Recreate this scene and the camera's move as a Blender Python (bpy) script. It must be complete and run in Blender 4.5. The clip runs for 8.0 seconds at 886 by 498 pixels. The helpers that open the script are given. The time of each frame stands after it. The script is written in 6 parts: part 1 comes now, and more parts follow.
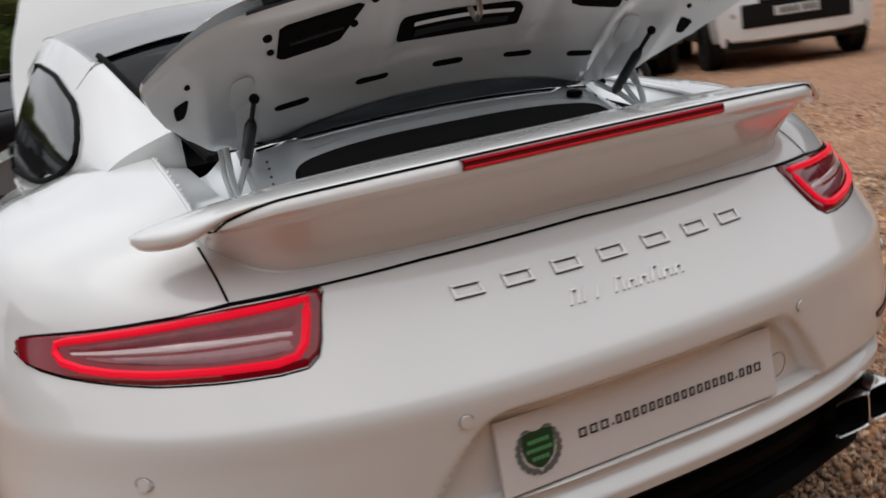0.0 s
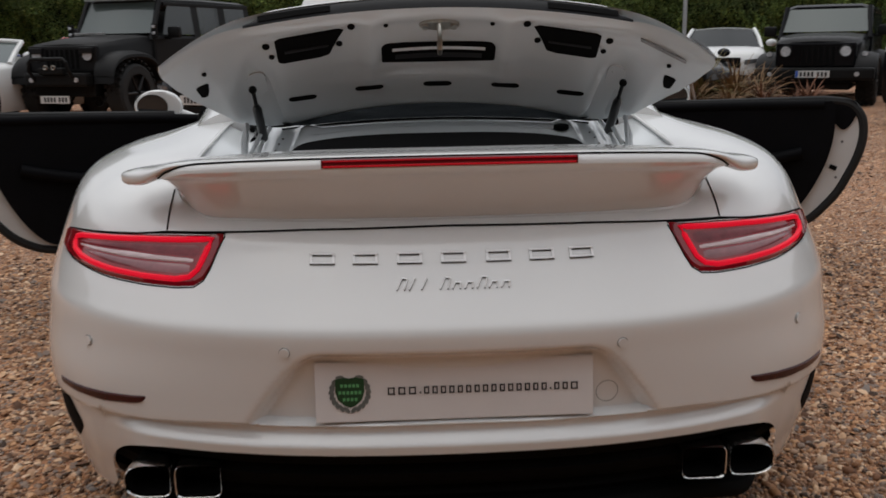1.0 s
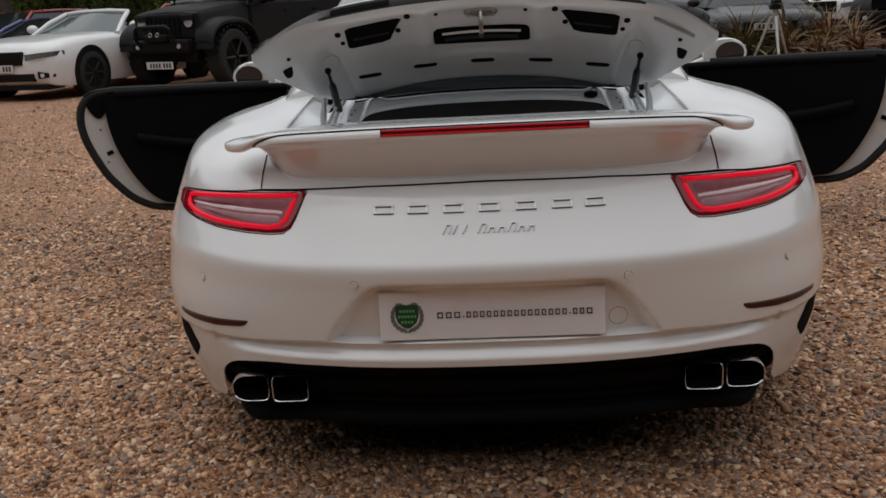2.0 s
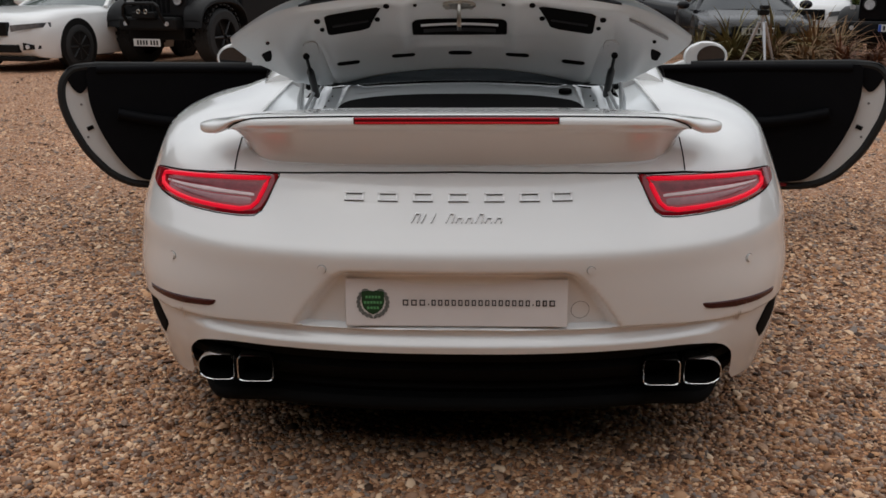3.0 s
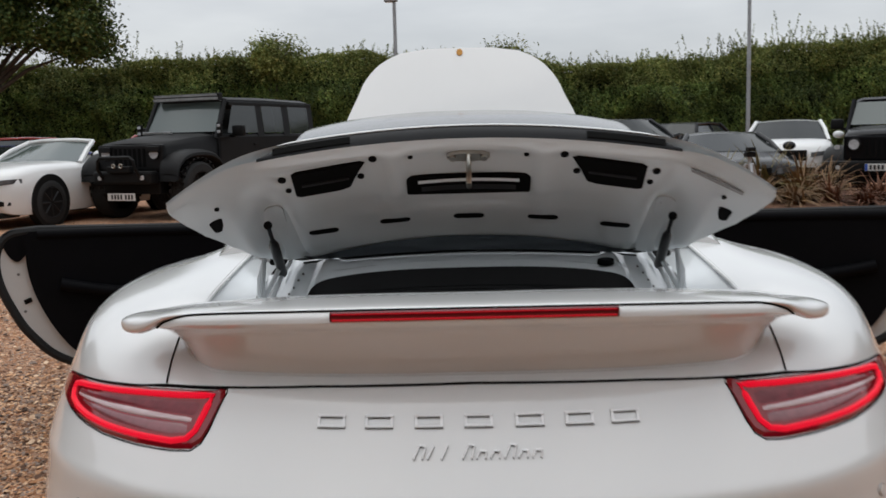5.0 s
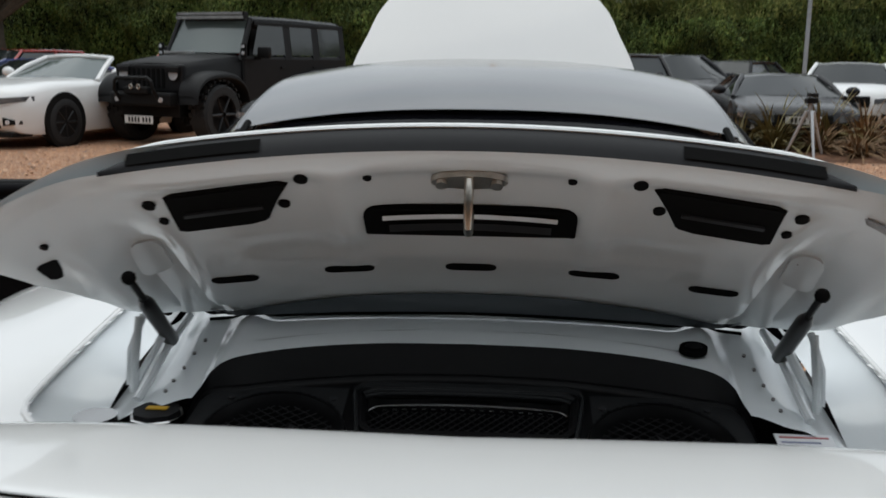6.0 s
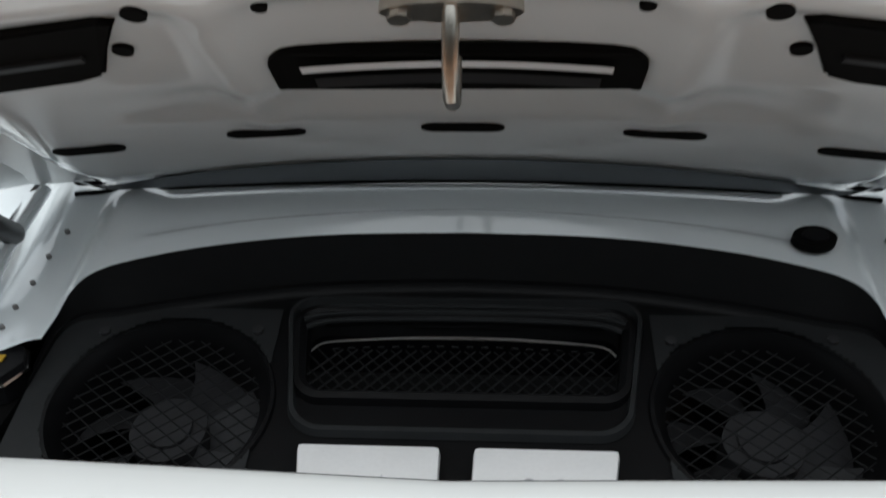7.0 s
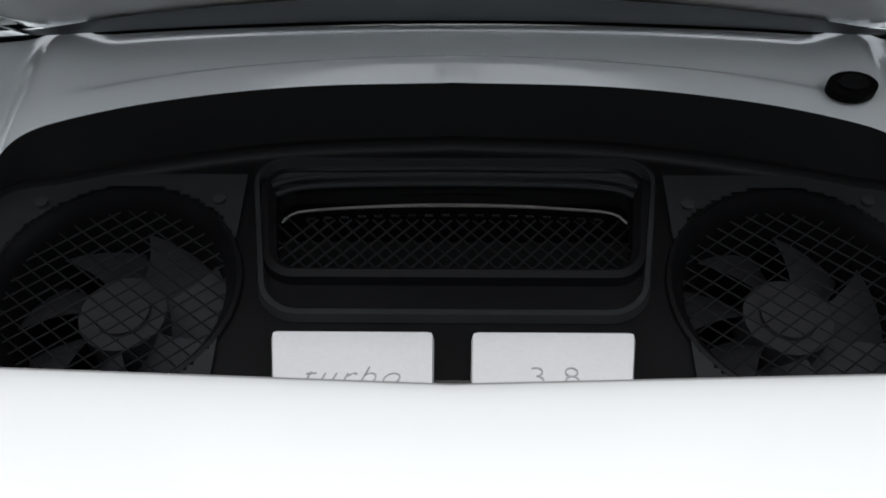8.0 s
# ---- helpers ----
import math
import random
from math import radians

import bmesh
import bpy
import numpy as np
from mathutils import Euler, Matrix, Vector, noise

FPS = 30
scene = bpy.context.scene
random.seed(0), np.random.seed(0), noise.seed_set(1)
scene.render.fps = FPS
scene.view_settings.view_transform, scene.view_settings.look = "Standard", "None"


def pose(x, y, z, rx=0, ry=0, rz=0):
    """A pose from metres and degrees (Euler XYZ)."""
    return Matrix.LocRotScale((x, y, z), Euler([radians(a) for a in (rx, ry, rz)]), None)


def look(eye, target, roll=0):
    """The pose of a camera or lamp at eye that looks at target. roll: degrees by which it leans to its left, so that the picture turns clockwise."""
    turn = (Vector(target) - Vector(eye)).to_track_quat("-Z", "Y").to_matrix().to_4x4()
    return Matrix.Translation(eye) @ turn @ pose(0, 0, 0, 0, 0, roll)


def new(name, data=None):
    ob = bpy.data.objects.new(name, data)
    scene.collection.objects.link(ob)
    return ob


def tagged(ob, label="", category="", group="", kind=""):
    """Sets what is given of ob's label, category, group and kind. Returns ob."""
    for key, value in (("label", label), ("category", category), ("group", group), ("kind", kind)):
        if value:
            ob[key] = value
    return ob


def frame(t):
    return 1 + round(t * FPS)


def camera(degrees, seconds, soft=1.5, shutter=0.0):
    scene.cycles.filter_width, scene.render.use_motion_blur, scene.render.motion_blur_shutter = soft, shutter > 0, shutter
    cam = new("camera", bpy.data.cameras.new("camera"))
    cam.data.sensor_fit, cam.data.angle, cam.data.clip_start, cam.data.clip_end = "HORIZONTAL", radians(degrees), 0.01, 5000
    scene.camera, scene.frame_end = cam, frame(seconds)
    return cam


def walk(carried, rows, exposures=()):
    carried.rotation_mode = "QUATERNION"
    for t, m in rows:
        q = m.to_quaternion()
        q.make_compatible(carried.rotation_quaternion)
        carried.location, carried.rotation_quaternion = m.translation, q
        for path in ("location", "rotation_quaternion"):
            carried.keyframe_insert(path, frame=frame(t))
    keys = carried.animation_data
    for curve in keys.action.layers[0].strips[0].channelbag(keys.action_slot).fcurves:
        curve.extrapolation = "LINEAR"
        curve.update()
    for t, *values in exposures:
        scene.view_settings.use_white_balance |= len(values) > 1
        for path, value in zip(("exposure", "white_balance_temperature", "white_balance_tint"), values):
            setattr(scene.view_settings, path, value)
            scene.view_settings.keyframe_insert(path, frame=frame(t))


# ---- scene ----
cam = camera(50.22, 8.0, soft=1.6, shutter=0.3)
ROWS = [
    (0.0, -0.8018, -1.1119, 1.1032, 76.62, 8.451, -26.513),
    (0.5, -0.3688, -1.3789, 1.1078, 77.943, 5.141, -14.398),
    (1.0, -0.096, -1.6676, 1.1234, 77.708, 0.964, -2.905),
    (1.5, -0.0437, -1.9378, 1.1705, 76.368, 4.332, 0.614),
    (1.7, -0.0182, -2.0085, 1.1981, 75.762, 4.126, 1.754),
    (2.8, 0.0561, -2.1059, 1.203, 74.524, 0.447, 2.228),
    (3.0, 0.0534, -2.1015, 1.2054, 74.509, 0.341, 2.183),
    (3.5, 0.0493, -2.0757, 1.238, 81.167, 0.785, 1.529),
    (4.0, 0.0223, -2.0562, 1.2158, 83.868, -0.156, 1.692),
    (4.5, -0.0209, -1.8496, 1.1978, 81.038, 0.682, -1.573),
    (5.0, -0.0193, -1.4639, 1.2010, 83.154, 1.457, 0.892),
    (5.2, -0.0194, -1.2979, 1.205, 83.257, -0.137, 1.43),
    (6.3, 0.0544, -0.4671, 1.3086, 74.801, 0.203, 4.163),
    (6.5, 0.0633, -0.3614, 1.3101, 71.501, 0.832, 4.66),
    (7.0, 0.0302, -0.1812, 1.2978, 61.516, 1.103, 3.394),
    (7.5, 0.017, -0.1109, 1.2636, 55.296, 1.394, 2.912),
    (8.0, 0.0048, -0.0916, 1.2638, 51.603, 0.474, 0.984),
]
PATH_KEYS = [(t, pose(*row)) for t, *row in ROWS] + [(0.3, look((-0.531, -1.266, 1.080), (0.027, 0.609, 0.664), -5.1))]
walk(cam, sorted(PATH_KEYS, key=lambda k: k[0]),
     exposures=[(0.0, 0.21, 6800, 9), (1.5, -0.14, 6800, 9), (3.0, 0.08, 6750, 8), (3.5, 0.22, 6700, 7), (5.2, 0.24, 6650, 7), (6.5, 0.26, 6550, 3), (7.0, 0.58, 6550, 3), (8.0, 0.80, 6550, 7)])

# ---- sky and sun: an overcast day ----
world = bpy.data.worlds.new("overcast_sky")
scene.world = world
world.use_nodes = True
wn, wl = world.node_tree.nodes, world.node_tree.links
wn.clear()
w_out = wn.new("ShaderNodeOutputWorld")
w_bg = wn.new("ShaderNodeBackground")
w_sky = wn.new("ShaderNodeTexSky")
w_sky.sky_type = "NISHITA"
w_sky.sun_disc = False
w_sky.sun_elevation, w_sky.sun_rotation = radians(52), radians(200)
w_co = wn.new("ShaderNodeTexCoord")
w_map = wn.new("ShaderNodeMapping")
w_map.inputs["Scale"].default_value = (1.0, 1.0, 4.0)
w_cl = wn.new("ShaderNodeTexNoise")
w_cl.inputs["Scale"].default_value, w_cl.inputs["Detail"].default_value = 2.2, 5
w_ramp = wn.new("ShaderNodeValToRGB")
w_ramp.color_ramp.elements[0].position, w_ramp.color_ramp.elements[0].color = 0.3, (5.0, 5.25, 5.9, 1)
w_ramp.color_ramp.elements[1].position, w_ramp.color_ramp.elements[1].color = 0.72, (8.7, 8.9, 9.4, 1)
w_mix = wn.new("ShaderNodeMix")
w_mix.data_type = "RGBA"
w_mix.inputs[0].default_value = 0.9
wl.new(w_co.outputs["Generated"], w_map.inputs[0])
wl.new(w_map.outputs[0], w_cl.inputs["Vector"])
wl.new(w_cl.outputs["Fac"], w_ramp.inputs[0])
wl.new(w_sky.outputs[0], w_mix.inputs[6])
wl.new(w_ramp.outputs[0], w_mix.inputs[7])
w_sep = wn.new("ShaderNodeSeparateXYZ")
w_up = wn.new("ShaderNodeMapRange")
w_up.inputs[1].default_value, w_up.inputs[2].default_value = 0.0, 1.0
w_up.inputs[3].default_value, w_up.inputs[4].default_value = 1.05, 2.5
w_mul = wn.new("ShaderNodeMix")
w_mul.data_type, w_mul.blend_type = "RGBA", "MULTIPLY"
w_mul.inputs[0].default_value = 1.0
wl.new(w_co.outputs["Generated"], w_sep.inputs[0])
wl.new(w_sep.outputs["Z"], w_up.inputs[0])
wl.new(w_mix.outputs[2], w_mul.inputs[6])
wl.new(w_up.outputs[0], w_mul.inputs[7])
wl.new(w_mul.outputs[2], w_bg.inputs[0])
w_bg.inputs[1].default_value = 0.067
wl.new(w_bg.outputs[0], w_out.inputs[0])

sun_data = bpy.data.lights.new("sun", "SUN")
sun_data.energy, sun_data.angle, sun_data.color = 0.45, radians(60), (1.0, 0.96, 0.9)
sun = new("sun", sun_data)
sun.matrix_world = look((-2, 1.5, 12), (0, 0, 0))


# ---- materials ----
def mat(name, color, rough=0.5, metal=0.0, spec=0.5, coat=0.0, var=0.0, scale=40.0, bump=0.0, bscale=200.0,
        emit=None, power=0.0, trans=0.0, alpha=1.0, color2=None):
    """A procedural surface: base colour varied at two scales, fine relief, gloss."""
    m = bpy.data.materials.new(name)
    m.use_nodes = True
    n, l = m.node_tree.nodes, m.node_tree.links
    p = n["Principled BSDF"]
    p.inputs["Base Color"].default_value = (*color, 1)
    p.inputs["Roughness"].default_value = rough
    p.inputs["Metallic"].default_value = metal
    p.inputs["Specular IOR Level"].default_value = spec
    p.inputs["Coat Weight"].default_value = coat
    p.inputs["Coat Roughness"].default_value = 0.06
    p.inputs["Transmission Weight"].default_value = trans
    p.inputs["Alpha"].default_value = alpha
    co = n.new("ShaderNodeTexCoord")
    if var > 0 or color2:
        a = n.new("ShaderNodeTexNoise")
        a.inputs["Scale"].default_value, a.inputs["Detail"].default_value = scale, 6
        b = n.new("ShaderNodeTexNoise")
        b.inputs["Scale"].default_value, b.inputs["Detail"].default_value = scale * 0.09, 3
        mx = n.new("ShaderNodeMath")
        mx.operation = "MULTIPLY_ADD"
        mx.inputs[1].default_value = 0.5
        hb = n.new("ShaderNodeMath")
        hb.operation = "MULTIPLY"
        hb.inputs[1].default_value = 0.5
        l.new(co.outputs["Object"], a.inputs["Vector"])
        l.new(co.outputs["Object"], b.inputs["Vector"])
        l.new(b.outputs["Fac"], hb.inputs[0])
        l.new(a.outputs["Fac"], mx.inputs[0])
        l.new(hb.outputs[0], mx.inputs[2])
        r = n.new("ShaderNodeValToRGB")
        lo = tuple(c * (1 - var) for c in color)
        hi = color2 if color2 else tuple(min(1, c * (1 + var)) for c in color)
        r.color_ramp.elements[0].position, r.color_ramp.elements[0].color = 0.35, (*lo, 1)
        r.color_ramp.elements[1].position, r.color_ramp.elements[1].color = 0.65, (*hi, 1)
        l.new(mx.outputs[0], r.inputs[0])
        l.new(r.outputs[0], p.inputs["Base Color"])
    if bump > 0:
        c = n.new("ShaderNodeTexNoise")
        c.inputs["Scale"].default_value, c.inputs["Detail"].default_value = bscale, 4
        bp = n.new("ShaderNodeBump")
        bp.inputs["Strength"].default_value, bp.inputs["Distance"].default_value = bump, 0.01
        l.new(co.outputs["Object"], c.inputs["Vector"])
        l.new(c.outputs["Fac"], bp.inputs["Height"])
        l.new(bp.outputs[0], p.inputs["Normal"])
    if emit:
        p.inputs["Emission Color"].default_value = (*emit, 1)
        p.inputs["Emission Strength"].default_value = power
    return m


PAINT = mat("white_paint", (0.80, 0.80, 0.79), 0.26, coat=1.0, var=0.015, scale=3)
PAINT_COOLED = mat("white_paint_cooled_for_bounce", (0.70, 0.735, 0.75), 0.20, coat=1.0, var=0.03, scale=6)
ROOF = mat("gloss_dark_roof", (0.035, 0.036, 0.04), 0.16, coat=0.4, var=0.05, scale=5)
GLASS = mat("tinted_glass", (0.004, 0.006, 0.005), 0.05, spec=0.1, alpha=0.4)
SIDE_GLASS = mat("side_glass", (0.012, 0.013, 0.014), 0.04, spec=0.5)
REAR_GLASS = mat("dark_rear_glass", (0.003, 0.003, 0.004), 0.06, spec=0.02, alpha=0.94)
PLASTIC = mat("black_plastic", (0.007, 0.007, 0.008), 0.5, spec=0.15, var=0.25, scale=60, bump=0.05, bscale=500)
PLASTIC_DK = mat("matt_black_plastic", (0.004, 0.004, 0.004), 0.8, spec=0.08, var=0.2, scale=60)
TRIM = mat("black_leather_trim", (0.004, 0.004, 0.005), 0.65, spec=0.08, var=0.2, scale=90, bump=0.1, bscale=700)
RUBBER = mat("tyre_rubber", (0.010, 0.010, 0.010), 0.8, var=0.3, scale=50, bump=0.2, bscale=90)
CHROME = mat("chrome", (0.80, 0.79, 0.78), 0.16, metal=1.0)
BADGE = mat("badge_reflection_white", (0.97, 0.97, 0.97), 0.22, metal=0.0, coat=0.5)
STEEL = mat("worn_steel", (0.5, 0.47, 0.42), 0.3, metal=1.0, var=0.2, scale=80)
ALLOY = mat("alloy", (0.32, 0.32, 0.33), 0.35, metal=0.8, var=0.1)
RED_LENS = mat("red_lens", (0.24, 0.005, 0.012), 0.10, spec=0.3, coat=0.5)
RED_LED = mat("red_led", (0.5, 0.005, 0.02), 0.3, spec=0.1, emit=(1.0, 0.008, 0.035), power=0.44)
LAMP_CLEAR = mat("clear_lamp_inner", (0.62, 0.47, 0.48), 0.15, coat=0.6, var=0.1, scale=30)
PLATE = mat("plate_white", (0.78, 0.75, 0.74), 0.35, var=0.02, scale=20)
INK = mat("black_ink", (0.012, 0.012, 0.012), 0.5)
GREEN = mat("green_emblem", (0.006, 0.055, 0.018), 0.4, var=0.3, scale=150)
GREYLEAF = mat("grey_emblem_leaf", (0.16, 0.17, 0.16), 0.5, var=0.3, scale=150)
RED_MID = mat("smoky_red_lens", (0.24, 0.075, 0.085), 0.15, coat=0.5, var=0.2, scale=60)
RED_DEEP = mat("deep_red_lens", (0.20, 0.030, 0.040), 0.15, spec=0.2, coat=0.3, var=0.3, scale=60)
RED_BAR = mat("red_brake_lens", (0.13, 0.004, 0.008), 0.12, spec=0.3, coat=0.4)
RED_LED_DIM = mat("dim_red_strip", (0.40, 0.006, 0.012), 0.3, spec=0.1, emit=(1.0, 0.01, 0.03), power=0.12)
REFLECT = mat("reflector_red", (0.05, 0.006, 0.005), 0.25, spec=0.2, coat=0.15, var=0.2, scale=150)
GREEN_LT = mat("light_green_print", (0.12, 0.40, 0.16), 0.5)
CHROME_DK = mat("satin_metal", (0.42, 0.42, 0.42), 0.25, metal=1.0)
COVER_W = mat("silver_cover", (0.80, 0.79, 0.79), 0.4, coat=0.3, var=0.03, scale=300)
LETTER = mat("pale_lettering", (0.42, 0.42, 0.43), 0.4)
FINE_GREY = mat("seam_and_shadow_grey", (0.16, 0.155, 0.15), 0.6)
SOOT_SLOT_SHADE = mat("soot_and_slot_shade", (0.004, 0.004, 0.004), 0.95, spec=0.1)
HOLLOW_SHADE = mat("painted_hollow_shade", (0.005, 0.005, 0.005), 0.85, spec=0.08)
RIB = mat("dark_rib", (0.03, 0.03, 0.032), 0.3, spec=0.3)
SLOT_GLEAM = mat("painted_slot_gleam", (0.80, 0.81, 0.83), 0.25, coat=0.5)
LID_FOOT_SHADE = mat("lid_foot_reflection", (0.11, 0.12, 0.13), 0.20, metal=0.9, var=0.05, scale=60)
BAND = mat("grey_louvre", (0.016, 0.017, 0.019), 0.5, spec=0.2, var=0.1, scale=80)
LABEL_GREY = mat("grey_label", (0.28, 0.28, 0.28), 0.5, var=0.3, scale=250)
STRUT = mat("strut_black", (0.012, 0.012, 0.013), 0.35)
PLASTIC_BAY = mat("engine_plastic", (0.0045, 0.0045, 0.005), 0.40, spec=0.12, var=0.2, scale=40, bump=0.04, bscale=500)
BLADE = mat("fan_plastic", (0.026, 0.026, 0.028), 0.5, spec=0.2, var=0.2, scale=40)
FAN_PANEL = mat("grey_black_plastic", (0.016, 0.017, 0.018), 0.45, spec=0.2, var=0.2, scale=40, bump=0.04, bscale=500)
MESH = mat("mesh_wire", (0.006, 0.006, 0.0065), 0.5, spec=0.15)
YELLOW = mat("yellow_mark", (0.55, 0.33, 0.02), 0.5)
LABEL_W = mat("label_white", (0.72, 0.73, 0.75), 0.5, var=0.05, scale=90)
LABEL_RED = mat("label_red", (0.45, 0.12, 0.12), 0.5)
LABEL_BLUE = mat("label_blue", (0.22, 0.24, 0.36), 0.5)
PAINT_DOOR = mat("door_frame_paint", (0.66, 0.66, 0.65), 0.35, coat=0.5, var=0.05, scale=8)
MIRROR = mat("mirror_glass", (0.020, 0.021, 0.022), 0.04, spec=0.8)
GOLD = mat("gold_badge", (0.50, 0.24, 0.05), 0.3, metal=0.5, var=0.5, scale=160)
GALV = mat("galvanised_steel", (0.30, 0.31, 0.32), 0.5, metal=0.4, var=0.15, scale=12)
TRIPOD = mat("tripod_silver", (0.45, 0.46, 0.47), 0.35, metal=0.6)
DRY_G = mat("yellow_green_leaf", (0.10, 0.090, 0.026), 0.6, var=0.4, scale=6, color2=(0.24, 0.185, 0.065))
DRY_B = mat("dry_brown_leaf", (0.085, 0.048, 0.020), 0.7, var=0.4, scale=6, color2=(0.26, 0.145, 0.060))
DRY_R = mat("dry_red_leaf", (0.075, 0.026, 0.012), 0.7, var=0.4, scale=6, color2=(0.22, 0.085, 0.036))
BARK = mat("bark", (0.06, 0.05, 0.035), 0.9, var=0.4, scale=12, bump=0.4, bscale=30)
BARK_BED = mat("bark_mulch", (0.10, 0.045, 0.025), 0.95, var=0.5, scale=40, bump=0.8, bscale=60, color2=(0.22, 0.11, 0.06))
SHADE_FILL = mat("dark_shade_fill", (0.006, 0.009, 0.003), 0.95, spec=0.1, var=0.5, scale=5)


def island_mat(name, ramp, rough, patch_scale=0.6, patch=0.35, grain=0.0):
    """Pieces that differ one by one: colour by island, with broad drifts over the ground."""
    m = bpy.data.materials.new(name)
    m.use_nodes = True
    n, l = m.node_tree.nodes, m.node_tree.links
    p = n["Principled BSDF"]
    p.inputs["Roughness"].default_value = rough
    p.inputs["Specular IOR Level"].default_value = 0.3
    g = n.new("ShaderNodeNewGeometry")
    r = n.new("ShaderNodeValToRGB")
    els = r.color_ramp.elements
    for i, (pos, col) in enumerate(ramp):
        e = els[i] if i < 2 else els.new(pos)
        e.position, e.color = pos, (*col, 1)
    co = n.new("ShaderNodeTexCoord")
    t = n.new("ShaderNodeTexNoise")
    t.inputs["Scale"].default_value, t.inputs["Detail"].default_value = patch_scale, 4
    mr = n.new("ShaderNodeMapRange")
    mr.inputs[1].default_value, mr.inputs[2].default_value = 0.3, 0.7
    mr.inputs[3].default_value, mr.inputs[4].default_value = 1 - patch, 1 + patch
    mx = n.new("ShaderNodeMix")
    mx.data_type, mx.blend_type = "RGBA", "MULTIPLY"
    mx.inputs[0].default_value = 1.0
    l.new(g.outputs["Random Per Island"], r.inputs[0])
    l.new(co.outputs["Object"], t.inputs["Vector"])
    l.new(t.outputs["Fac"], mr.inputs[0])
    l.new(r.outputs[0], mx.inputs[6])
    l.new(mr.outputs[0], mx.inputs[7])
    l.new(mx.outputs[2], p.inputs["Base Color"])
    return m


LEAF = island_mat("hedge_leaf", [(0.0, (0.037, 0.063, 0.015)), (1.0, (0.183, 0.201, 0.049)), (0.45, (0.076, 0.120, 0.024)), (0.8, (0.122, 0.165, 0.037))], 0.75, 0.9, 0.65)
LEAF_DK = island_mat("oak_leaf", [(0.0, (0.020, 0.040, 0.008)), (1.0, (0.16, 0.16, 0.038)), (0.6, (0.055, 0.092, 0.017))], 0.6, 0.5, 0.3)
LEAF_TOP = island_mat("new_growth_leaf", [(0.0, (0.067, 0.091, 0.020)), (1.0, (0.293, 0.281, 0.091)), (0.4, (0.122, 0.152, 0.034)), (0.8, (0.195, 0.207, 0.055))], 0.75, 0.7, 0.5)
STONE = island_mat("gravel_stone", [(0.0, (0.040, 0.022, 0.013)), (1.0, (0.78, 0.56, 0.38)), (0.15, (0.17, 0.076, 0.038)), (0.36, (0.42, 0.200, 0.090)), (0.52, (0.20, 0.165, 0.145)), (0.66, (0.36, 0.23, 0.155)), (0.82, (0.62, 0.33, 0.165))], 0.65, 1.2, 0.2)


def gravel_mat():
    """The packed ground: small cells of stone colours with dark gaps."""
    m = bpy.data.materials.new("packed_gravel")
    m.use_nodes = True
    n, l = m.node_tree.nodes, m.node_tree.links
    p = n["Principled BSDF"]
    p.inputs["Roughness"].default_value = 0.9
    co = n.new("ShaderNodeTexCoord")
    warp = n.new("ShaderNodeTexNoise")
    warp.inputs["Scale"].default_value = 30
    add = n.new("ShaderNodeMix")
    add.data_type, add.blend_type = "RGBA", "ADD"
    add.inputs[0].default_value = 0.02
    v = n.new("ShaderNodeTexVoronoi")
    v.inputs["Scale"].default_value = 78
    e = n.new("ShaderNodeTexVoronoi")
    e.feature = "DISTANCE_TO_EDGE"
    e.inputs["Scale"].default_value = 78
    sep = n.new("ShaderNodeSeparateColor")
    r = n.new("ShaderNodeValToRGB")
    els = r.color_ramp.elements
    for i, (pos, col) in enumerate([(0.0, (0.155, 0.067, 0.034)), (1.0, (0.84, 0.555, 0.375)), (0.3, (0.435, 0.192, 0.091)), (0.6, (0.625, 0.308, 0.152)), (0.8, (0.46, 0.318, 0.230))]):
        q = els[i] if i < 2 else els.new(pos)
        q.position, q.color = pos, (*col, 1)
    gap = n.new("ShaderNodeMapRange")
    gap.inputs[1].default_value, gap.inputs[2].default_value = 0.0, 0.12
    gap.inputs[3].default_value, gap.inputs[4].default_value = 0.35, 1.0
    big = n.new("ShaderNodeTexNoise")
    big.inputs["Scale"].default_value, big.inputs["Detail"].default_value = 0.45, 5
    bigr = n.new("ShaderNodeMapRange")
    bigr.inputs[1].default_value, bigr.inputs[2].default_value = 0.3, 0.7
    bigr.inputs[3].default_value, bigr.inputs[4].default_value = 0.78, 1.22
    mu = n.new("ShaderNodeMath")
    mu.operation = "MULTIPLY"
    mx = n.new("ShaderNodeMix")
    mx.data_type, mx.blend_type = "RGBA", "MULTIPLY"
    mx.inputs[0].default_value = 1.0
    bp = n.new("ShaderNodeBump")
    bp.inputs["Strength"].default_value, bp.inputs["Distance"].default_value = 0.9, 0.012
    l.new(co.outputs["Object"], warp.inputs["Vector"])
    l.new(co.outputs["Object"], add.inputs[6])
    l.new(warp.outputs["Color"], add.inputs[7])
    l.new(add.outputs[2], v.inputs["Vector"])
    l.new(add.outputs[2], e.inputs["Vector"])
    l.new(v.outputs["Color"], sep.inputs[0])
    l.new(sep.outputs[0], r.inputs[0])
    l.new(e.outputs["Distance"], gap.inputs[0])
    l.new(co.outputs["Object"], big.inputs["Vector"])
    l.new(big.outputs["Fac"], bigr.inputs[0])
    l.new(gap.outputs[0], mu.inputs[0])
    l.new(bigr.outputs[0], mu.inputs[1])
    l.new(r.outputs[0], mx.inputs[6])
    l.new(mu.outputs[0], mx.inputs[7])
    l.new(mx.outputs[2], p.inputs["Base Color"])
    l.new(e.outputs["Distance"], bp.inputs["Height"])
    l.new(bp.outputs[0], p.inputs["Normal"])
    return m


GRAVEL = gravel_mat()
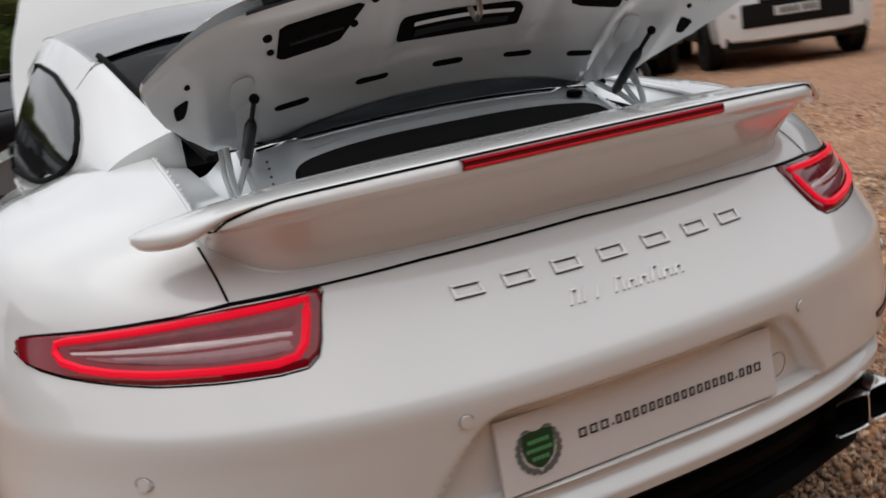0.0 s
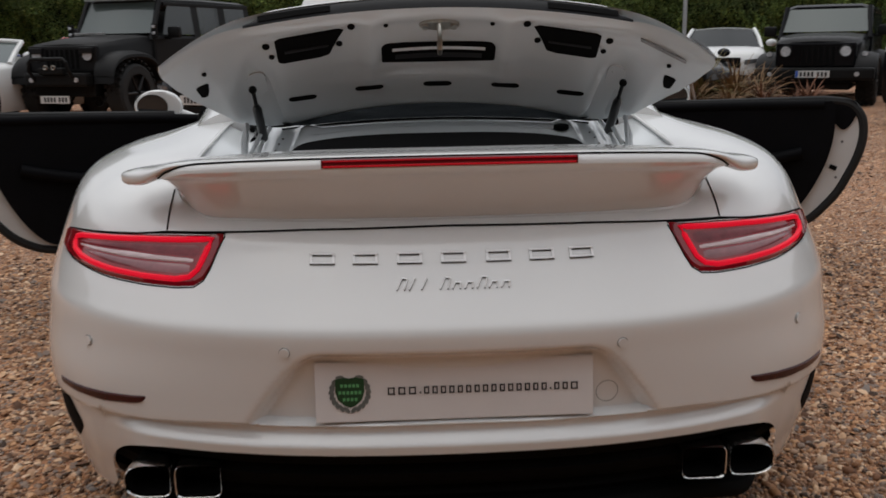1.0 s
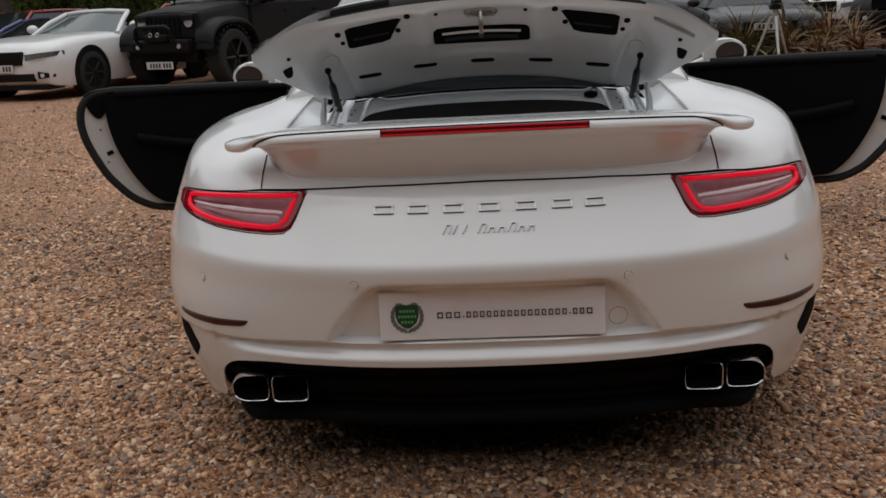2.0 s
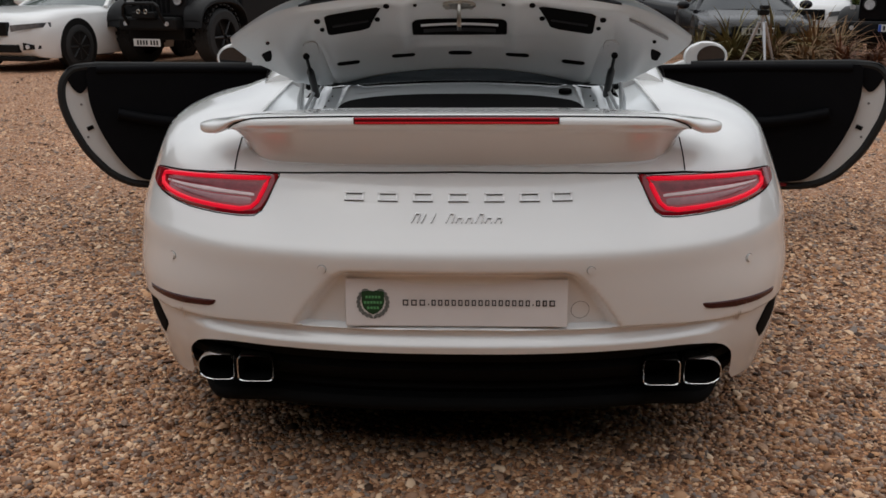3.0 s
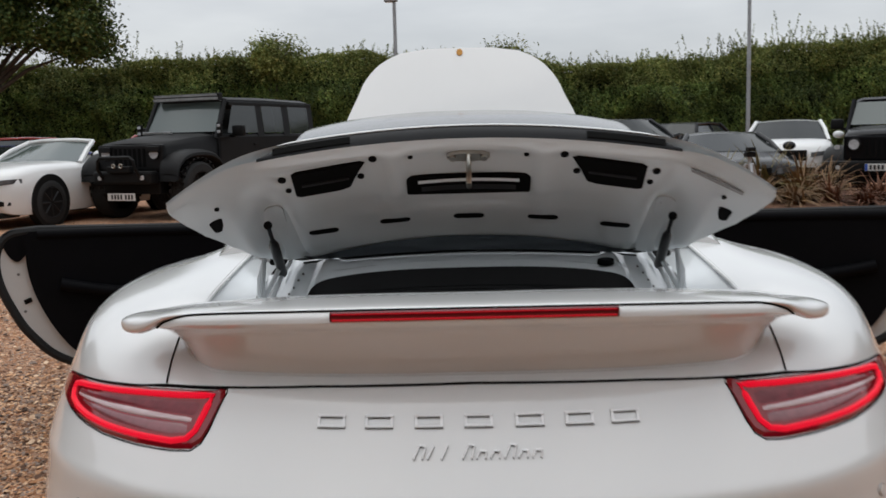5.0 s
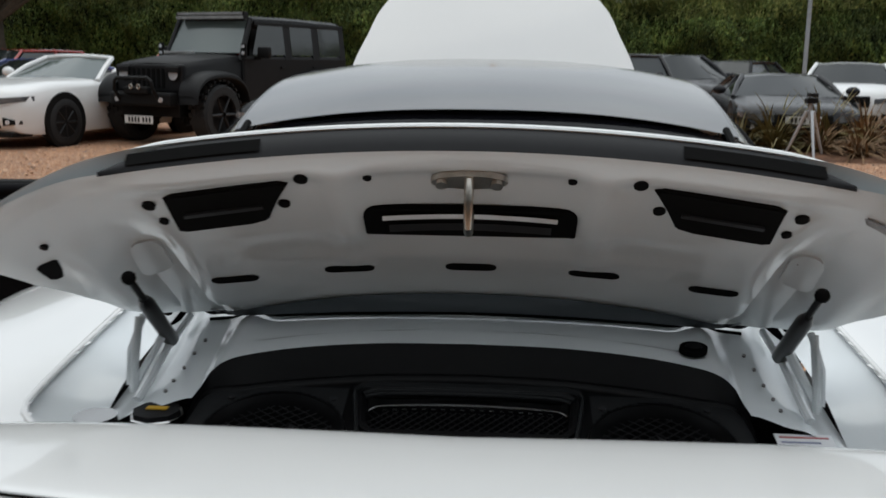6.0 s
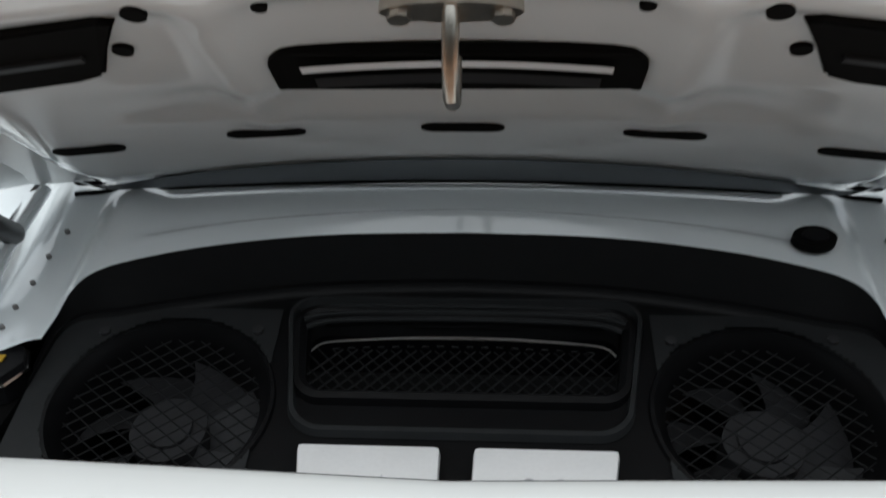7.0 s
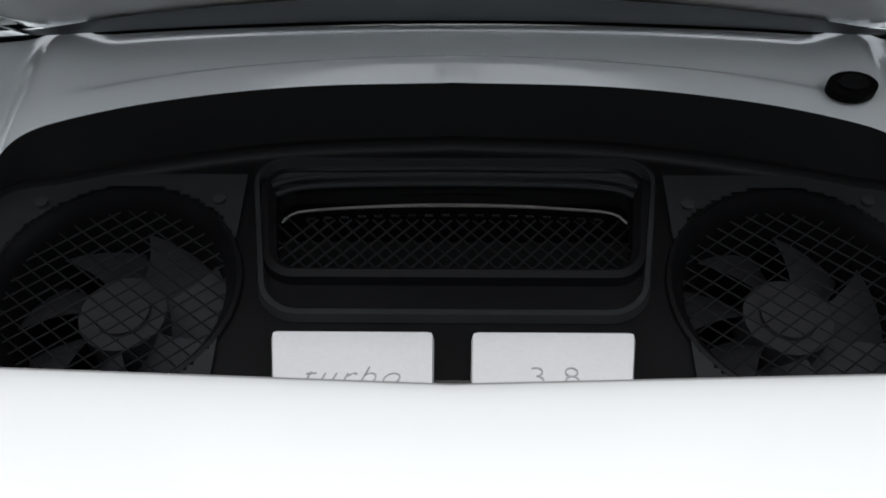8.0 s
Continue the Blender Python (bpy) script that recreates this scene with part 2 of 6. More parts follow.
GAP = mat("panel_gap", (0.004, 0.004, 0.004), 0.95, spec=0.1)


# ---- building tools ----
def part(name, bm, material, parent=None, label="", smooth=True, kind=""):
    me = bpy.data.meshes.new(name)
    bmesh.ops.recalc_face_normals(bm, faces=bm.faces)
    bm.to_mesh(me)
    bm.free()
    me.materials.append(material)
    if smooth:
        for p in me.polygons:
            p.use_smooth = True
        me.set_sharp_from_angle(angle=radians(38))
    ob = new(name, me)
    if parent is not None:
        ob.parent = parent
    tagged(ob, label=label, kind=kind)
    return ob


def thing(name, label, category, m=None, group="", kind=""):
    e = new(name)
    e.empty_display_size = 0.1
    if m is not None:
        e.matrix_world = m
    return tagged(e, label, category, group, kind)


def grid(bm, pts, closed_u=False, closed_v=False, keep=None):
    """Quads over rows of points; keep(centre) tells which faces stay."""
    vs = [[bm.verts.new(p) for p in row] for row in pts]
    nu, nv = len(vs), len(vs[0])
    for i in range(nu if closed_u else nu - 1):
        for j in range(nv if closed_v else nv - 1):
            q = [vs[i][j], vs[(i + 1) % nu][j], vs[(i + 1) % nu][(j + 1) % nv], vs[i][(j + 1) % nv]]
            if keep is None or keep((q[0].co + q[1].co + q[2].co + q[3].co) / 4):
                try:
                    bm.faces.new(q)
                except ValueError:
                    pass
    loose = [v for v in bm.verts if not v.link_faces]
    for v in loose:
        bm.verts.remove(v)
    return vs


def box(bm, x0, x1, y0, y1, z0, z1, bevel=0.0, m=None):
    r = bmesh.ops.create_cube(bm, size=1.0)
    mm = Matrix.Translation(((x0 + x1) / 2, (y0 + y1) / 2, (z0 + z1) / 2)) @ Matrix.Diagonal((x1 - x0, y1 - y0, z1 - z0, 1))
    bmesh.ops.transform(bm, matrix=mm, verts=r["verts"])
    if bevel > 0:
        es = list({e for v in r["verts"] for e in v.link_edges})
        out = bmesh.ops.bevel(bm, geom=es, offset=bevel, segments=2, affect="EDGES", profile=0.6)
        verts = list({v for f in out["faces"] for v in f.verts} | {v for v in r["verts"] if v.is_valid})
    else:
        verts = r["verts"]
    if m is not None:
        bmesh.ops.transform(bm, matrix=m, verts=verts)
    return verts


def tube(bm, path, radius, segs=10, closed=False):
    """A round bar along a path of points; radius a number or one for each point."""
    path = [Vector(p) for p in path]
    n = len(path)
    rings = []
    last = None
    up = Vector((0, 0, 1))
    for i, p in enumerate(path):
        a, b = path[(i - 1) % n if closed else max(i - 1, 0)], path[(i + 1) % n if closed else min(i + 1, n - 1)]
        d = (b - a).normalized()
        s = d.cross(up)
        if s.length < 1e-3:
            s = d.cross(Vector((0, 1, 0)))
        s.normalize()
        if last is not None and s.dot(last) < 0:
            s = -s
        last = s
        w = s.cross(d)
        r = radius[i] if isinstance(radius, (list, tuple)) else radius
        rings.append([p + (s * math.cos(k * math.tau / segs) + w * math.sin(k * math.tau / segs)) * r for k in range(segs)])
    vs = grid(bm, rings, closed_u=closed, closed_v=True)
    if not closed:
        for ring in (vs[0], vs[-1]):
            try:
                bm.faces.new(ring)
            except ValueError:
                pass


def disc(bm, centre, normal, radius, depth, segs=20, squash=1.0):
    """A short round plug along its normal."""
    q = Vector(normal).to_track_quat("Z", "Y").to_matrix().to_4x4()
    r = bmesh.ops.create_cone(bm, cap_ends=True, segments=segs, radius1=radius, radius2=radius, depth=depth)
    bmesh.ops.transform(bm, matrix=Matrix.Translation(centre) @ q @ Matrix.Diagonal((1, squash, 1, 1)), verts=r["verts"])


def slab(bm, outline, lift, depth):
    """A plate with the given outline: front points at lift, back points at lift - depth. outline: list of (point, normal)."""
    front = [bm.verts.new(p + n * lift) for p, n in outline]
    back = [bm.verts.new(p + n * (lift - depth)) for p, n in outline]
    bm.faces.new(front)
    k = len(front)
    for i in range(k):
        bm.faces.new((front[i], back[i], back[(i + 1) % k], front[(i + 1) % k]))


def smooth01(a, b, v):
    t = min(1.0, max(0.0, (v - a) / (b - a)))
    return t * t * (3 - 2 * t)


def lerp_table(table, v):
    """Straight lines between the rows of a table (v, a, b, ...)."""
    if v <= table[0][0]:
        return table[0][1:]
    for p, q in zip(table, table[1:]):
        if v <= q[0]:
            t = (v - p[0]) / (q[0] - p[0])
            return [a + (b - a) * t for a, b in zip(p[1:], q[1:])]
    return table[-1][1:]


def curve_table(table, v):
    """Smooth curve (Catmull-Rom) through the rows of a table (v, a, b, ...)."""
    if v <= table[0][0]:
        return list(table[0][1:])
    if v >= table[-1][0]:
        return list(table[-1][1:])
    i = max(k for k in range(len(table) - 1) if table[k][0] <= v)
    p0, p1, p2, p3 = table[max(i - 1, 0)], table[i], table[i + 1], table[min(i + 2, len(table) - 1)]
    t = (v - p1[0]) / (p2[0] - p1[0])
    out = []
    for a, b, c, d in zip(p0[1:], p1[1:], p2[1:], p3[1:]):
        m1 = (c - a) / max(1e-6, p2[0] - p0[0]) * (p2[0] - p1[0])
        m2 = (d - b) / max(1e-6, p3[0] - p1[0]) * (p2[0] - p1[0])
        out.append((2 * t**3 - 3 * t**2 + 1) * b + (t**3 - 2 * t**2 + t) * m1 + (-2 * t**3 + 3 * t**2) * c + (t**3 - t**2) * m2)
    return out


# ---- the white sports car: body surface ----
# z, half width at the wheels, rear centre y, section powers n and m
BODY = [
    (0.17, 0.902, 0.070, 2.5, 3.5),
    (0.24, 0.918, 0.038, 2.5, 3.5),
    (0.32, 0.930, 0.00, 2.5, 3.5),
    (0.40, 0.935, -0.022, 2.5, 3.5),
    (0.48, 0.938, -0.030, 2.5, 3.5),
    (0.56, 0.936, -0.040, 2.5, 3.2),
    (0.606, 0.933, -0.045, 2.5, 3.1),
    (0.622, 0.931, -0.040, 2.5, 3.1),
    (0.64, 0.929, -0.027, 2.5, 3.05),
    (0.67, 0.923, -0.003, 2.5, 3.0),
    (0.70, 0.917, 0.021, 2.5, 2.9),
    (0.74, 0.908, 0.055, 2.5, 2.8),
    (0.77, 0.897, 0.085, 2.6, 2.8),
    (0.80, 0.889, 0.135, 2.8, 2.7),
    (0.82, 0.882, 0.178, 2.9, 2.6),
    (0.84, 0.866, 0.225, 3.0, 2.5),
    (0.86, 0.836, 0.285, 3.1, 2.4),
    (0.88, 0.784, 0.350, 3.2, 2.3),
    (0.905, 0.686, 0.480, 3.2, 2.2),
    (0.925, 0.622, 0.640, 3.2, 2.2),
    (0.935, 0.575, 0.760, 3.2, 2.2),
]
WHEEL_R, WHEEL_F, NOSE = 0.95, 3.40, 4.44


def recess(x, z):
    """How far the plate's hollow and the lower step lie in front of the bumper skin."""
    ax = abs(x)
    edge = 0.262 + 0.125 * min(1.0, max(0.0, (0.578 - z) / 0.145)) ** 0.75
    hollow = (1 - smooth01(edge - 0.030, edge + 0.006, ax)) * (1 - smooth01(0.556, 0.582, z)) * smooth01(0.424, 0.438, z)
    floor_z = 0.432 - 0.018 * smooth01(0.4, 0.75, ax)
    step = 1 - smooth01(floor_z - 0.010, floor_z + 0.003, z)
    lip = (1 - smooth01(0.386, 0.412, z)) * (1 - smooth01(0.60, 0.72, ax))
    return max(hollow * 0.034, step * 0.020) - 0.024 * lip


def surf(x, z):
    """The rear skin at a given side place and height."""
    W, y0, n, m = curve_table(BODY, z)
    t = min(0.9999, (abs(x) / W) ** n)
    return Vector((x, WHEEL_R - (WHEEL_R - y0) * (1 - t) ** (1 / m) + recess(x, z), z))


def surf_n(x, z):
    e = 0.004
    a = surf(x + e, z) - surf(x - e, z)
    b = surf(x, z + e) - surf(x, z - e)
    return a.cross(b).normalized()


def at(x, z, lift=0.0):
    return surf(x, z) + surf_n(x, z) * lift


def low_edge(ax):
    """Height of the bumper's lower edge, over the dark insert and down at the corners."""
    top = lerp_table([(0.0, 0.370), (0.39, 0.371), (0.515, 0.3685), (0.55, 0.3655), (0.592, 0.359), (0.620, 0.350), (0.645, 0.3366), (0.666, 0.318), (0.682, 0.298), (0.693, 0.272), (0.700, 0.245), (0.707, 0.215), (0.725, 0.192), (0.80, 0.182), (1.0, 0.18)], ax)[0]
    return top


def side_width(y, z, W):
    """Half width along the flank: broad at the rear wheels, drawn in at the doors."""
    waist = 0.075 * smooth01(1.25, 1.9, y)
    return W - waist * smooth01(0.2, 0.45, z)


def belt_fall(y):
    """How far the shoulder drops from the rear wing towards the doors."""
    return 0.045 * smooth01(0.92, 1.55, y)


def loop(zr, rear=300, flank=40, front=40):
    """One level of the body shell; zr is its height away from the bumper's edge."""
    pts = []
    W, y0, n, m = curve_table(BODY, zr)
    for i in range(rear + 1):
        s = math.sin(-math.pi / 2 + math.pi * i / rear)
        x = W * math.copysign(abs(s) ** 1.15, s)
        z = zr
        if zr < 0.60:
            le = low_edge(abs(x))
            z = le + (zr - 0.17) / 0.43 * (0.60 - le)
        W2, y02, n2, m2 = curve_table(BODY, z)
        xx = x / W * W2
        t = min(1.0, (abs(xx) / W2) ** n2)
        y = WHEEL_R - (WHEEL_R - y02) * (1 - t) ** (1 / m2)
        pts.append(Vector((xx, y + (recess(xx, z) * (1 - smooth01(0.45, 0.6, y))), z)))
    z = zr
    for i in range(1, flank + 1):
        y = WHEEL_R + (WHEEL_F - WHEEL_R) * i / flank
        pts.append(Vector((side_width(y, z, W), y, z - belt_fall(y) * smooth01(0.70, 0.90, z))))
    Wf = side_width(WHEEL_F, z, W)
    nose = NOSE - 0.9 * max(0.0, z - 0.55) - 0.3 * max(0, 0.35 - z)
    for i in range(1, front):
        a = math.pi / 2 - math.pi * i / front
        s, c = math.sin(a), max(0.0, math.cos(a))
        x = Wf * math.copysign(abs(s) ** (2 / 2.4), s)
        pts.append(Vector((x, WHEEL_F + (nose - WHEEL_F) * c ** (2 / 2.6), z - belt_fall(WHEEL_F) * smooth01(0.70, 0.90, z))))
    for i in range(flank, 0, -1):
        y = WHEEL_R + (WHEEL_F - WHEEL_R) * i / flank
        pts.append(Vector((-side_width(y, z, W), y, z - belt_fall(y) * smooth01(0.70, 0.90, z))))
    return pts


def bay_x(y):
    """Half width of the engine bay's opening, which narrows towards the cabin."""
    return 0.534 - 0.045 * (y - 0.40) if y > 0.40 else 0.49 + 0.044 * smooth01(0.33, 0.40, y)


def flap_foot(ax):
    """Height at which the upright under the wing stands on the tail."""
    return 0.7935 + curve_table([(0.0, 0.0), (0.40, 0.0), (0.46, 0.0015), (0.4955, 0.0095), (0.5215, 0.0225), (0.542, 0.037), (0.558, 0.058)], ax)[0]


def body_keep(c):
    ax = abs(c.x)
    for yc in (WHEEL_R, WHEEL_F):
        if ax > 0.6 and (c.y - yc) ** 2 + (c.z - 0.34) ** 2 < 0.37 ** 2:
            return False
    if ax > 0.6 and 1.78 < c.y < 2.98 and c.z > 0.30:
        return False
    if ax < bay_x(c.y) and c.y < 0.80 and c.z > flap_foot(min(ax, 0.49)) + 0.012:
        return False
    if c.z > 0.90 and ax < 0.55 and c.y > 0.80:
        return False
    if ax < 0.64 and c.y > 2.9 and c.z > 0.80:
        return False
    return True


def strip(bm, path, width, lift=0.0012, crown=1.6, lean=0.0):
    """A narrow band laid on the skin along a path of (x, z)."""
    fine = []
    for (xa, za), (xb, zb) in zip(path, path[1:]):
        k = max(2, int(math.hypot(xb - xa, zb - za) / 0.008))
        fine += [(xa + (xb - xa) * i / k, za + (zb - za) * i / k) for i in range(k)]
    fine.append(path[-1])
    rows = []
    for i, (x, z) in enumerate(fine):
        a, b = fine[max(i - 1, 0)], fine[min(i + 1, len(fine) - 1)]
        d = math.hypot(b[0] - a[0], b[1] - a[1])
        nx, nz = -(b[1] - a[1]) / d, (b[0] - a[0]) / d
        low, high = (lift * (1 + lean), lift * (1 - 0.6 * lean)) if nz > 1e-3 else (lift * (1 - 0.6 * lean), lift * (1 + lean)) if nz < -1e-3 else (lift, lift)
        rows.append([at(x - nx * width / 2, z - nz * width / 2, low), at(x, z, lift * crown), at(x + nx * width / 2, z + nz * width / 2, high)])
    grid(bm, rows)


def patch(bm, top, bottom, x0, x1, nx, nz, lift, edge=-0.002):
    """A curved plate on the skin between two curves z(x), proud by lift and rolled down at its rim."""
    rows = []
    for i in range(nx + 1):
        x = x0 + (x1 - x0) * i / nx
        zt, zb = lerp_table(top, abs(x))[0], lerp_table(bottom, abs(x))[0]
        row = []
        for k in range(nz + 1):
            t = k / nz
            rim = min(min(i, nx - i) / 2, min(k, nz - k) / 1.0, 1.0)
            row.append(at(x, zb + (zt - zb) * t, edge + (lift - edge) * rim))
        rows.append(row)
    grid(bm, rows)


def on_path(bm, path, radius, lift, closed=False, segs=8):
    fine = []
    pairs = list(zip(path, path[1:] + path[:1])) if closed else list(zip(path, path[1:]))
    for (xa, za), (xb, zb) in pairs:
        k = max(1, int(math.hypot(xb - xa, zb - za) / 0.012))
        fine += [(xa + (xb - xa) * i / k, za + (zb - za) * i / k) for i in range(k)]
    if not closed:
        fine.append(path[-1])
    tube(bm, [at(x, z, lift) for x, z in fine], radius, segs, closed)


car = thing("sports_car", "white two-door sports car with doors, engine lid and bonnet open", "car",
            Matrix.Translation((0, 0, 0.55)) @ pose(0, 0, 0, 0.3) @ Matrix.Translation((0, 0, -0.55)))
zs = [0.17 + (0.60 - 0.17) * i / 100 for i in range(100)] + [0.60 + (0.935 - 0.60) * i / 70 for i in range(71)]
bm = bmesh.new()
grid(bm, [loop(z) for z in zs], closed_v=True, keep=body_keep)
part("body_shell", bm, PAINT, car, "white painted body shell with broad rear wings")

# shut lines round the tail panel
bm = bmesh.new()
strip(bm, [(-0.79, 0.742), (-0.55, 0.7695), (-0.28, 0.779), (0.0, 0.782), (0.28, 0.779), (0.55, 0.7695), (0.79, 0.742)], 0.0030)
part("shut_line", bm, GAP, car)
for s in (-1, 1):
    bm = bmesh.new()
    strip(bm, [(s * 0.551, 0.772), (s * 0.553, 0.80), (s * 0.556, 0.835)], 0.0036)
    part("shut_line", bm, GAP, car)

# tail lamps
LAMP_TOP = [(0.430, 0.7715), (0.549, 0.7675), (0.654, 0.7595), (0.747, 0.7500), (0.776, 0.7465), (0.802, 0.7425), (0.822, 0.7375), (0.834, 0.729)]
LAMP_LOW = [(0.430, 0.7665), (0.440, 0.7475), (0.455, 0.7115), (0.466, 0.6934), (0.484, 0.6825), (0.52, 0.6792), (0.587, 0.6790), (0.67, 0.6815), (0.72, 0.6862), (0.75, 0.6895), (0.78, 0.6935), (0.805, 0.6985), (0.822, 0.7050), (0.834, 0.717)]
RING = [(0.453, 0.7600), (0.51, 0.7570), (0.60, 0.7525), (0.70, 0.7440), (0.757, 0.7375), (0.773, 0.7330), (0.777, 0.7220), (0.772, 0.7110), (0.750, 0.7035), (0.715, 0.6985), (0.665, 0.6945), (0.59, 0.6920), (0.519, 0.6915), (0.492, 0.6965), (0.477, 0.7090), (0.465, 0.7330)]
for s in (-1, 1):
    bm = bmesh.new()
    patch(bm, LAMP_TOP, LAMP_LOW, s * 0.430, s * 0.834, 90, 12, 0.005)
    lamp = part("tail_lamp", bm, RED_LENS, car, "red tail lamp with a glowing rectangular outline")
    bm = bmesh.new()
    on_path(bm, [(s * x, z) for x, z in LAMP_TOP[:-1]] + [(s * x, z) for x, z in LAMP_LOW[::-1]], 0.0016, 0.0, True, 6)
    part("lamp_seal", bm, GAP, lamp)
    bm = bmesh.new()
    on_path(bm, [(s * x, z) for x, z in RING], 0.0062, 0.0045, True)
    part("light_guide", bm, RED_LED, lamp, "glowing red light guide")
    bm = bmesh.new()
    patch(bm, [(0.466, 0.7530), (0.53, 0.7495), (0.62, 0.7445), (0.70, 0.7370), (0.768, 0.7290)], [(0.466, 0.742), (0.480, 0.7265), (0.62, 0.7285), (0.768, 0.7230)], s * 0.468, s * 0.768, 30, 4, 0.0062, 0.004)
    part("upper_reflector", bm, RED_DEEP, lamp)
    bm = bmesh.new()
    patch(bm, [(0.479, 0.7270), (0.62, 0.7290), (0.768, 0.7235)], [(0.482, 0.7190), (0.62, 0.7175), (0.768, 0.7190)], s * 0.480, s * 0.766, 30, 4, 0.0066, 0.004)
    part("reversing_lamp", bm, LAMP_CLEAR, lamp, "pale reversing lamp strip")
    bm = bmesh.new()
    patch(bm, [(0.484, 0.7185), (0.62, 0.7170), (0.752, 0.7180)], [(0.490, 0.7035), (0.52, 0.6990), (0.59, 0.6990), (0.665, 0.7035), (0.715, 0.7090), (0.752, 0.7160)], s * 0.486, s * 0.748, 30, 4, 0.0064, 0.004)
    part("lower_reflector", bm, RED_MID, lamp)

# bumper reflectors, sensors, towing-eye cover, side vents
for s in (-1, 1):
    bm = bmesh.new()
    patch(bm, [(0.586, 0.4725), (0.594, 0.4722), (0.66, 0.4665), (0.726, 0.4615), (0.79, 0.4580), (0.818, 0.4560)], [(0.586, 0.4695), (0.600, 0.4550), (0.614, 0.4505), (0.687, 0.4405), (0.757, 0.4380), (0.80, 0.4415), (0.818, 0.4530)], s * 0.586, s * 0.818, 40, 5, 0.003)
    part("bumper_reflector", bm, REFLECT, car, "dark red bumper reflector strip")
    for x, z in ((0.3095, 0.5795), (0.716, 0.5595)):
        bm = bmesh.new()
        disc(bm, at(s * x, z, 0.0012), surf_n(s * x, z), 0.0095, 0.005, 24)
        sensor = part("parking_sensor", bm, PAINT, car, smooth=False)
        bm = bmesh.new()
        ring = [(s * x + 0.0100 * math.cos(k * math.tau / 24), z + 0.0100 * math.sin(k * math.tau / 24)) for k in range(24)]
        on_path(bm, ring, 0.0007, 0.0002, True, 6)
        part("sensor_gap", bm, FINE_GREY, sensor)
    bm = bmesh.new()
    patch(bm, [(0.775, 0.352), (0.80, 0.395), (0.83, 0.415), (0.85, 0.418)], [(0.775, 0.340), (0.80, 0.30), (0.815, 0.305), (0.85, 0.36)], s * 0.775, s * 0.852, 20, 10, 0.002, 0.0005)
    part("side_vent", bm, PLASTIC_DK, car, "black air outlet at the bumper's corner")
bm = bmesh.new()
on_path(bm, [(0.292 + 0.0215 * math.cos(k * math.tau / 32), 0.470 + 0.0215 * math.sin(k * math.tau / 32)) for k in range(32)], 0.0006, 0.0002, True, 6)
part("towing_eye_cover", bm, FINE_GREY, car)

# number plate in its hollow
PLATE_M = pose(0, -0.003, 0.4935, -4.5, 0, 0)
bm = bmesh.new()
box(bm, -0.26, 0.26, -0.003, 0.004, -0.0575, 0.0575, 0.002, PLATE_M)
plate = part("number_plate", bm, PLATE, car, "white dealer plate with a green emblem", smooth=False)
bm = bmesh.new()
box(bm, -0.245, 0.245, 0.004, 0.040, -0.048, 0.048, 0.003, PLATE_M)
part("plate_holder", bm, PLASTIC, plate)
shield = [(-0.026, 0.024), (-0.010, 0.027), (0.0, 0.025), (0.010, 0.027), (0.026, 0.024), (0.027, 0.0), (0.022, -0.016), (0.010, -0.027), (0.0, -0.031), (-0.010, -0.027), (-0.022, -0.016), (-0.027, 0.0)]
bm = bmesh.new()
slab(bm, [(PLATE_M @ Vector((-0.195 + x, -0.0035, z + 0.002)), Vector((0, -1, 0))) for x, z in shield], 0.0012, 0.0016)
part("emblem_shield", bm, GREEN, plate, "green shield emblem", smooth=False)
for zr, n in ((0.013, 5), (0.0, 6), (-0.013, 4)):
    for k in range(n):
        xb = -0.195 + (k - (n - 1) / 2) * 0.0074
        bm = bmesh.new()
        box(bm, xb - 0.0025, xb + 0.0025, -0.0060, -0.0045, zr - 0.0028, zr + 0.0028, 0, PLATE_M)
        part("emblem_bar", bm, GREEN_LT, plate, smooth=False)
for s in (-1, 1):
    for k in range(9):
        a = radians(-78 + 17 * k)
        bm = bmesh.new()
        cx, cz = -0.195 + s * 0.034 * math.cos(a), 0.034 * math.sin(a)
        leaf = [(0.0085 * math.cos(t), 0.0040 * math.sin(t)) for t in [i * math.tau / 8 for i in range(8)]]
        ta = a + math.pi / 2 + 0.5
        slab(bm, [(PLATE_M @ Vector((cx + s * (u * math.cos(ta) - v * math.sin(ta)), -0.0035, cz + u * math.sin(ta) + v * math.cos(ta))), Vector((0, -1, 0))) for u, v in leaf], 0.001, 0.0014)
        part("emblem_leaf", bm, GREYLEAF, plate, smooth=False)
xw = -0.125
for k in range(23):
    w = 0.0105 if k not in (3, 19) else 0.0030
    if k in (0, 1, 2, 22):
        w = 0.0145
    h = 0.0058 if k not in (3, 19) else 0.0016
    zc = 0.0 if k not in (3, 19) else -0.0042
    bm = bmesh.new()
    if w > 0.005:
        for dz in (-1, 1):
            box(bm, xw, xw + w * 0.92, -0.0046, -0.0033, zc + dz * h - 0.0012, zc + dz * h + 0.0012, 0, PLATE_M)
        box(bm, xw, xw + 0.0026, -0.0046, -0.0033, zc - h, zc + h, 0, PLATE_M)
        box(bm, xw + w * 0.72, xw + w * 0.72 + 0.0022, -0.0046, -0.0033, zc - h, zc + h, 0, PLATE_M)
    else:
        box(bm, xw, xw + w, -0.0046, -0.0033, zc - h, zc + h, 0, PLATE_M)
    part("plate_bar", bm, INK, plate, smooth=False)
    xw += w + 0.0052

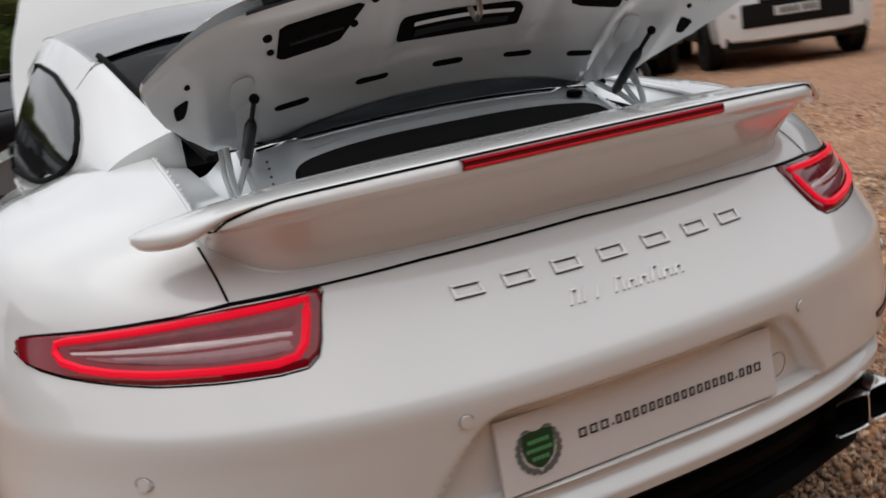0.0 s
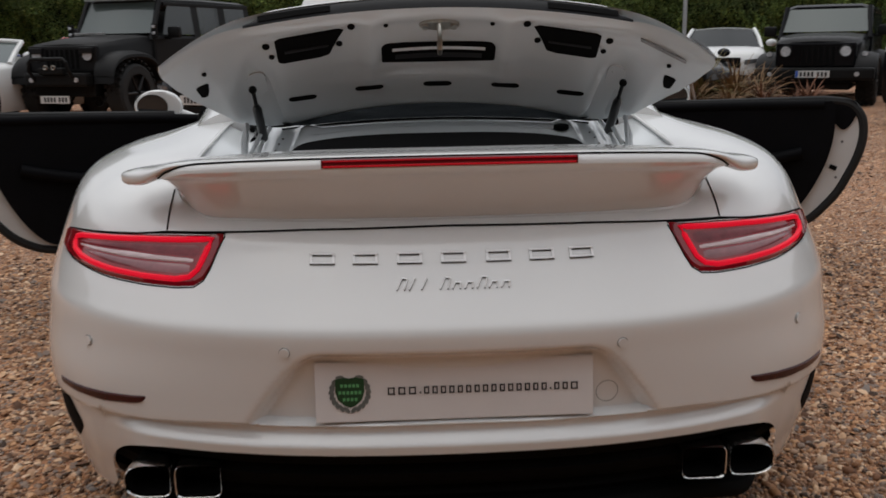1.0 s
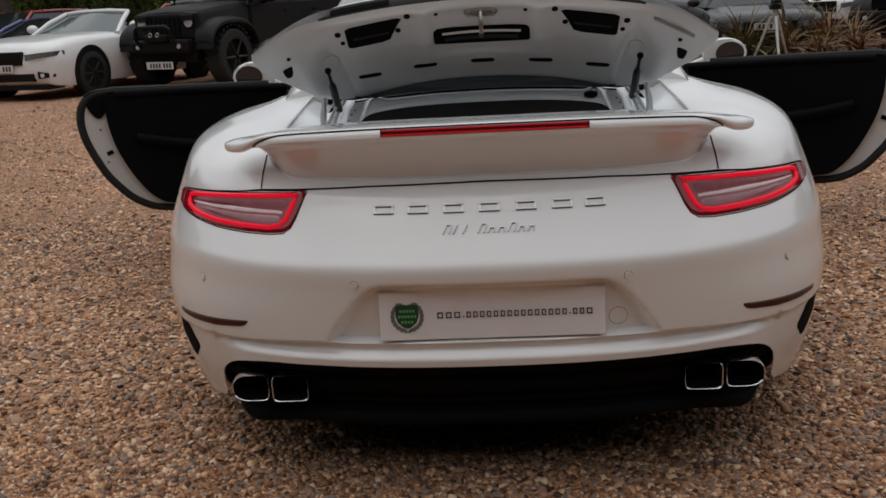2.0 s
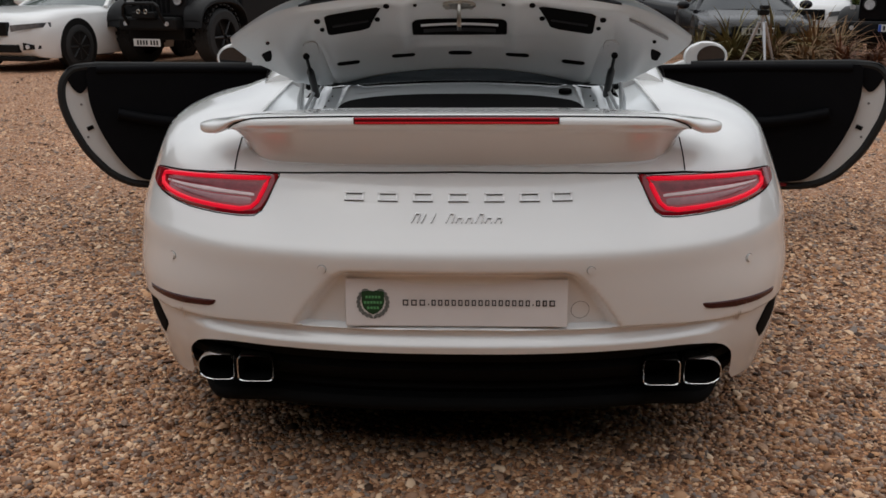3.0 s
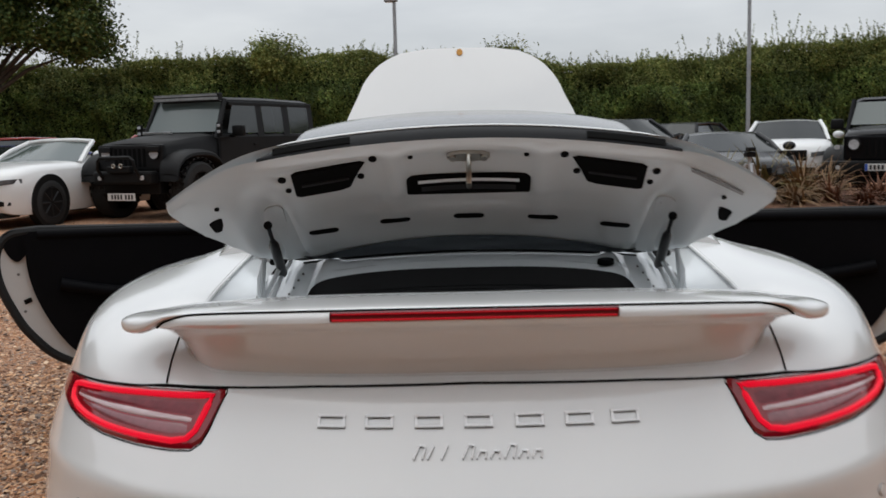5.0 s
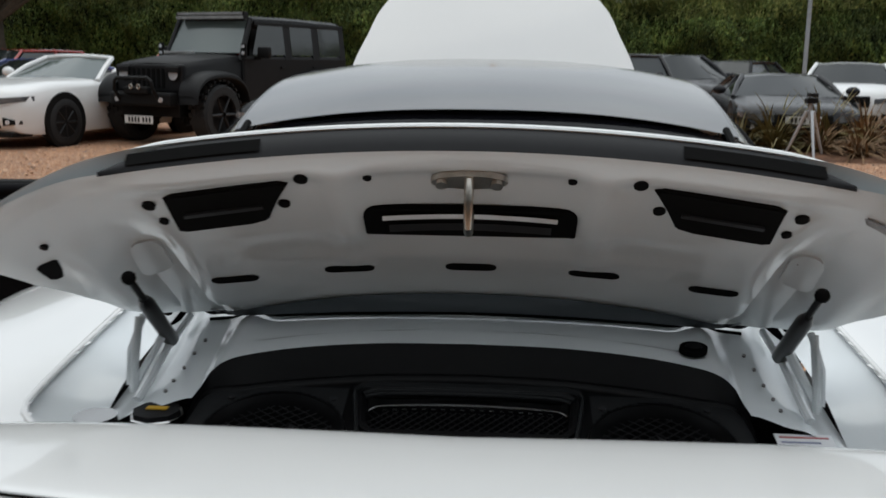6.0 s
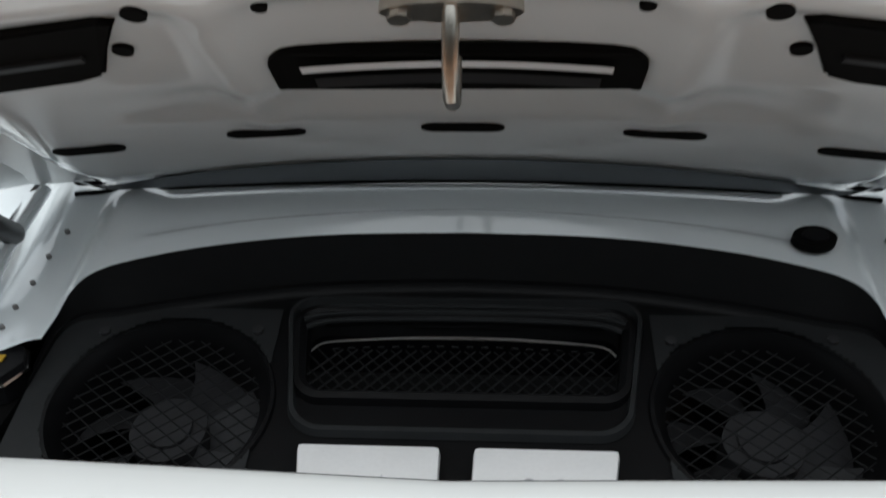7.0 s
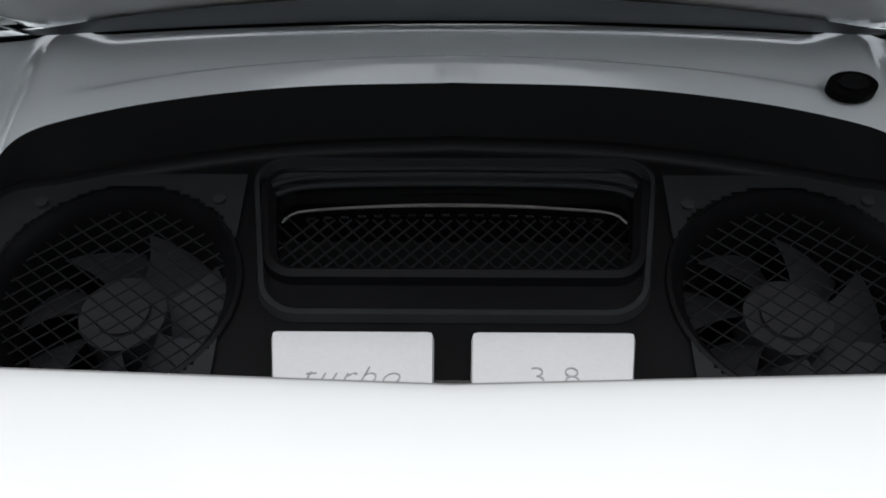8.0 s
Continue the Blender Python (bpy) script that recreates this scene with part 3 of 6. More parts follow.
# badge: plain bars laid on the skin, white for chrome's reflection, grey strips as painted shadows
for k, x0 in enumerate((-0.261, -0.181, -0.099, -0.017, 0.067, 0.149, 0.225)):
    x1, z0, z1 = x0 + 0.042, 0.7265, 0.7405
    bm, low = bmesh.new(), bmesh.new()
    for a, b in (((x0 - 0.0025, z0), (x1 + 0.0025, z0)), ((x1, z0), (x1, z1)), ((x1 + 0.0025, z1), (x0 - 0.0025, z1)), ((x0, z1), (x0, z0))):
        strip(bm, [a, b], 0.0048, 0.0026, 1.25, 0.9)
        strip(low, [(a[0], a[1] - 0.0010), (b[0], b[1] - 0.0010)], 0.0046, 0.0008)
    badge = part("badge_bar", bm, BADGE, car, "chrome badge bar, painted white for its sky reflection")
    part("bar_shadow", low, FINE_GREY, badge)
for k in range(9):
    x0 = -0.100 + 0.0225 * k + (0.012 if k > 2 else 0)
    hh = 0.018 if k in (0, 1, 2, 3, 6) else 0.010
    stroke = [(x0 - 0.003, 0.683), (x0 - 0.003 + hh * 0.6, 0.683 + hh)] if k in (1, 2) else [(x0 - 0.003, 0.683), (x0 - 0.003 + hh * 0.55, 0.683 + hh), (x0 + 0.008 + hh * 0.5, 0.683 + hh * 0.95), (x0 + 0.011, 0.683)]
    bm, low = bmesh.new(), bmesh.new()
    for a, b in zip(stroke, stroke[1:]):
        strip(bm, [a, b], 0.0034, 0.0022, 1.25, 0.9)
        strip(low, [(a[0], a[1] - 0.0012), (b[0], b[1] - 0.0012)], 0.0030, 0.0008)
    badge = part("badge_stroke", bm, BADGE, car, "chrome badge stroke, painted white for its sky reflection")
    part("stroke_shadow", low, FINE_GREY, badge)

# rear wing and the upright under it
WING = [(0.0, 0.040, 0.243, 0.921, 0.022), (0.25, 0.050, 0.255, 0.919, 0.022), (0.42, 0.085, 0.268, 0.912, 0.024), (0.50, 0.115, 0.280, 0.905, 0.030), (0.54, 0.140, 0.286, 0.900, 0.033), (0.59, 0.175, 0.292, 0.892, 0.033), (0.625, 0.205, 0.294, 0.886, 0.030), (0.645, 0.235, 0.288, 0.880, 0.021), (0.652, 0.258, 0.278, 0.876, 0.010)]
FLAP_HALF = 0.558


def wing_tilt(x):
    """How far the blade's trailing edge stands above its own level."""
    return 0.0095 * (1 - smooth01(0.50, 0.60, abs(x)))


def wing_section(x):
    r, f, z, th = curve_table(WING, abs(x))
    slim = 1 - 0.55 * (1 - smooth01(0.53, 0.60, abs(x)))
    pts = []
    for k in range(28):
        a = math.tau * k / 28
        c, s = math.cos(a), math.sin(a)
        y = (r + f) / 2 - (f - r) / 2 * math.copysign(abs(c) ** 0.55, c)
        q = min(1.0, max(0.0, (f - y) / (f - r)))
        half = th / 2 * (1 - (1 - slim) * q ** 1.5)
        top = z + wing_tilt(x) * q
        pts.append(Vector((x, y, top - half + half * math.copysign(abs(s) ** 0.8, s))))
    return pts


bm = bmesh.new()
xs = [0.652 * math.sin(math.pi / 2 * (-1 + 2 * i / 100)) for i in range(101)]
vs = grid(bm, [wing_section(x) for x in xs], closed_v=True)
bm.faces.new(vs[0]), bm.faces.new(vs[-1])
part("rear_wing", bm, PAINT, car, "white rear wing blade across the tail")


def flap_pt(u, t):
    """The upright face: u from end to end (-1 to 1), t from its top under the blade (0) to its foot (1)."""
    x = u * FLAP_HALF
    ax = abs(x)
    r, f, z, th = curve_table(WING, ax)
    end = smooth01(0.47, FLAP_HALF, ax)
    zt = z + wing_tilt(x) - 0.0065 - 0.012 * end
    zb = flap_foot(ax)
    yt = r - 0.001 + 0.012 * end
    yb = surf(x, zb).y + 0.002
    prof = [(0.0, 0.0), (0.05, -0.0075), (0.14, -0.0105), (0.22, -0.0080), (0.30, 0.0)]
    lip = curve_table(prof, t)[0] * (1 - 0.6 * end) if t < 0.30 else 0.0
    q = max(0.0, (t - 0.14) / 0.86)
    bow = 0.010 * math.sin(math.pi * q)
    return Vector((x, yt + (yb - yt) * q ** 1.15 + bow + lip, zt + (zb - zt) * t))


TS = [0, 0.03, 0.06, 0.10, 0.14, 0.18, 0.22, 0.26, 0.30, 0.38, 0.46, 0.54, 0.62, 0.70, 0.78, 0.86, 0.93, 1.0]
bm = bmesh.new()
grid(bm, [[flap_pt(-1 + 2 * i / 140, t) for t in TS] for i in range(141)])
part("wing_base", bm, PAINT, car, "white upright face under the rear wing")
bm = bmesh.new()
tube(bm, [flap_pt(-1 + 2 * i / 140, 1.0) + Vector((0, -0.001, -0.001)) for i in range(141)], 0.0038, 8)
part("base_lip", bm, PAINT, car, "thin white lip along the wing base")
bm = bmesh.new()
hook = [flap_pt(-1, 0.34), flap_pt(-0.998, 0.22), flap_pt(-0.992, 0.12), flap_pt(-0.98, 0.05)]
seam = hook + [flap_pt(-0.965 + 1.93 * i / 120, 0.0) + Vector((0, -0.0015, 0.0005)) for i in range(121)] + [Vector((-p.x, p.y, p.z)) for p in hook[::-1]]
tube(bm, seam, 0.0019, 6)
part("shut_line", bm, GAP, car)
# brake lamp bar in the blade's edge
def lamp_edge(x, drop, out):
    r, f, z, th = curve_table(WING, abs(x))
    return Vector((x, r - out, z + wing_tilt(x) - drop))


bm = bmesh.new()
lamp_section = ((0.0068, 0.008), (0.0085, 0.0130), (0.0150, 0.0150), (0.0220, 0.0135), (0.0245, 0.0085), (0.016, -0.006))
grid(bm, [[lamp_edge(x, d, o) for d, o in lamp_section] for x in [-0.233 + 0.466 * i / 40 for i in range(41)]], closed_v=True)
brake = part("brake_lamp", bm, RED_BAR, car, "long red high-level brake lamp")
bm = bmesh.new()
tube(bm, [lamp_edge(-0.229 + 0.458 * i / 30, 0.0200, 0.0138) for i in range(31)], 0.0024, 6)
part("lamp_strip", bm, RED_LED_DIM, brake)
bm = bmesh.new()
tube(bm, [lamp_edge(-0.229 + 0.458 * i / 30, 0.0105, 0.0136) for i in range(31)], 0.0014, 6)
part("lamp_strip", bm, RED_LED_DIM, brake)

# dark insert, tail pipes
bm = bmesh.new()
grid(bm, [[Vector((x, max(surf(x, 0.38).y + 0.030 + 0.10 * (k / 12) ** 1.5, surf(x, max(0.18, 0.385 - 0.190 * k / 12)).y + 0.03 * smooth01(0.6, 0.72, abs(x))) + 0.02 * (k % 4 == 0), 0.385 - 0.190 * k / 12)) for k in range(13)] for x in [-0.73 + 1.46 * i / 80 for i in range(81)]])
part("rear_diffuser", bm, PLASTIC_DK, car, "black plastic insert under the bumper")
def lip_row(x):
    """Section of the lower lip: a shelf running forward under the insert, then a rounded edge."""
    ax = abs(x)
    y0 = surf(x, 0.24).y + 0.014 + 0.07 * smooth01(0.64, 0.74, ax)
    z0 = 0.158 + 0.045 * smooth01(0.62, 0.74, ax) + 0.034 * (1 - smooth01(0.45, 0.70, ax))
    rise = 0.034 * (1 - smooth01(0.70, 0.82, ax))
    edge = [Vector((x, y0 - 0.012 * math.sin(math.pi * k / 6), z0 + rise * (1 - k / 6))) for k in range(7)]
    return [Vector((x, y0 + d, z0 + rise + 0.004)) for d in (0.20, 0.10)] + edge


bm = bmesh.new()
grid(bm, [lip_row(-0.74 + 1.48 * i / 120) for i in range(121)])
part("lower_lip", bm, PLASTIC_DK, car, "black lower lip of the bumper")


def pipe(x0, x1, round_side):
    """A rectangular tail pipe with a chrome rim; its outer end is rounder."""
    zc, hz = 0.298, 0.0345
    pts = []
    for k in range(40):
        a = math.tau * k / 40
        c, s = math.cos(a), math.sin(a)
        p = 0.95 if c * round_side > 0 else 0.30
        pts.append(((x0 + x1) / 2 + (x1 - x0) / 2 * math.copysign(abs(c) ** p, c), zc + hz * math.copysign(abs(s) ** (0.74 if c * round_side > 0 else 0.32), s)))
    y = 0.052 + 0.10 * max(0, abs((x0 + x1) / 2) - 0.5)
    bm = bmesh.new()
    prof = [(1.0, 0.05), (1.0, 0.004), (0.975, -0.001), (0.930, 0.001), (0.915, 0.010), (0.90, 0.05), (0.885, 0.14)]
    cx = (x0 + x1) / 2
    grid(bm, [[Vector((cx + (x - cx) * f, y + d, zc + (z - zc) * (f if f > 0.99 else f - 0.02))) for x, z in pts] for f, d in prof[:5]], closed_v=True)
    ob = part("tail_pipe", bm, CHROME, car, "chrome-rimmed rectangular tail pipe")
    bm = bmesh.new()
    vs = grid(bm, [[Vector((cx + (x - cx) * f, y + d, zc + (z - zc) * (f - 0.02))) for x, z in pts] for f, d in prof[4:]], closed_v=True)
    bm.faces.new(vs[-1])
    part("pipe_bore", bm, SOOT_SLOT_SHADE, ob)


for s in (-1, 1):
    pipe(*sorted((s * 0.453, s * 0.545)), 0)
    pipe(*sorted((s * 0.553, s * 0.646)), s)

# engine lid: a bowed panel that hangs from its front edge
LID_HINGE, LID_FREE = Vector((0, 0.585, 0.948)), Vector((0, 0.335, 1.192))
LID_N = Vector((0, -0.6985, -0.7156))


def lid_pt(x, v, lift=0.0):
    """A place on the lid's underside: v from the hinge (0) to the free edge (1)."""
    p = LID_HINGE.lerp(LID_FREE, v)
    drop = (0.15 + 0.07 * v) * x * x + 1.7 * v * max(0.0, abs(x) - 0.42) ** 2
    return Vector((x, p.y + 0.05 * x * x - 1.2 * max(0.0, abs(x) - 0.38) ** 2 * (1 - 0.5 * v), p.z - drop)) + LID_N * lift


def lid_half(v):
    return lerp_table([(-0.06, 0.365), (0.0, 0.400), (0.06, 0.436), (0.15, 0.466), (0.30, 0.510), (0.50, 0.549), (0.70, 0.573), (0.88, 0.588), (0.96, 0.591), (1.0, 0.588)], v)[0] - 0.010


def lid_relief(x, v):
    """Pressed shapes of the inner panel."""
    r = -0.006 + 0.004 * smooth01(0.0, 0.12, v) * (1 - smooth01(0.90, 1.0, v))
    r -= 0.015 * math.exp(-(((abs(x) - 0.375 - 0.04 * v) / 0.032) ** 2)) * (1 - smooth01(0.45, 0.85, v))
    r += 0.008 * math.exp(-(((abs(x) - 0.445 - 0.05 * v) / 0.022) ** 2)) * smooth01(0.05, 0.2, v) * (1 - smooth01(0.45, 0.8, v))
    r -= 0.005 * smooth01(0.40, 0.47, v) * (1 - smooth01(0.50, 0.60, v)) * (1 - smooth01(0.14, 0.34, abs(x)))
    r += 0.012 * math.exp(-((abs(x) - 0.145) / 0.022) ** 2) * smooth01(0.3, 0.5, v) * (1 - smooth01(0.85, 0.97, v))
    r -= 0.006 * math.exp(-(x / 0.13) ** 2) * smooth01(0.4, 0.55, v) * (1 - smooth01(0.9, 1.0, v))
    r += 0.008 * math.exp(-((v - 0.93) / 0.05) ** 2) * (1 - smooth01(0.3, 0.45, abs(x)))
    return r


bm = bmesh.new()
inner = [[lid_pt(lid_half(v) * (-1 + 2 * j / 90), v, lid_relief(lid_half(v) * (-1 + 2 * j / 90), v)) for j in range(91)] for v in [0.005 + 0.995 * i / 60 for i in range(61)]]
grid(bm, inner)
edge_lift = lambda v, x: -0.012 - 0.022 * smooth01(0.75, 1.0, v) * (1 - smooth01(0.36, 0.55, abs(x)))
outer = [[lid_pt(lid_half(v) * 1.004 * (-1 + 2 * j / 90), v, edge_lift(v, lid_half(v) * (-1 + 2 * j / 90))) for j in range(91)] for v in [0.005 + 1.0 * i / 60 for i in range(61)]]
grid(bm, outer)
for j in (0, 90):
    grid(bm, [[row[j], (row[j] + row2[j]) / 2, row2[j]] for row, row2 in zip(inner, outer)])
engine_lid = part("engine_lid", bm, PAINT_COOLED, car, "open white engine lid seen from its underside")

# dark louvre band in the lid's free edge
bm = bmesh.new()
grid(bm, [[lid_pt(0.405 * (-1 + 2 * j / 60), 1.0 + 0.010 * math.sin(math.pi * k / 4), -0.002 - (0.008 + 0.023 * min(1.0, (30 - abs(j - 30)) / 5)) * k / 4) for k in range(5)] for j in range(61)])
band = part("lid_louvre", bm, BAND, engine_lid, "dark grey louvre band in the lid's edge")
for s in (-1, 1):
    bm = bmesh.new()
    grid(bm, [[lid_pt(s * (0.225 + 0.15 * j / 12), 1.014, -0.008 - 0.016 * k / 2) for k in range(3)] for j in range(13)])
    part("louvre_opening", bm, PLASTIC_DK, band)


bm = bmesh.new()
tube(bm, [lid_pt(-0.46 + 0.92 * i / 80, 0.962, -0.046 + 0.016 * smooth01(0.33, 0.46, abs(-0.46 + 0.92 * i / 80))) for i in range(81)], 0.0045, 8)
part("lid_lip", bm, PAINT, engine_lid, "white rounded edge of the lid's outer skin")


def lid_slab(outline, lift, depth=0.004):
    bm = bmesh.new()
    slab(bm, [(lid_pt(x, v, lid_relief(x, v)), LID_N) for x, v in outline], lift, depth)
    return bm


def rounded(x0, x1, v0, v1, rx, rv, k=5):
    out = []
    for cx, cv, a0 in ((x1 - rx, v1 - rv, 0), (x0 + rx, v1 - rv, 90), (x0 + rx, v0 + rv, 180), (x1 - rx, v0 + rv, 270)):
        out += [(cx + rx * math.cos(radians(a0 + 90 * i / k)), cv + rv * math.sin(radians(a0 + 90 * i / k))) for i in range(k + 1)]
    return out


def lid_patch(x0, x1, v0, v1, lift):
    bm = bmesh.new()
    grid(bm, [[lid_pt(x0 + (x1 - x0) * i / 24, v0 + (v1 - v0) * k / 3, lid_relief(x0 + (x1 - x0) * i / 24, v0 + (v1 - v0) * k / 3) + lift) for k in range(4)] for i in range(25)])
    return bm


# openings of the inner panel: black plates on the uncut skin, painted as inner shade
for s in (-1, 1):
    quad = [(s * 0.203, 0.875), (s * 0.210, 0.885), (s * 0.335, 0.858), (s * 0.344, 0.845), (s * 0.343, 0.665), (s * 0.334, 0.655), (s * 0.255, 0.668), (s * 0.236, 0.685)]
    op = part("lid_opening", lid_slab(quad, 0.0060, 0.010), HOLLOW_SHADE, engine_lid, "opening in the inner panel, its shade painted as a black plate", smooth=False)
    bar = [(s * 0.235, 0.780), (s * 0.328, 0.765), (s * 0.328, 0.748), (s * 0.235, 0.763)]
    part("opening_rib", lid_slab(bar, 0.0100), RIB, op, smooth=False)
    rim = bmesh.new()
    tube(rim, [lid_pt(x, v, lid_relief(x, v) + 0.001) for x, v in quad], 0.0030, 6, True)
    part("opening_rim", rim, HOLLOW_SHADE, op)
slot = part("lid_opening", lid_slab(rounded(-0.123, 0.123, 0.555, 0.712, 0.012, 0.03), 0.0045, 0.008), HOLLOW_SHADE, engine_lid, "slot in the inner panel, its shade painted as a black plate", smooth=False)
part("opening_rib", lid_patch(-0.100, 0.100, 0.678, 0.704, 0.0150), SLOT_GLEAM, slot, "pale strip painted for the bright reflection in the slot", smooth=False)
part("opening_rib", lid_patch(-0.094, 0.094, 0.604, 0.646, 0.0135), RIB, slot, smooth=False)
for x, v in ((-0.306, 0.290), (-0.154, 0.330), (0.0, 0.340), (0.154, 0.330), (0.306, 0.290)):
    part("lid_slot", lid_slab([(x + dx * 1.0, v + dv + (0.0 if abs(x) < 0.01 else -0.10 * (dx * math.copysign(1, x)))) for dx, dv in [(a - 0.0, b) for a, b in rounded(-0.032, 0.032, -0.021, 0.021, 0.012, 0.02)]], 0.0015), HOLLOW_SHADE, engine_lid, smooth=False)
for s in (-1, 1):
    part("lid_slot", lid_slab([(s * (0.512 + dx), 0.555 + dv) for dx, dv in ((-0.013, 0.055), (-0.009, 0.066), (0.009, 0.060), (0.013, 0.048), (0.011, 0.0), (0.008, -0.050), (0.002, -0.062), (-0.006, -0.058), (-0.011, -0.010))], 0.0015), HOLLOW_SHADE, engine_lid, smooth=False)
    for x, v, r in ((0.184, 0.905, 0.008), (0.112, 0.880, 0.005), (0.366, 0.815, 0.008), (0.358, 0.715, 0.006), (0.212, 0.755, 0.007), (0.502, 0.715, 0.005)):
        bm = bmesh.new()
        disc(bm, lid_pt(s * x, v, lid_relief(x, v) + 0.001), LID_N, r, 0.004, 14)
        part("lid_hole", bm, HOLLOW_SHADE, engine_lid, smooth=False)
bm = bmesh.new()
slab(bm, [(lid_pt(0.43 + 0.10 * a + 0.0 * b, 0.875 - 0.055 * a + b, 0.0), LID_N) for a, b in ((0, 0.01), (1, 0.012), (1, -0.012), (0, -0.012))], 0.003, 0.004)
part("lid_label", bm, LABEL_GREY, engine_lid, smooth=False)
# added dark strip for the bay's dark reflection in the white lid's hinge side
bm = bmesh.new()
grid(bm, [[lid_pt(x, 0.012 + (0.140 * max(0.0, 1 - (abs(x) / 0.375) ** 2.2) + 0.004) * k / 4, lid_relief(x, 0.05) + 0.005) for k in range(5)] for x in [-0.375 + 0.75 * i / 60 for i in range(61)]])
part("hinge_reflection", bm, LID_FOOT_SHADE, engine_lid, "dark grey band put in for the dark reflection at the lid's hinge side")
# latch: plate with a steel hook
bm = bmesh.new()
slab(bm, [(lid_pt(0.042 * math.cos(a) * (1.0 if abs(math.cos(a)) > 0.4 else 0.8), 0.872 + 0.034 * math.sin(a), 0.0), LID_N) for a in [k * math.tau / 20 for k in range(20)]], 0.006, 0.008)
latch = part("lid_latch", bm, STEEL, engine_lid, "worn steel latch striker")
bm = bmesh.new()
p0, p1 = lid_pt(0, 0.885, 0.002), lid_pt(0, 0.70, 0.042)
tube(bm, [p0, p0.lerp(p1, 0.1) + LID_N * 0.022, p0.lerp(p1, 0.45) + LID_N * 0.028, p0.lerp(p1, 0.7) + LID_N * 0.014, p1.lerp(p0, 0.26), p1.lerp(p0, 0.30) - LID_N * 0.016], 0.0052, 10)
part("striker_hook", bm, STEEL, latch)
for s in (-1, 1):
    bm = bmesh.new()
    disc(bm, lid_pt(s * 0.030, 0.872, 0.008), LID_N, 0.007, 0.006, 8)
    part("latch_bolt", bm, STEEL, latch, smooth=False)

# strut brackets pressed into the lid, with their small bolts
for s in (-1, 1):
    bracket = part("strut_bracket", lid_slab([(s * (0.401 + dx), 0.47 + dv) for dx, dv in rounded(-0.020, 0.020, -0.12, 0.10, 0.014, 0.05)], 0.0045, 0.010), PAINT_COOLED, engine_lid, "white pressed bracket for the strut")
    for dx, dv in ((-0.008, 0.045), (0.008, 0.045), (0.0, 0.010)):
        bm = bmesh.new()
        disc(bm, lid_pt(s * 0.401 + dx, 0.47 + dv, lid_relief(0.401, 0.47 + dv) + 0.005), LID_N, 0.0022, 0.003, 10)
        part("bracket_bolt", bm, FINE_GREY, bracket, smooth=False)

# gas struts and lid hinges
for s in (-1, 1):
    a, b = Vector((s * 0.401, 0.405, 1.030)), Vector((s * 0.402, 0.545, 0.910))
    bm = bmesh.new()
    tube(bm, [a, a.lerp(b, 0.38)], 0.0045, 8)
    strut = part("gas_strut", bm, PLASTIC, car, "black gas strut of the engine lid")
    bm = bmesh.new()
    tube(bm, [a.lerp(b, 0.30), a.lerp(b, 0.34), a.lerp(b, 0.38), b.lerp(a, 0.03), b], [0.006, 0.0085, 0.0105, 0.0105, 0.008], 12)
    part("strut_cylinder", bm, STRUT, strut)
    bm = bmesh.new()
    bmesh.ops.create_icosphere(bm, subdivisions=2, radius=0.009, matrix=Matrix.Translation(a))
    part("ball_joint", bm, PLASTIC_DK, strut)
    bm = bmesh.new()
    q = [Vector((s * 0.436, 0.52, 0.950)), Vector((s * 0.438, 0.505, 0.90)), Vector((s * 0.438, 0.49, 0.856)), Vector((s * 0.435, 0.50, 0.870)), Vector((s * 0.415, 0.51, 0.905)), Vector((s * 0.405, 0.515, 0.925))]
    tube(bm, q, 0.0055, 8)
    part("lid_hinge", bm, PAINT_COOLED, car, "white pressed hinge arm")
    bm = bmesh.new()
    tube(bm, [Vector((s * 0.446, 0.50, 0.862)), Vector((s * 0.448, 0.515, 0.905)), Vector((s * 0.440, 0.545, 0.945))], 0.0050, 8)
    part("hinge_link", bm, PAINT_COOLED, car)

# engine bay: white surround
def tail_height(x, y):
    """Height of the body skin at a place in plan."""
    lo, hi = 0.70, 0.93
    for _ in range(24):
        mid = (lo + hi) / 2
        lo, hi = (mid, hi) if surf(x, mid).y < y else (lo, mid)
    return lo


bm = bmesh.new()


def dark_edge(x):
    """Where the black cover's upper edge meets the white panel."""
    ax = min(abs(x), 0.343)
    y, z = curve_table([(0.0, 0.546, 0.917), (0.12, 0.540, 0.9165), (0.22, 0.524, 0.913), (0.29, 0.507, 0.906), (0.318, 0.497, 0.899), (0.333, 0.484, 0.888), (0.340, 0.462, 0.874), (0.343, 0.42, 0.858)], ax)
    return Vector((x, y, z))


rows_w = []
for i in range(161):
    x = -0.46 + 0.92 * i / 160
    e = dark_edge(x)
    far = Vector((x, 0.597 + 0.05 * x * x + 0.07 * smooth01(0.36, 0.42, abs(x)), 0.951 - 0.15 * x * x))
    if abs(x) > 0.343:
        k = smooth01(0.343, 0.40, abs(x))
        low = smooth01(0.395, 0.455, abs(x))
        e = Vector((x, 0.445 - 0.01 * k, 0.868 - 0.012 * k - 0.022 * low))
        far.z -= 0.030 * low
    press = 1 - smooth01(0.270, 0.315, abs(x) + 0.012 * math.sin(9 * abs(x)))
    rows_w.append([e.lerp(far, t) + Vector((0, 0, 0.012 * math.sin(math.pi * t) * (1 - 1.6 * smooth01(0.30, 0.35, abs(x))) - 0.008 * press * smooth01(0.22, 0.36, t + 0.25 * abs(x)) * (1 - smooth01(0.86, 0.98, t)))) for t in [k / 24 for k in range(25)]])
grid(bm, rows_w)
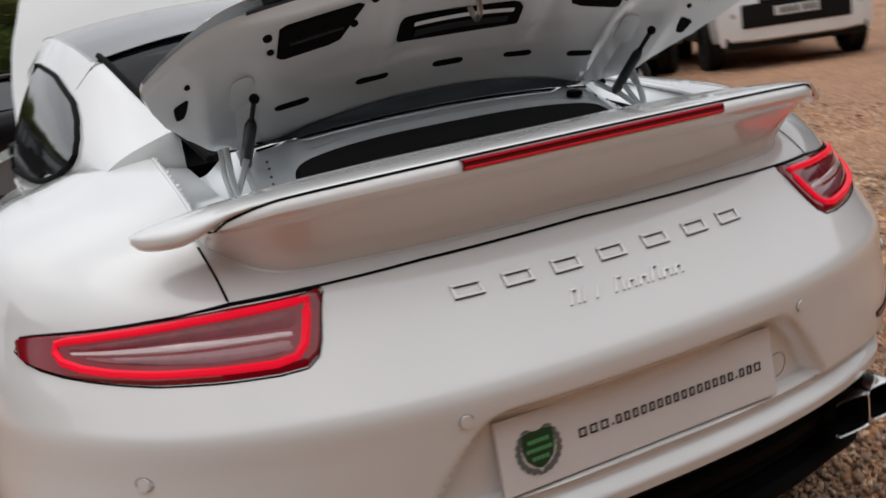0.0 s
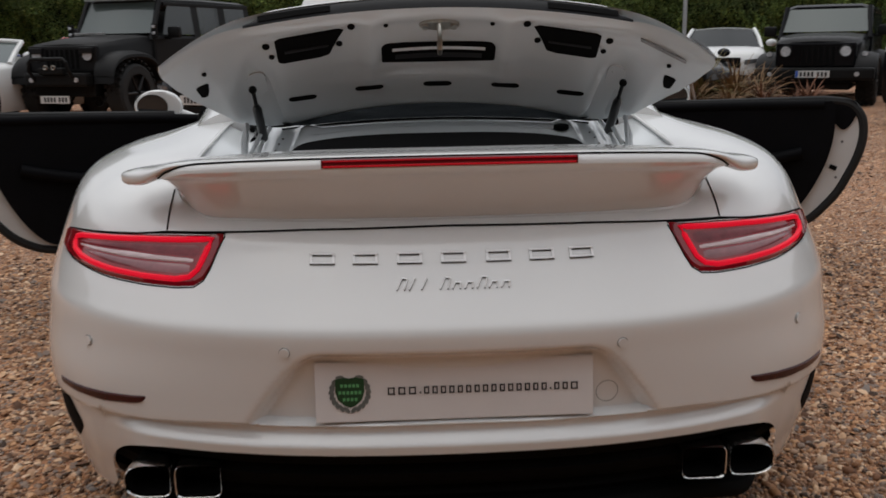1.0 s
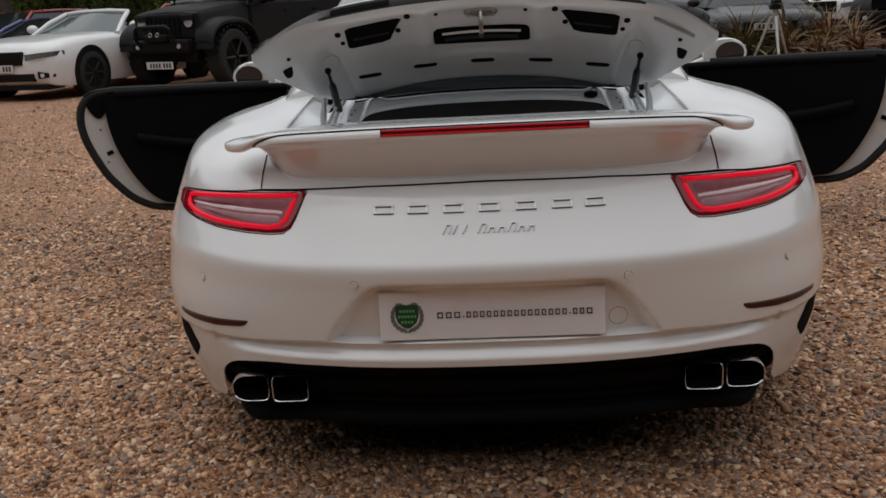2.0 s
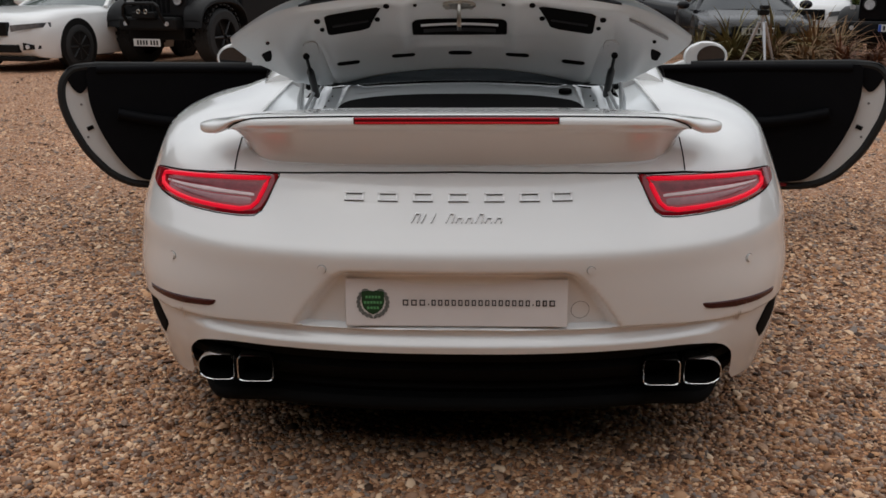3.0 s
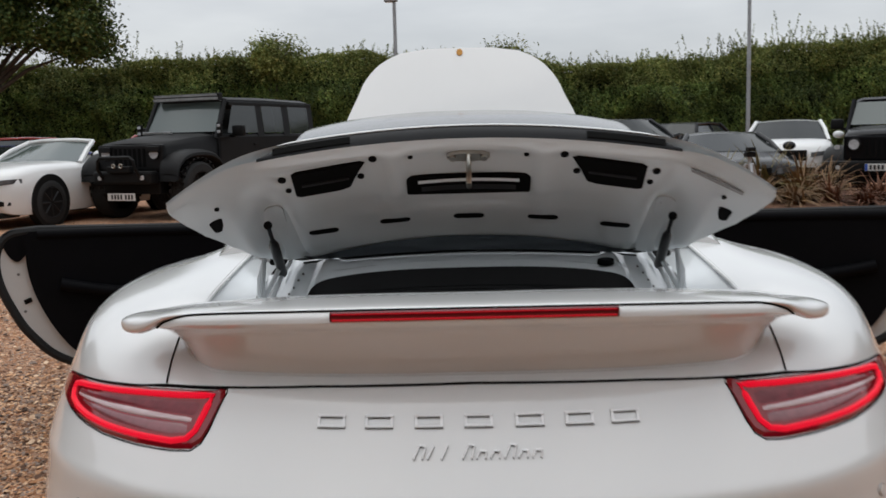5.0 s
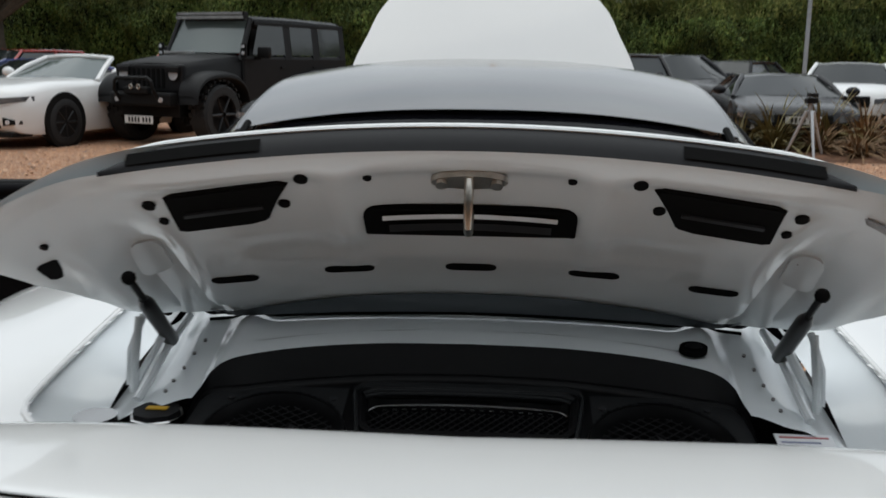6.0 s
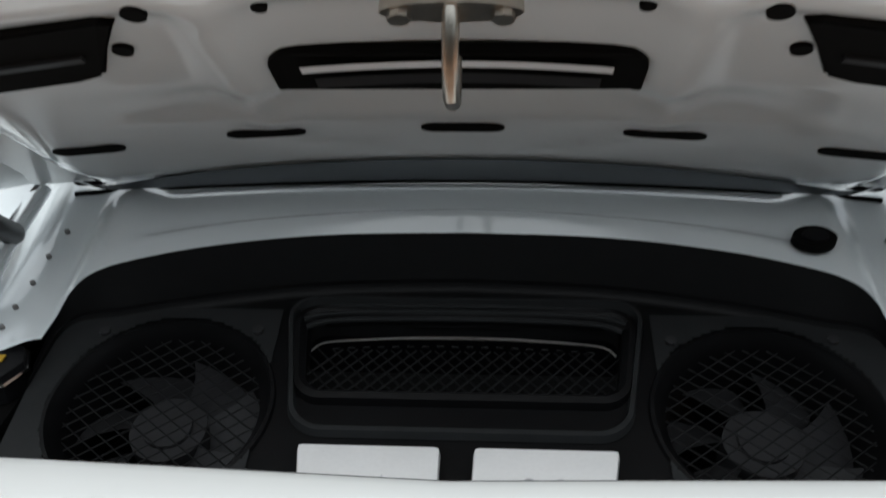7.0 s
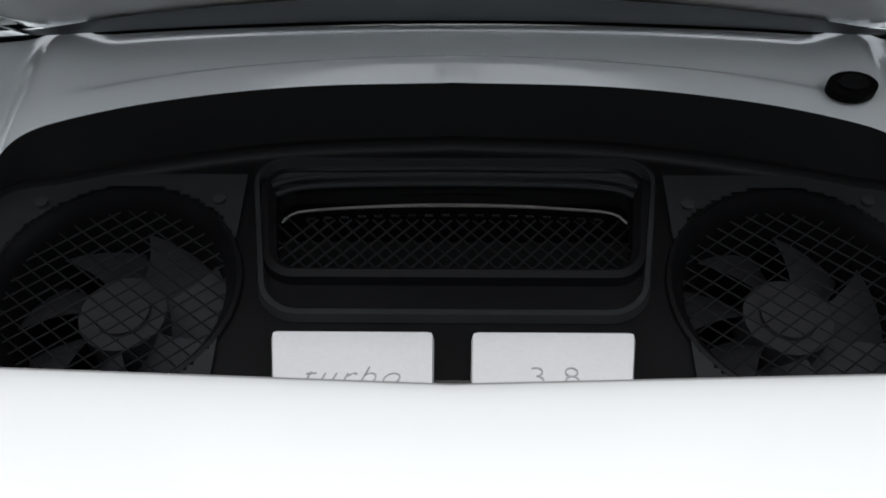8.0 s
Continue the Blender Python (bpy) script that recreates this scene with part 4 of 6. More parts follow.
bay = part("bay_surround", bm, PAINT_COOLED, car, "white painted panel round the engine bay")
for s in (-1, 1):
    bm = bmesh.new()
    rim_pts, rows_v = [], []
    for i in range(25):
        y = 0.30 + 0.49 * i / 24
        zo = tail_height(bay_x(y) + 0.006, y)
        zi = 0.838 + (y - 0.445) * 0.36 if y > 0.445 else 0.838 - (0.445 - y) * 0.25
        a, b = Vector((s * (bay_x(y) + 0.012), y, zo - 0.003)), Vector((s * 0.458, y, min(zi, zo - 0.03)))
        rim_pts.append(Vector((s * (bay_x(y) + 0.002), y, zo - 0.001)))
        rows_v.append([a.lerp(b, t) + Vector((0, 0, -0.006 * math.sin(math.pi * t))) for t in (0, 0.2, 0.4, 0.6, 0.8, 1.0)])
    grid(bm, rows_v)
    part("bay_side_wall", bm, PAINT_COOLED, car, "sloping white side of the engine bay")
    bm = bmesh.new()
    tube(bm, rim_pts, 0.0045, 8)
    part("bay_rim", bm, PAINT, car)
    for x, y, z in ((0.366, 0.525, 0.896), (0.372, 0.50, 0.884), (0.378, 0.475, 0.875), (0.382, 0.455, 0.868), (0.360, 0.555, 0.905)):
        bm = bmesh.new()
        disc(bm, (s * x, y, z + 0.004), (0, -0.35, 1), 0.0024, 0.003, 10)
        part("panel_hole", bm, FINE_GREY, bay, smooth=False)
    bm = bmesh.new()
    tube(bm, [(s * 0.395, 0.60, 0.930), (s * 0.405, 0.53, 0.905), (s * 0.412, 0.47, 0.874), (s * 0.416, 0.448, 0.862)], 0.006, 8)
    part("pressed_ridge", bm, PAINT_COOLED, bay)
bm = bmesh.new()
tube(bm, [(x, 0.589 + 0.05 * x * x, 0.9470 - 0.15 * x * x) for x in [-0.365 + 0.73 * i / 40 for i in range(41)]], 0.0026, 8)
part("hinge_gap", bm, PLASTIC_DK, car, "dark gap at the foot of the lid")
bm = bmesh.new()
disc(bm, (0.2870, 0.5240, 0.9255), (0, -0.34, 1), 0.0180, 0.008, 28, 0.68)
plug = part("rubber_plug", bm, PLASTIC_DK, car, "black rubber plug in the white panel")
bm = bmesh.new()
disc(bm, (0.2870, 0.5235, 0.9275), (0, -0.34, 1), 0.011, 0.008, 24, 0.68)
part("plug_centre", bm, PLASTIC, plug)

# engine bay: black cover with intake grille and two fans
FLOOR = lambda y: 0.834 + (y - 0.36) * 0.24
FANS = ((-0.2335, 0.394), (0.2335, 0.394))
FAN_R = 0.0865


def cover_keep(c):
    for fx, fy in FANS:
        if (c.x - fx) ** 2 + (c.y - fy) ** 2 < FAN_R ** 2:
            return False
    if abs(c.x) < 0.130 and 0.411 < c.y < 0.480:
        return False
    return True


bm = bmesh.new()
rows_c = []
for i in range(161):
    x = -0.343 + 0.686 * i / 160
    e = dark_edge(x)
    ye = e.y - 0.018 * (1 - smooth01(0.29, 0.343, abs(x)) * 0.5)
    col = [e, Vector((x, e.y - 0.003, e.z - 0.006)), Vector((x, (e.y + ye) / 2 - 0.002, (e.z + FLOOR(ye)) / 2)), Vector((x, ye, FLOOR(ye) + 0.007)), Vector((x, ye - 0.004, FLOOR(ye) + 0.006)), Vector((x, ye - 0.006, FLOOR(ye) + 0.001))]
    ye -= 0.006
    col += [Vector((x, ye + (0.24 - ye) * k / 80, FLOOR(ye + (0.24 - ye) * k / 80))) for k in range(1, 81)]
    rows_c.append(col)
grid(bm, rows_c, keep=cover_keep)
cover = part("engine_cover", bm, PLASTIC_BAY, car, "black plastic engine cover with two fans")
bm = bmesh.new()
box(bm, -0.48, 0.48, 0.25, 0.47, 0.70, 0.76)
for s in (-1, 1):
    box(bm, min(s * 0.356, s * 0.50), max(s * 0.356, s * 0.50), 0.28, 0.452, 0.79, 0.832, 0.004)
part("bay_floor", bm, PLASTIC_DK, car, "dark floor of the engine bay", smooth=False)
for fx, fy in FANS:
    z0 = FLOOR(fy)
    tilt = Matrix.Translation((fx, fy, z0)) @ pose(0, 0, 0, 13.5, 0, 0)
    bm = bmesh.new()
    grid(bm, [[tilt @ Vector((r * math.cos(a), r * math.sin(a), h)) for a in [k * math.tau / 48 for k in range(48)]] for r, h in ((FAN_R + 0.004, 0.0), (FAN_R + 0.003, 0.003), (FAN_R, 0.0035), (FAN_R - 0.002, 0.0), (FAN_R - 0.010, -0.010), (FAN_R - 0.012, -0.09))], closed_v=True)
    fan = part("cooling_fan", bm, PLASTIC_BAY, cover, "black cooling fan behind a diamond mesh")
    bm = bmesh.new()
    disc(bm, tilt @ Vector((0, 0, -0.045)), tilt.to_3x3() @ Vector((0, 0, 1)), 0.031, 0.03, 28)
    disc(bm, tilt @ Vector((0, 0, -0.030)), tilt.to_3x3() @ Vector((0, 0, 1)), 0.0195, 0.008, 28)
    part("hub", bm, BLADE, fan)
    for k in range(7):
        a0 = k * math.tau / 7 + 0.5
        bm = bmesh.new()
        grid(bm, [[tilt @ Vector((r * math.cos(a0 + da + 0.35 * (r - 0.03) / 0.06), r * math.sin(a0 + da + 0.35 * (r - 0.03) / 0.06), -0.058 + 0.026 * da / 0.78)) for da in (0, 0.2, 0.4, 0.6, 0.78)] for r in (0.026, 0.040, 0.055, 0.066, 0.0735)])
        part("fan_blade", bm, BLADE, fan)
    bm = bmesh.new()
    reach = FAN_R - 0.010
    for d in (-1, 1):
        for k in range(-8, 9):
            o = k * 0.0112
            if abs(o) < reach - 0.002:
                h = math.sqrt(reach ** 2 - o * o)
                ca, sa = math.cos(radians(38 * d)), math.sin(radians(38 * d))
                tube(bm, [tilt @ Vector((-o * sa + t * ca, o * ca + t * sa, -0.009)) for t in (-h, h)], 0.0007, 5)
    part("fan_mesh", bm, MESH, fan)
    for dx, dy in ((0.063, 0.077), (-0.066, 0.073)):
        bm = bmesh.new()
        disc(bm, tilt @ Vector((dx, dy, 0.003)), tilt.to_3x3() @ Vector((0, 0, 1)), 0.0045, 0.006, 12)
        part("screw", bm, BLADE, fan, smooth=False)


for fx, fy in FANS:
    bm = bmesh.new()
    s = 1 if fx > 0 else -1
    plate_pts = [[Vector((s * (0.1535 + 0.190 * i / 48), 0.26 + 0.2335 * k / 60, FLOOR(0.26 + 0.2335 * k / 60) + 0.0030)) for k in range(61)] for i in range(49)]
    grid(bm, plate_pts, keep=lambda c: (c.x - fx) ** 2 + (c.y - fy) ** 2 > (FAN_R + 0.002) ** 2 and not (c.y > 0.460 and abs(c.x) > 0.322 + (0.4935 - c.y) * 0.6))
    part("fan_panel", bm, FAN_PANEL, cover, "grey-black plastic plate round the fan")


def frame_loop(x, y0, y1, r, z, arch=0.0, taper=0.18):
    """A rounded frame on the cover, wider towards the cabin."""
    pts = []
    for px, py in rounded(-x, x, y0, y1, r, r, 6):
        ar = arch * (1 - (px / x) ** 2) if py > (y0 + y1) / 2 else -0.35 * arch * (1 - (px / x) ** 2)
        yy = py + ar
        pts.append(Vector((px * (1 + taper * (py - y0) / (y1 - y0)), yy, FLOOR(yy) + z)))
    return pts


def frame_band(loops):
    """A moulded frame lofted through closed loops."""
    bm = bmesh.new()
    grid(bm, loops, closed_v=True)
    return bm


# moulded intake frame: an outer trough and a raised inner lip round the mesh
part("intake_frame", frame_band([frame_loop(0.1285, 0.368, 0.506, 0.024, 0.001, 0.004), frame_loop(0.1275, 0.370, 0.505, 0.023, 0.0065, 0.004), frame_loop(0.1245, 0.374, 0.503, 0.021, 0.0065, 0.004),
                                 frame_loop(0.1225, 0.377, 0.501, 0.019, -0.003, 0.004), frame_loop(0.1225, 0.388, 0.499, 0.018, -0.006, 0.004)]), FAN_PANEL, cover, "moulded black frame round the intake")
part("intake_lip", frame_band([frame_loop(0.1285, 0.398, 0.492, 0.018, -0.004, 0.006, 0.12), frame_loop(0.1285, 0.399, 0.491, 0.018, 0.007, 0.006, 0.12), frame_loop(0.1255, 0.404, 0.488, 0.016, 0.0085, 0.006, 0.10),
                               frame_loop(0.1215, 0.409, 0.484, 0.014, 0.004, 0.006, 0.08), frame_loop(0.1205, 0.411, 0.480, 0.013, -0.012, 0.006, 0.07)]), PLASTIC_BAY, cover, "raised black lip round the intake mesh")
for y_c, half, drop, rad, lift in ((0.4985, 0.137, 0.010, 0.0020, 0.004), (0.4895, 0.133, 0.011, 0.0024, 0.0065), (0.4790, 0.129, 0.011, 0.0022, 0.0085)):
    bm = bmesh.new()
    arc = []
    for i in range(33):
        u = -1 + i / 16
        yy = y_c - drop * (0.35 * u * u + 0.65 * abs(u) ** 12)
        arc.append(Vector((half * u, yy, FLOOR(yy) + lift)))
    tube(bm, arc, rad, 8)
    part("intake_rib", bm, FAN_PANEL, cover)
bm = bmesh.new()
arc = []
for i in range(49):
    u = -1 + i / 24
    yy = 0.4665 - 0.0075 * u * u - 0.009 * abs(u) ** 26
    arc.append(Vector((0.1235 * u, yy, FLOOR(yy) + 0.001)))
tube(bm, arc, [0.0012 + 0.0006 * (1 - abs(-1 + i / 24)) for i in range(49)], 8)
part("intake_trim", bm, CHROME_DK, cover, "bright metal edge over the intake")
bm = bmesh.new()
for k in range(18):
    x = -0.1025 + 0.01206 * k
    yy = 0.4570 - 0.0045 * (x / 0.11) ** 2
    box(bm, x - 0.0030, x + 0.0030, yy - 0.0006, yy + 0.0006, FLOOR(yy) + 0.0005, FLOOR(yy) + 0.0022)
part("mesh_edge", bm, CHROME_DK, cover, "row of bright wire ends along the mesh", smooth=False)
bm = bmesh.new()
for d in (-1, 1):
    for k in range(-28, 29):
        o = k * 0.01206
        pts = []
        for t in (-1, 1):
            y = 0.4335 + t * 0.0235
            pts.append(Vector((o + d * t * 0.0225, y, FLOOR(y) - 0.003)))
        if max(abs(p.x) for p in pts) < 0.146 and min(abs(p.x) for p in pts) < 0.124:
            tube(bm, pts, 0.0009, 5)
part("intake_mesh", bm, MESH, cover)
bm = bmesh.new()
box(bm, -0.14, 0.14, 0.39, 0.50, 0.79, 0.80)
part("intake_box", bm, PLASTIC_DK, cover, smooth=False)
for s, word in ((-1, "turbo"), (1, "3.8")):
    bm = bmesh.new()
    x0, x1 = sorted((s * 0.0120, s * 0.1175))
    box(bm, x0, x1, 0.262, 0.3535, -0.006, 0.006, 0.0045, Matrix.Translation((0, 0, 0.838)))
    for v in bm.verts:
        v.co.x *= 1 - 1.45 * (0.3535 - v.co.y)
    lid_cover = part("cover_plate", bm, COVER_W, car, "pale silver intake cover with raised lettering")
    txt = bpy.data.curves.new("lettering", "FONT")
    txt.body, txt.size, txt.extrude, txt.align_x = word, 0.0235, 0.0006, "CENTER"
    txt.shear = 0.35 if s < 0 else 0.0
    txt.space_character = 1.15
    txt.offset = -0.0007
    txt.materials.append(LETTER)
    t_ob = new("lettering", txt)
    t_ob.parent = lid_cover
    t_ob.location = (s * 0.0625, 0.3045, 0.8445)
bm = bmesh.new()
box(bm, -0.012, 0.012, 0.262, 0.352, 0.80, 0.81)
part("cover_gap", bm, PLASTIC_DK, car, smooth=False)
bm = bmesh.new()
tube(bm, [(-0.011, 0.318, 0.832), (0.011, 0.318, 0.832)], 0.002, 6)
part("cover_rod", bm, CHROME, car)
# oil filler cap, coolant cap, service label
bm = bmesh.new()
disc(bm, (-0.383, 0.425, 0.846), (0, 0, 1), 0.030, 0.026, 8)
cap = part("oil_filler_cap", bm, PLASTIC, car, "black oil filler cap with a yellow mark", smooth=False)
bm = bmesh.new()
box(bm, -0.396, -0.370, 0.423, 0.432, 0.8595, 0.8610)
part("cap_mark", bm, YELLOW, cap, smooth=False)
bm = bmesh.new()
tube(bm, [(-0.383 + 0.032 * math.cos(a), 0.425 + 0.032 * math.sin(a), 0.852) for a in [k * math.tau / 8 for k in range(8)]], 0.002, 6, True)
part("cap_rim", bm, CHROME, cap)
bm = bmesh.new()
disc(bm, (-0.452, 0.405, 0.846), (0, 0, 1), 0.026, 0.022, 20)
part("coolant_cap", bm, CHROME_DK, car, "grey coolant cap")
bm = bmesh.new()
box(bm, -0.034, 0.034, -0.026, 0.026, -0.001, 0.001, 0, pose(0.405, 0.415, 0.842, 12, 0, 0))
service = part("service_label", bm, LABEL_W, car, "white service label with printed lines", smooth=False)
for k in range(5):
    bm = bmesh.new()
    box(bm, -0.029, 0.029 - 0.012 * (k % 2), 0.017 - 0.010 * k, 0.0195 - 0.010 * k, 0.0012, 0.0018, 0, pose(0.405, 0.415, 0.842, 12, 0, 0))
    part("label_bar", bm, LABEL_RED if k == 0 else LABEL_BLUE, service, smooth=False)

# greenhouse
ROOFLINE = [(0.62, 0.962, 0.60, 0.46), (0.95, 1.07, 0.64, 0.50), (1.35, 1.187, 0.695, 0.53), (1.75, 1.255, 0.73, 0.55),
            (2.15, 1.282, 0.75, 0.555), (2.5, 1.265, 0.76, 0.55), (2.85, 1.19, 0.77, 0.54), (3.2, 1.05, 0.77, 0.56), (3.45, 0.93, 0.76, 0.60)]


def house(y, u):
    """Greenhouse section: u from -1 (left base) over the roof (0) to 1."""
    h, wb, wt = curve_table(ROOFLINE, y)
    base = 0.90 - belt_fall(y)
    a = abs(u)
    if a < 0.55:
        x = wt * a / 0.55
        z = h - 0.050 * (a / 0.55) ** 2.4
    else:
        t = (a - 0.55) / 0.45
        x = wt + (wb - wt) * t + 0.030 * math.sin(math.pi * t)
        z = (h - 0.050) * (1 - t) + base * t
    return Vector((math.copysign(x, u), y, z))


def sheet(y0, y1, u0, u1, ny, nu, push=0.0, bm=None):
    bm = bm or bmesh.new()
    rows = []
    for i in range(ny + 1):
        y = y0 + (y1 - y0) * i / ny
        row = []
        for j in range(nu + 1):
            p = house(y, u0 + (u1 - u0) * j / nu)
            row.append(p + (p - Vector((0, y, 0.8))).normalized() * push)
        rows.append(row)
    grid(bm, rows)
    return bm


bm = sheet(1.33, 2.62, -0.55, 0.55, 20, 30)
sheet(1.33, 2.62, -0.55, 0.55, 20, 30, -0.035, bm)
part("roof", bm, ROOF, car, "glossy dark roof panel")
rw = part("rear_window", sheet(0.66, 1.34, -0.53, 0.53, 14, 24, -0.012), REAR_GLASS, car, "dark tinted rear window")
rw.visible_shadow = False
ws = part("windscreen", sheet(2.62, 3.40, -0.53, 0.53, 14, 24, -0.006), GLASS, car, "dark windscreen")
ws.visible_shadow = False
for s in (-1, 1):
    bm = bmesh.new()
    rows_s = []
    for i in range(41):
        y = 0.80 + 1.15 * i / 40
        u0 = 0.52 + 0.07 * smooth01(1.28, 1.34, y)
        Wb, yb, nb, mb = curve_table(BODY, 0.890)
        xb = Wb * (1 - (max(0.0, WHEEL_R - y) / (WHEEL_R - yb)) ** mb) ** (1 / nb) + 0.004
        h0, h1 = house(y, s), Vector((s * xb, y, 0.888 - belt_fall(y)))
        foot = [h0.lerp(h1, t) + Vector((0, 0, -0.010 * math.sin(math.pi * t))) for t in (0.2, 0.4, 0.6, 0.8, 1.0)]
        rows_s.append([house(y, s * (u0 + (0.97 - u0) * k / 16)) for k in range(17)] + foot)
    grid(bm, rows_s)
    grid(bm, [[p, Vector((p.x, p.y, min(p.z, 0.89)))] for p in rows_s[0]])
    part("rear_pillar", bm, PAINT, car, "white rear pillar running out into the wing")
    bm = bmesh.new()
    tube(bm, [house(0.64 + 0.72 * i / 20, s * 0.525) for i in range(21)], 0.008, 8)
    part("window_seal", bm, PLASTIC_DK, car)
    part("roof_rail", sheet(1.31, 2.62, s * 0.545, s * 0.64, 16, 5, 0.0008), PAINT, car)
    bm = bmesh.new()
    top_u = [(1.04, 0.855), (1.08, 0.78), (1.16, 0.715), (1.26, 0.675), (1.56, 0.64), (1.95, 0.635)]
    low_u = [(1.04, 0.875), (1.08, 0.93), (1.16, 0.97), (1.30, 0.985), (1.95, 0.985)]
    ys = [1.04 + 0.91 * (i / 24) ** 1.5 for i in range(25)]
    side = Vector((s * 0.005, 0, 0))
    grid(bm, [[house(y, s * (lerp_table(top_u, y)[0] + (lerp_table(low_u, y)[0] - lerp_table(top_u, y)[0]) * k / 8)) + side for k in range(9)] for y in ys])
    win = [house(y, s * lerp_table(top_u, y)[0]) + side for y in ys] + [house(y, s * lerp_table(low_u, y)[0]) + side for y in ys[:0:-1]]
    part("side_window", bm, SIDE_GLASS, car, "dark rear side window")
    bm = bmesh.new()
    tube(bm, win, 0.007, 8, True)
    part("window_seal", bm, PLASTIC_DK, car)
    part("windscreen_pillar", sheet(2.62, 3.40, s * 0.53, s * 0.64, 12, 4), PAINT, car)

# bonnet, standing open at the front
bm = bmesh.new()
rows_b = []
for i in range(41):
    v = i / 40
    half = curve_table([(0, 0.665), (0.25, 0.64), (0.49, 0.595), (0.65, 0.545), (0.76, 0.512), (0.85, 0.465), (0.91, 0.415), (0.96, 0.345), (0.985, 0.28), (1.0, 0.17)], v)[0]
    rows_b.append([Vector((half * (-1 + 2 * j / 30), 3.28 + 0.42 * v + 0.05 * v * v, 0.93 + 0.72 * v - 0.04 * (half * (j / 15 - 1)) ** 2)) for j in range(31)])
grid(bm, rows_b)
grid(bm, [[p + Vector((0, 0.03, -0.018)) for p in row] for row in rows_b])
bonnet = part("bonnet", bm, PAINT, car, "white front bonnet standing open")
bm = bmesh.new()
disc(bm, (0, 3.727, 1.624), (0, -0.85, 0.5), 0.017, 0.006, 20, 1.25)
part("bonnet_badge", bm, GOLD, bonnet, "gold and red bonnet badge")

def round_off(outline, k=4):
    """A smooth curve through the points of an open outline."""
    table = [(i, a, z) for i, (a, z) in enumerate(outline)]
    return [tuple(curve_table(table, i / k)) for i in range(k * (len(outline) - 1) + 1)]


# open doors, seen from their trimmed inner side
for s in (-1, 1):
    hinge, edge = Vector((s * 0.86, 2.95, -0.055)), Vector((s * 1.99, 2.482, -0.006))
    along = (edge - hinge).normalized()
    inward = Vector((0, -1, 0)) - along * (Vector((0, -1, 0)) @ along)
    inward.normalize()
    L = (edge - hinge).length
    shape = [(0.0, 0.28), (0.0, 0.84), (0.30, 0.848), (L - 0.17, 0.846), (L - 0.07, 0.830), (L - 0.022, 0.785), (L - 0.004, 0.735), (L - 0.002, 0.670), (L - 0.018, 0.595), (L - 0.05, 0.515), (L - 0.09, 0.435), (L - 0.14, 0.370), (L - 0.19, 0.318), (L - 0.25, 0.280), (L - 0.32, 0.256), (L - 0.45, 0.245), (0.3, 0.252)]
    shape = shape[:3] + round_off(shape[3:-1]) + shape[-1:]
    Lt = L + 0.03
    bm = bmesh.new()
    slab(bm, [(hinge + along * a + Vector((0, 0, z)), inward) for a, z in shape], 0.05, 0.12)
    door = part("door", bm, PAINT_DOOR, car, "open white door with black inner trim", smooth=False)
    bm = bmesh.new()
    tube(bm, [hinge + along * a + Vector((0, 0, z)) + inward * 0.045 for a, z in shape[2:]], 0.020, 8)
    part("door_seal", bm, RUBBER, door)
    trim = [(0.02, 0.27), (0.02, 0.84), (0.30, 0.846), (Lt - 0.17, 0.845), (Lt - 0.155, 0.82), (Lt - 0.15, 0.74), (Lt - 0.158, 0.65), (Lt - 0.185, 0.55), (Lt - 0.23, 0.45), (Lt - 0.28, 0.37), (Lt - 0.33, 0.315), (Lt - 0.38, 0.285), (Lt - 0.45, 0.275)]
    trim = trim[:3] + round_off(trim[3:])
    bm = bmesh.new()
    slab(bm, [(hinge + along * a + Vector((0, 0, z)), inward) for a, z in trim], 0.085, 0.04)
    part("door_trim", bm, TRIM, door, "black leather door trim", smooth=False)
    bm = bmesh.new()
    tube(bm, [hinge + along * (0.03 + (L - 0.20) * i / 20) + Vector((0, 0, 0.830 + 0.006 * math.sin(math.pi * i / 20))) + inward * 0.075 for i in range(21)], 0.022, 10)
    part("trim_roll", bm, TRIM, door)
    bm = bmesh.new()
    tube(bm, [hinge + along * (0.25 + (L - 0.50) * i / 12) + Vector((0, 0, 0.62 - 0.05 * math.sin(math.pi * i / 12))) + inward * 0.10 for i in range(13)], 0.026, 10)
    part("arm_rest", bm, TRIM, door)
    cap_shape = [(Lt - 0.165, 0.855), (Lt - 0.09, 0.845), (Lt - 0.06, 0.815), (Lt - 0.07, 0.765), (Lt - 0.095, 0.725), (Lt - 0.12, 0.715), (Lt - 0.148, 0.74)]
    cap_shape = round_off(cap_shape)
    bm = bmesh.new()
    slab(bm, [(hinge + along * a + Vector((0, 0, z)), inward) for a, z in cap_shape], 0.060, 0.02)
    part("trim_cap", bm, TRIM, door, smooth=False)
    bm = bmesh.new()
    box(bm, -0.016, 0.016, -0.004, 0.004, -0.010, 0.010, 0.002, Matrix.Translation(hinge + along * (L - 0.115) + Vector((0, 0, 0.545)) + inward * 0.052) @ pose(0, 0, 0, 0, 20, math.degrees(math.atan2(along.y, along.x))))
    part("door_latch", bm, PLASTIC_DK, door, smooth=False)
    bm = bmesh.new()
    box(bm, -0.045, 0.045, -0.004, 0.004, -0.009, 0.009, 0.003, Matrix.Translation(hinge + along * (L - 0.46) + Vector((0, 0, 0.262)) + inward * 0.088) @ pose(0, 0, 0, 0, 0, math.degrees(math.atan2(along.y, along.x))))
    part("door_reflector", bm, RED_BAR, door, "red reflector low on the door", smooth=False)
    for z in (0.66, 0.50):
        bm = bmesh.new()
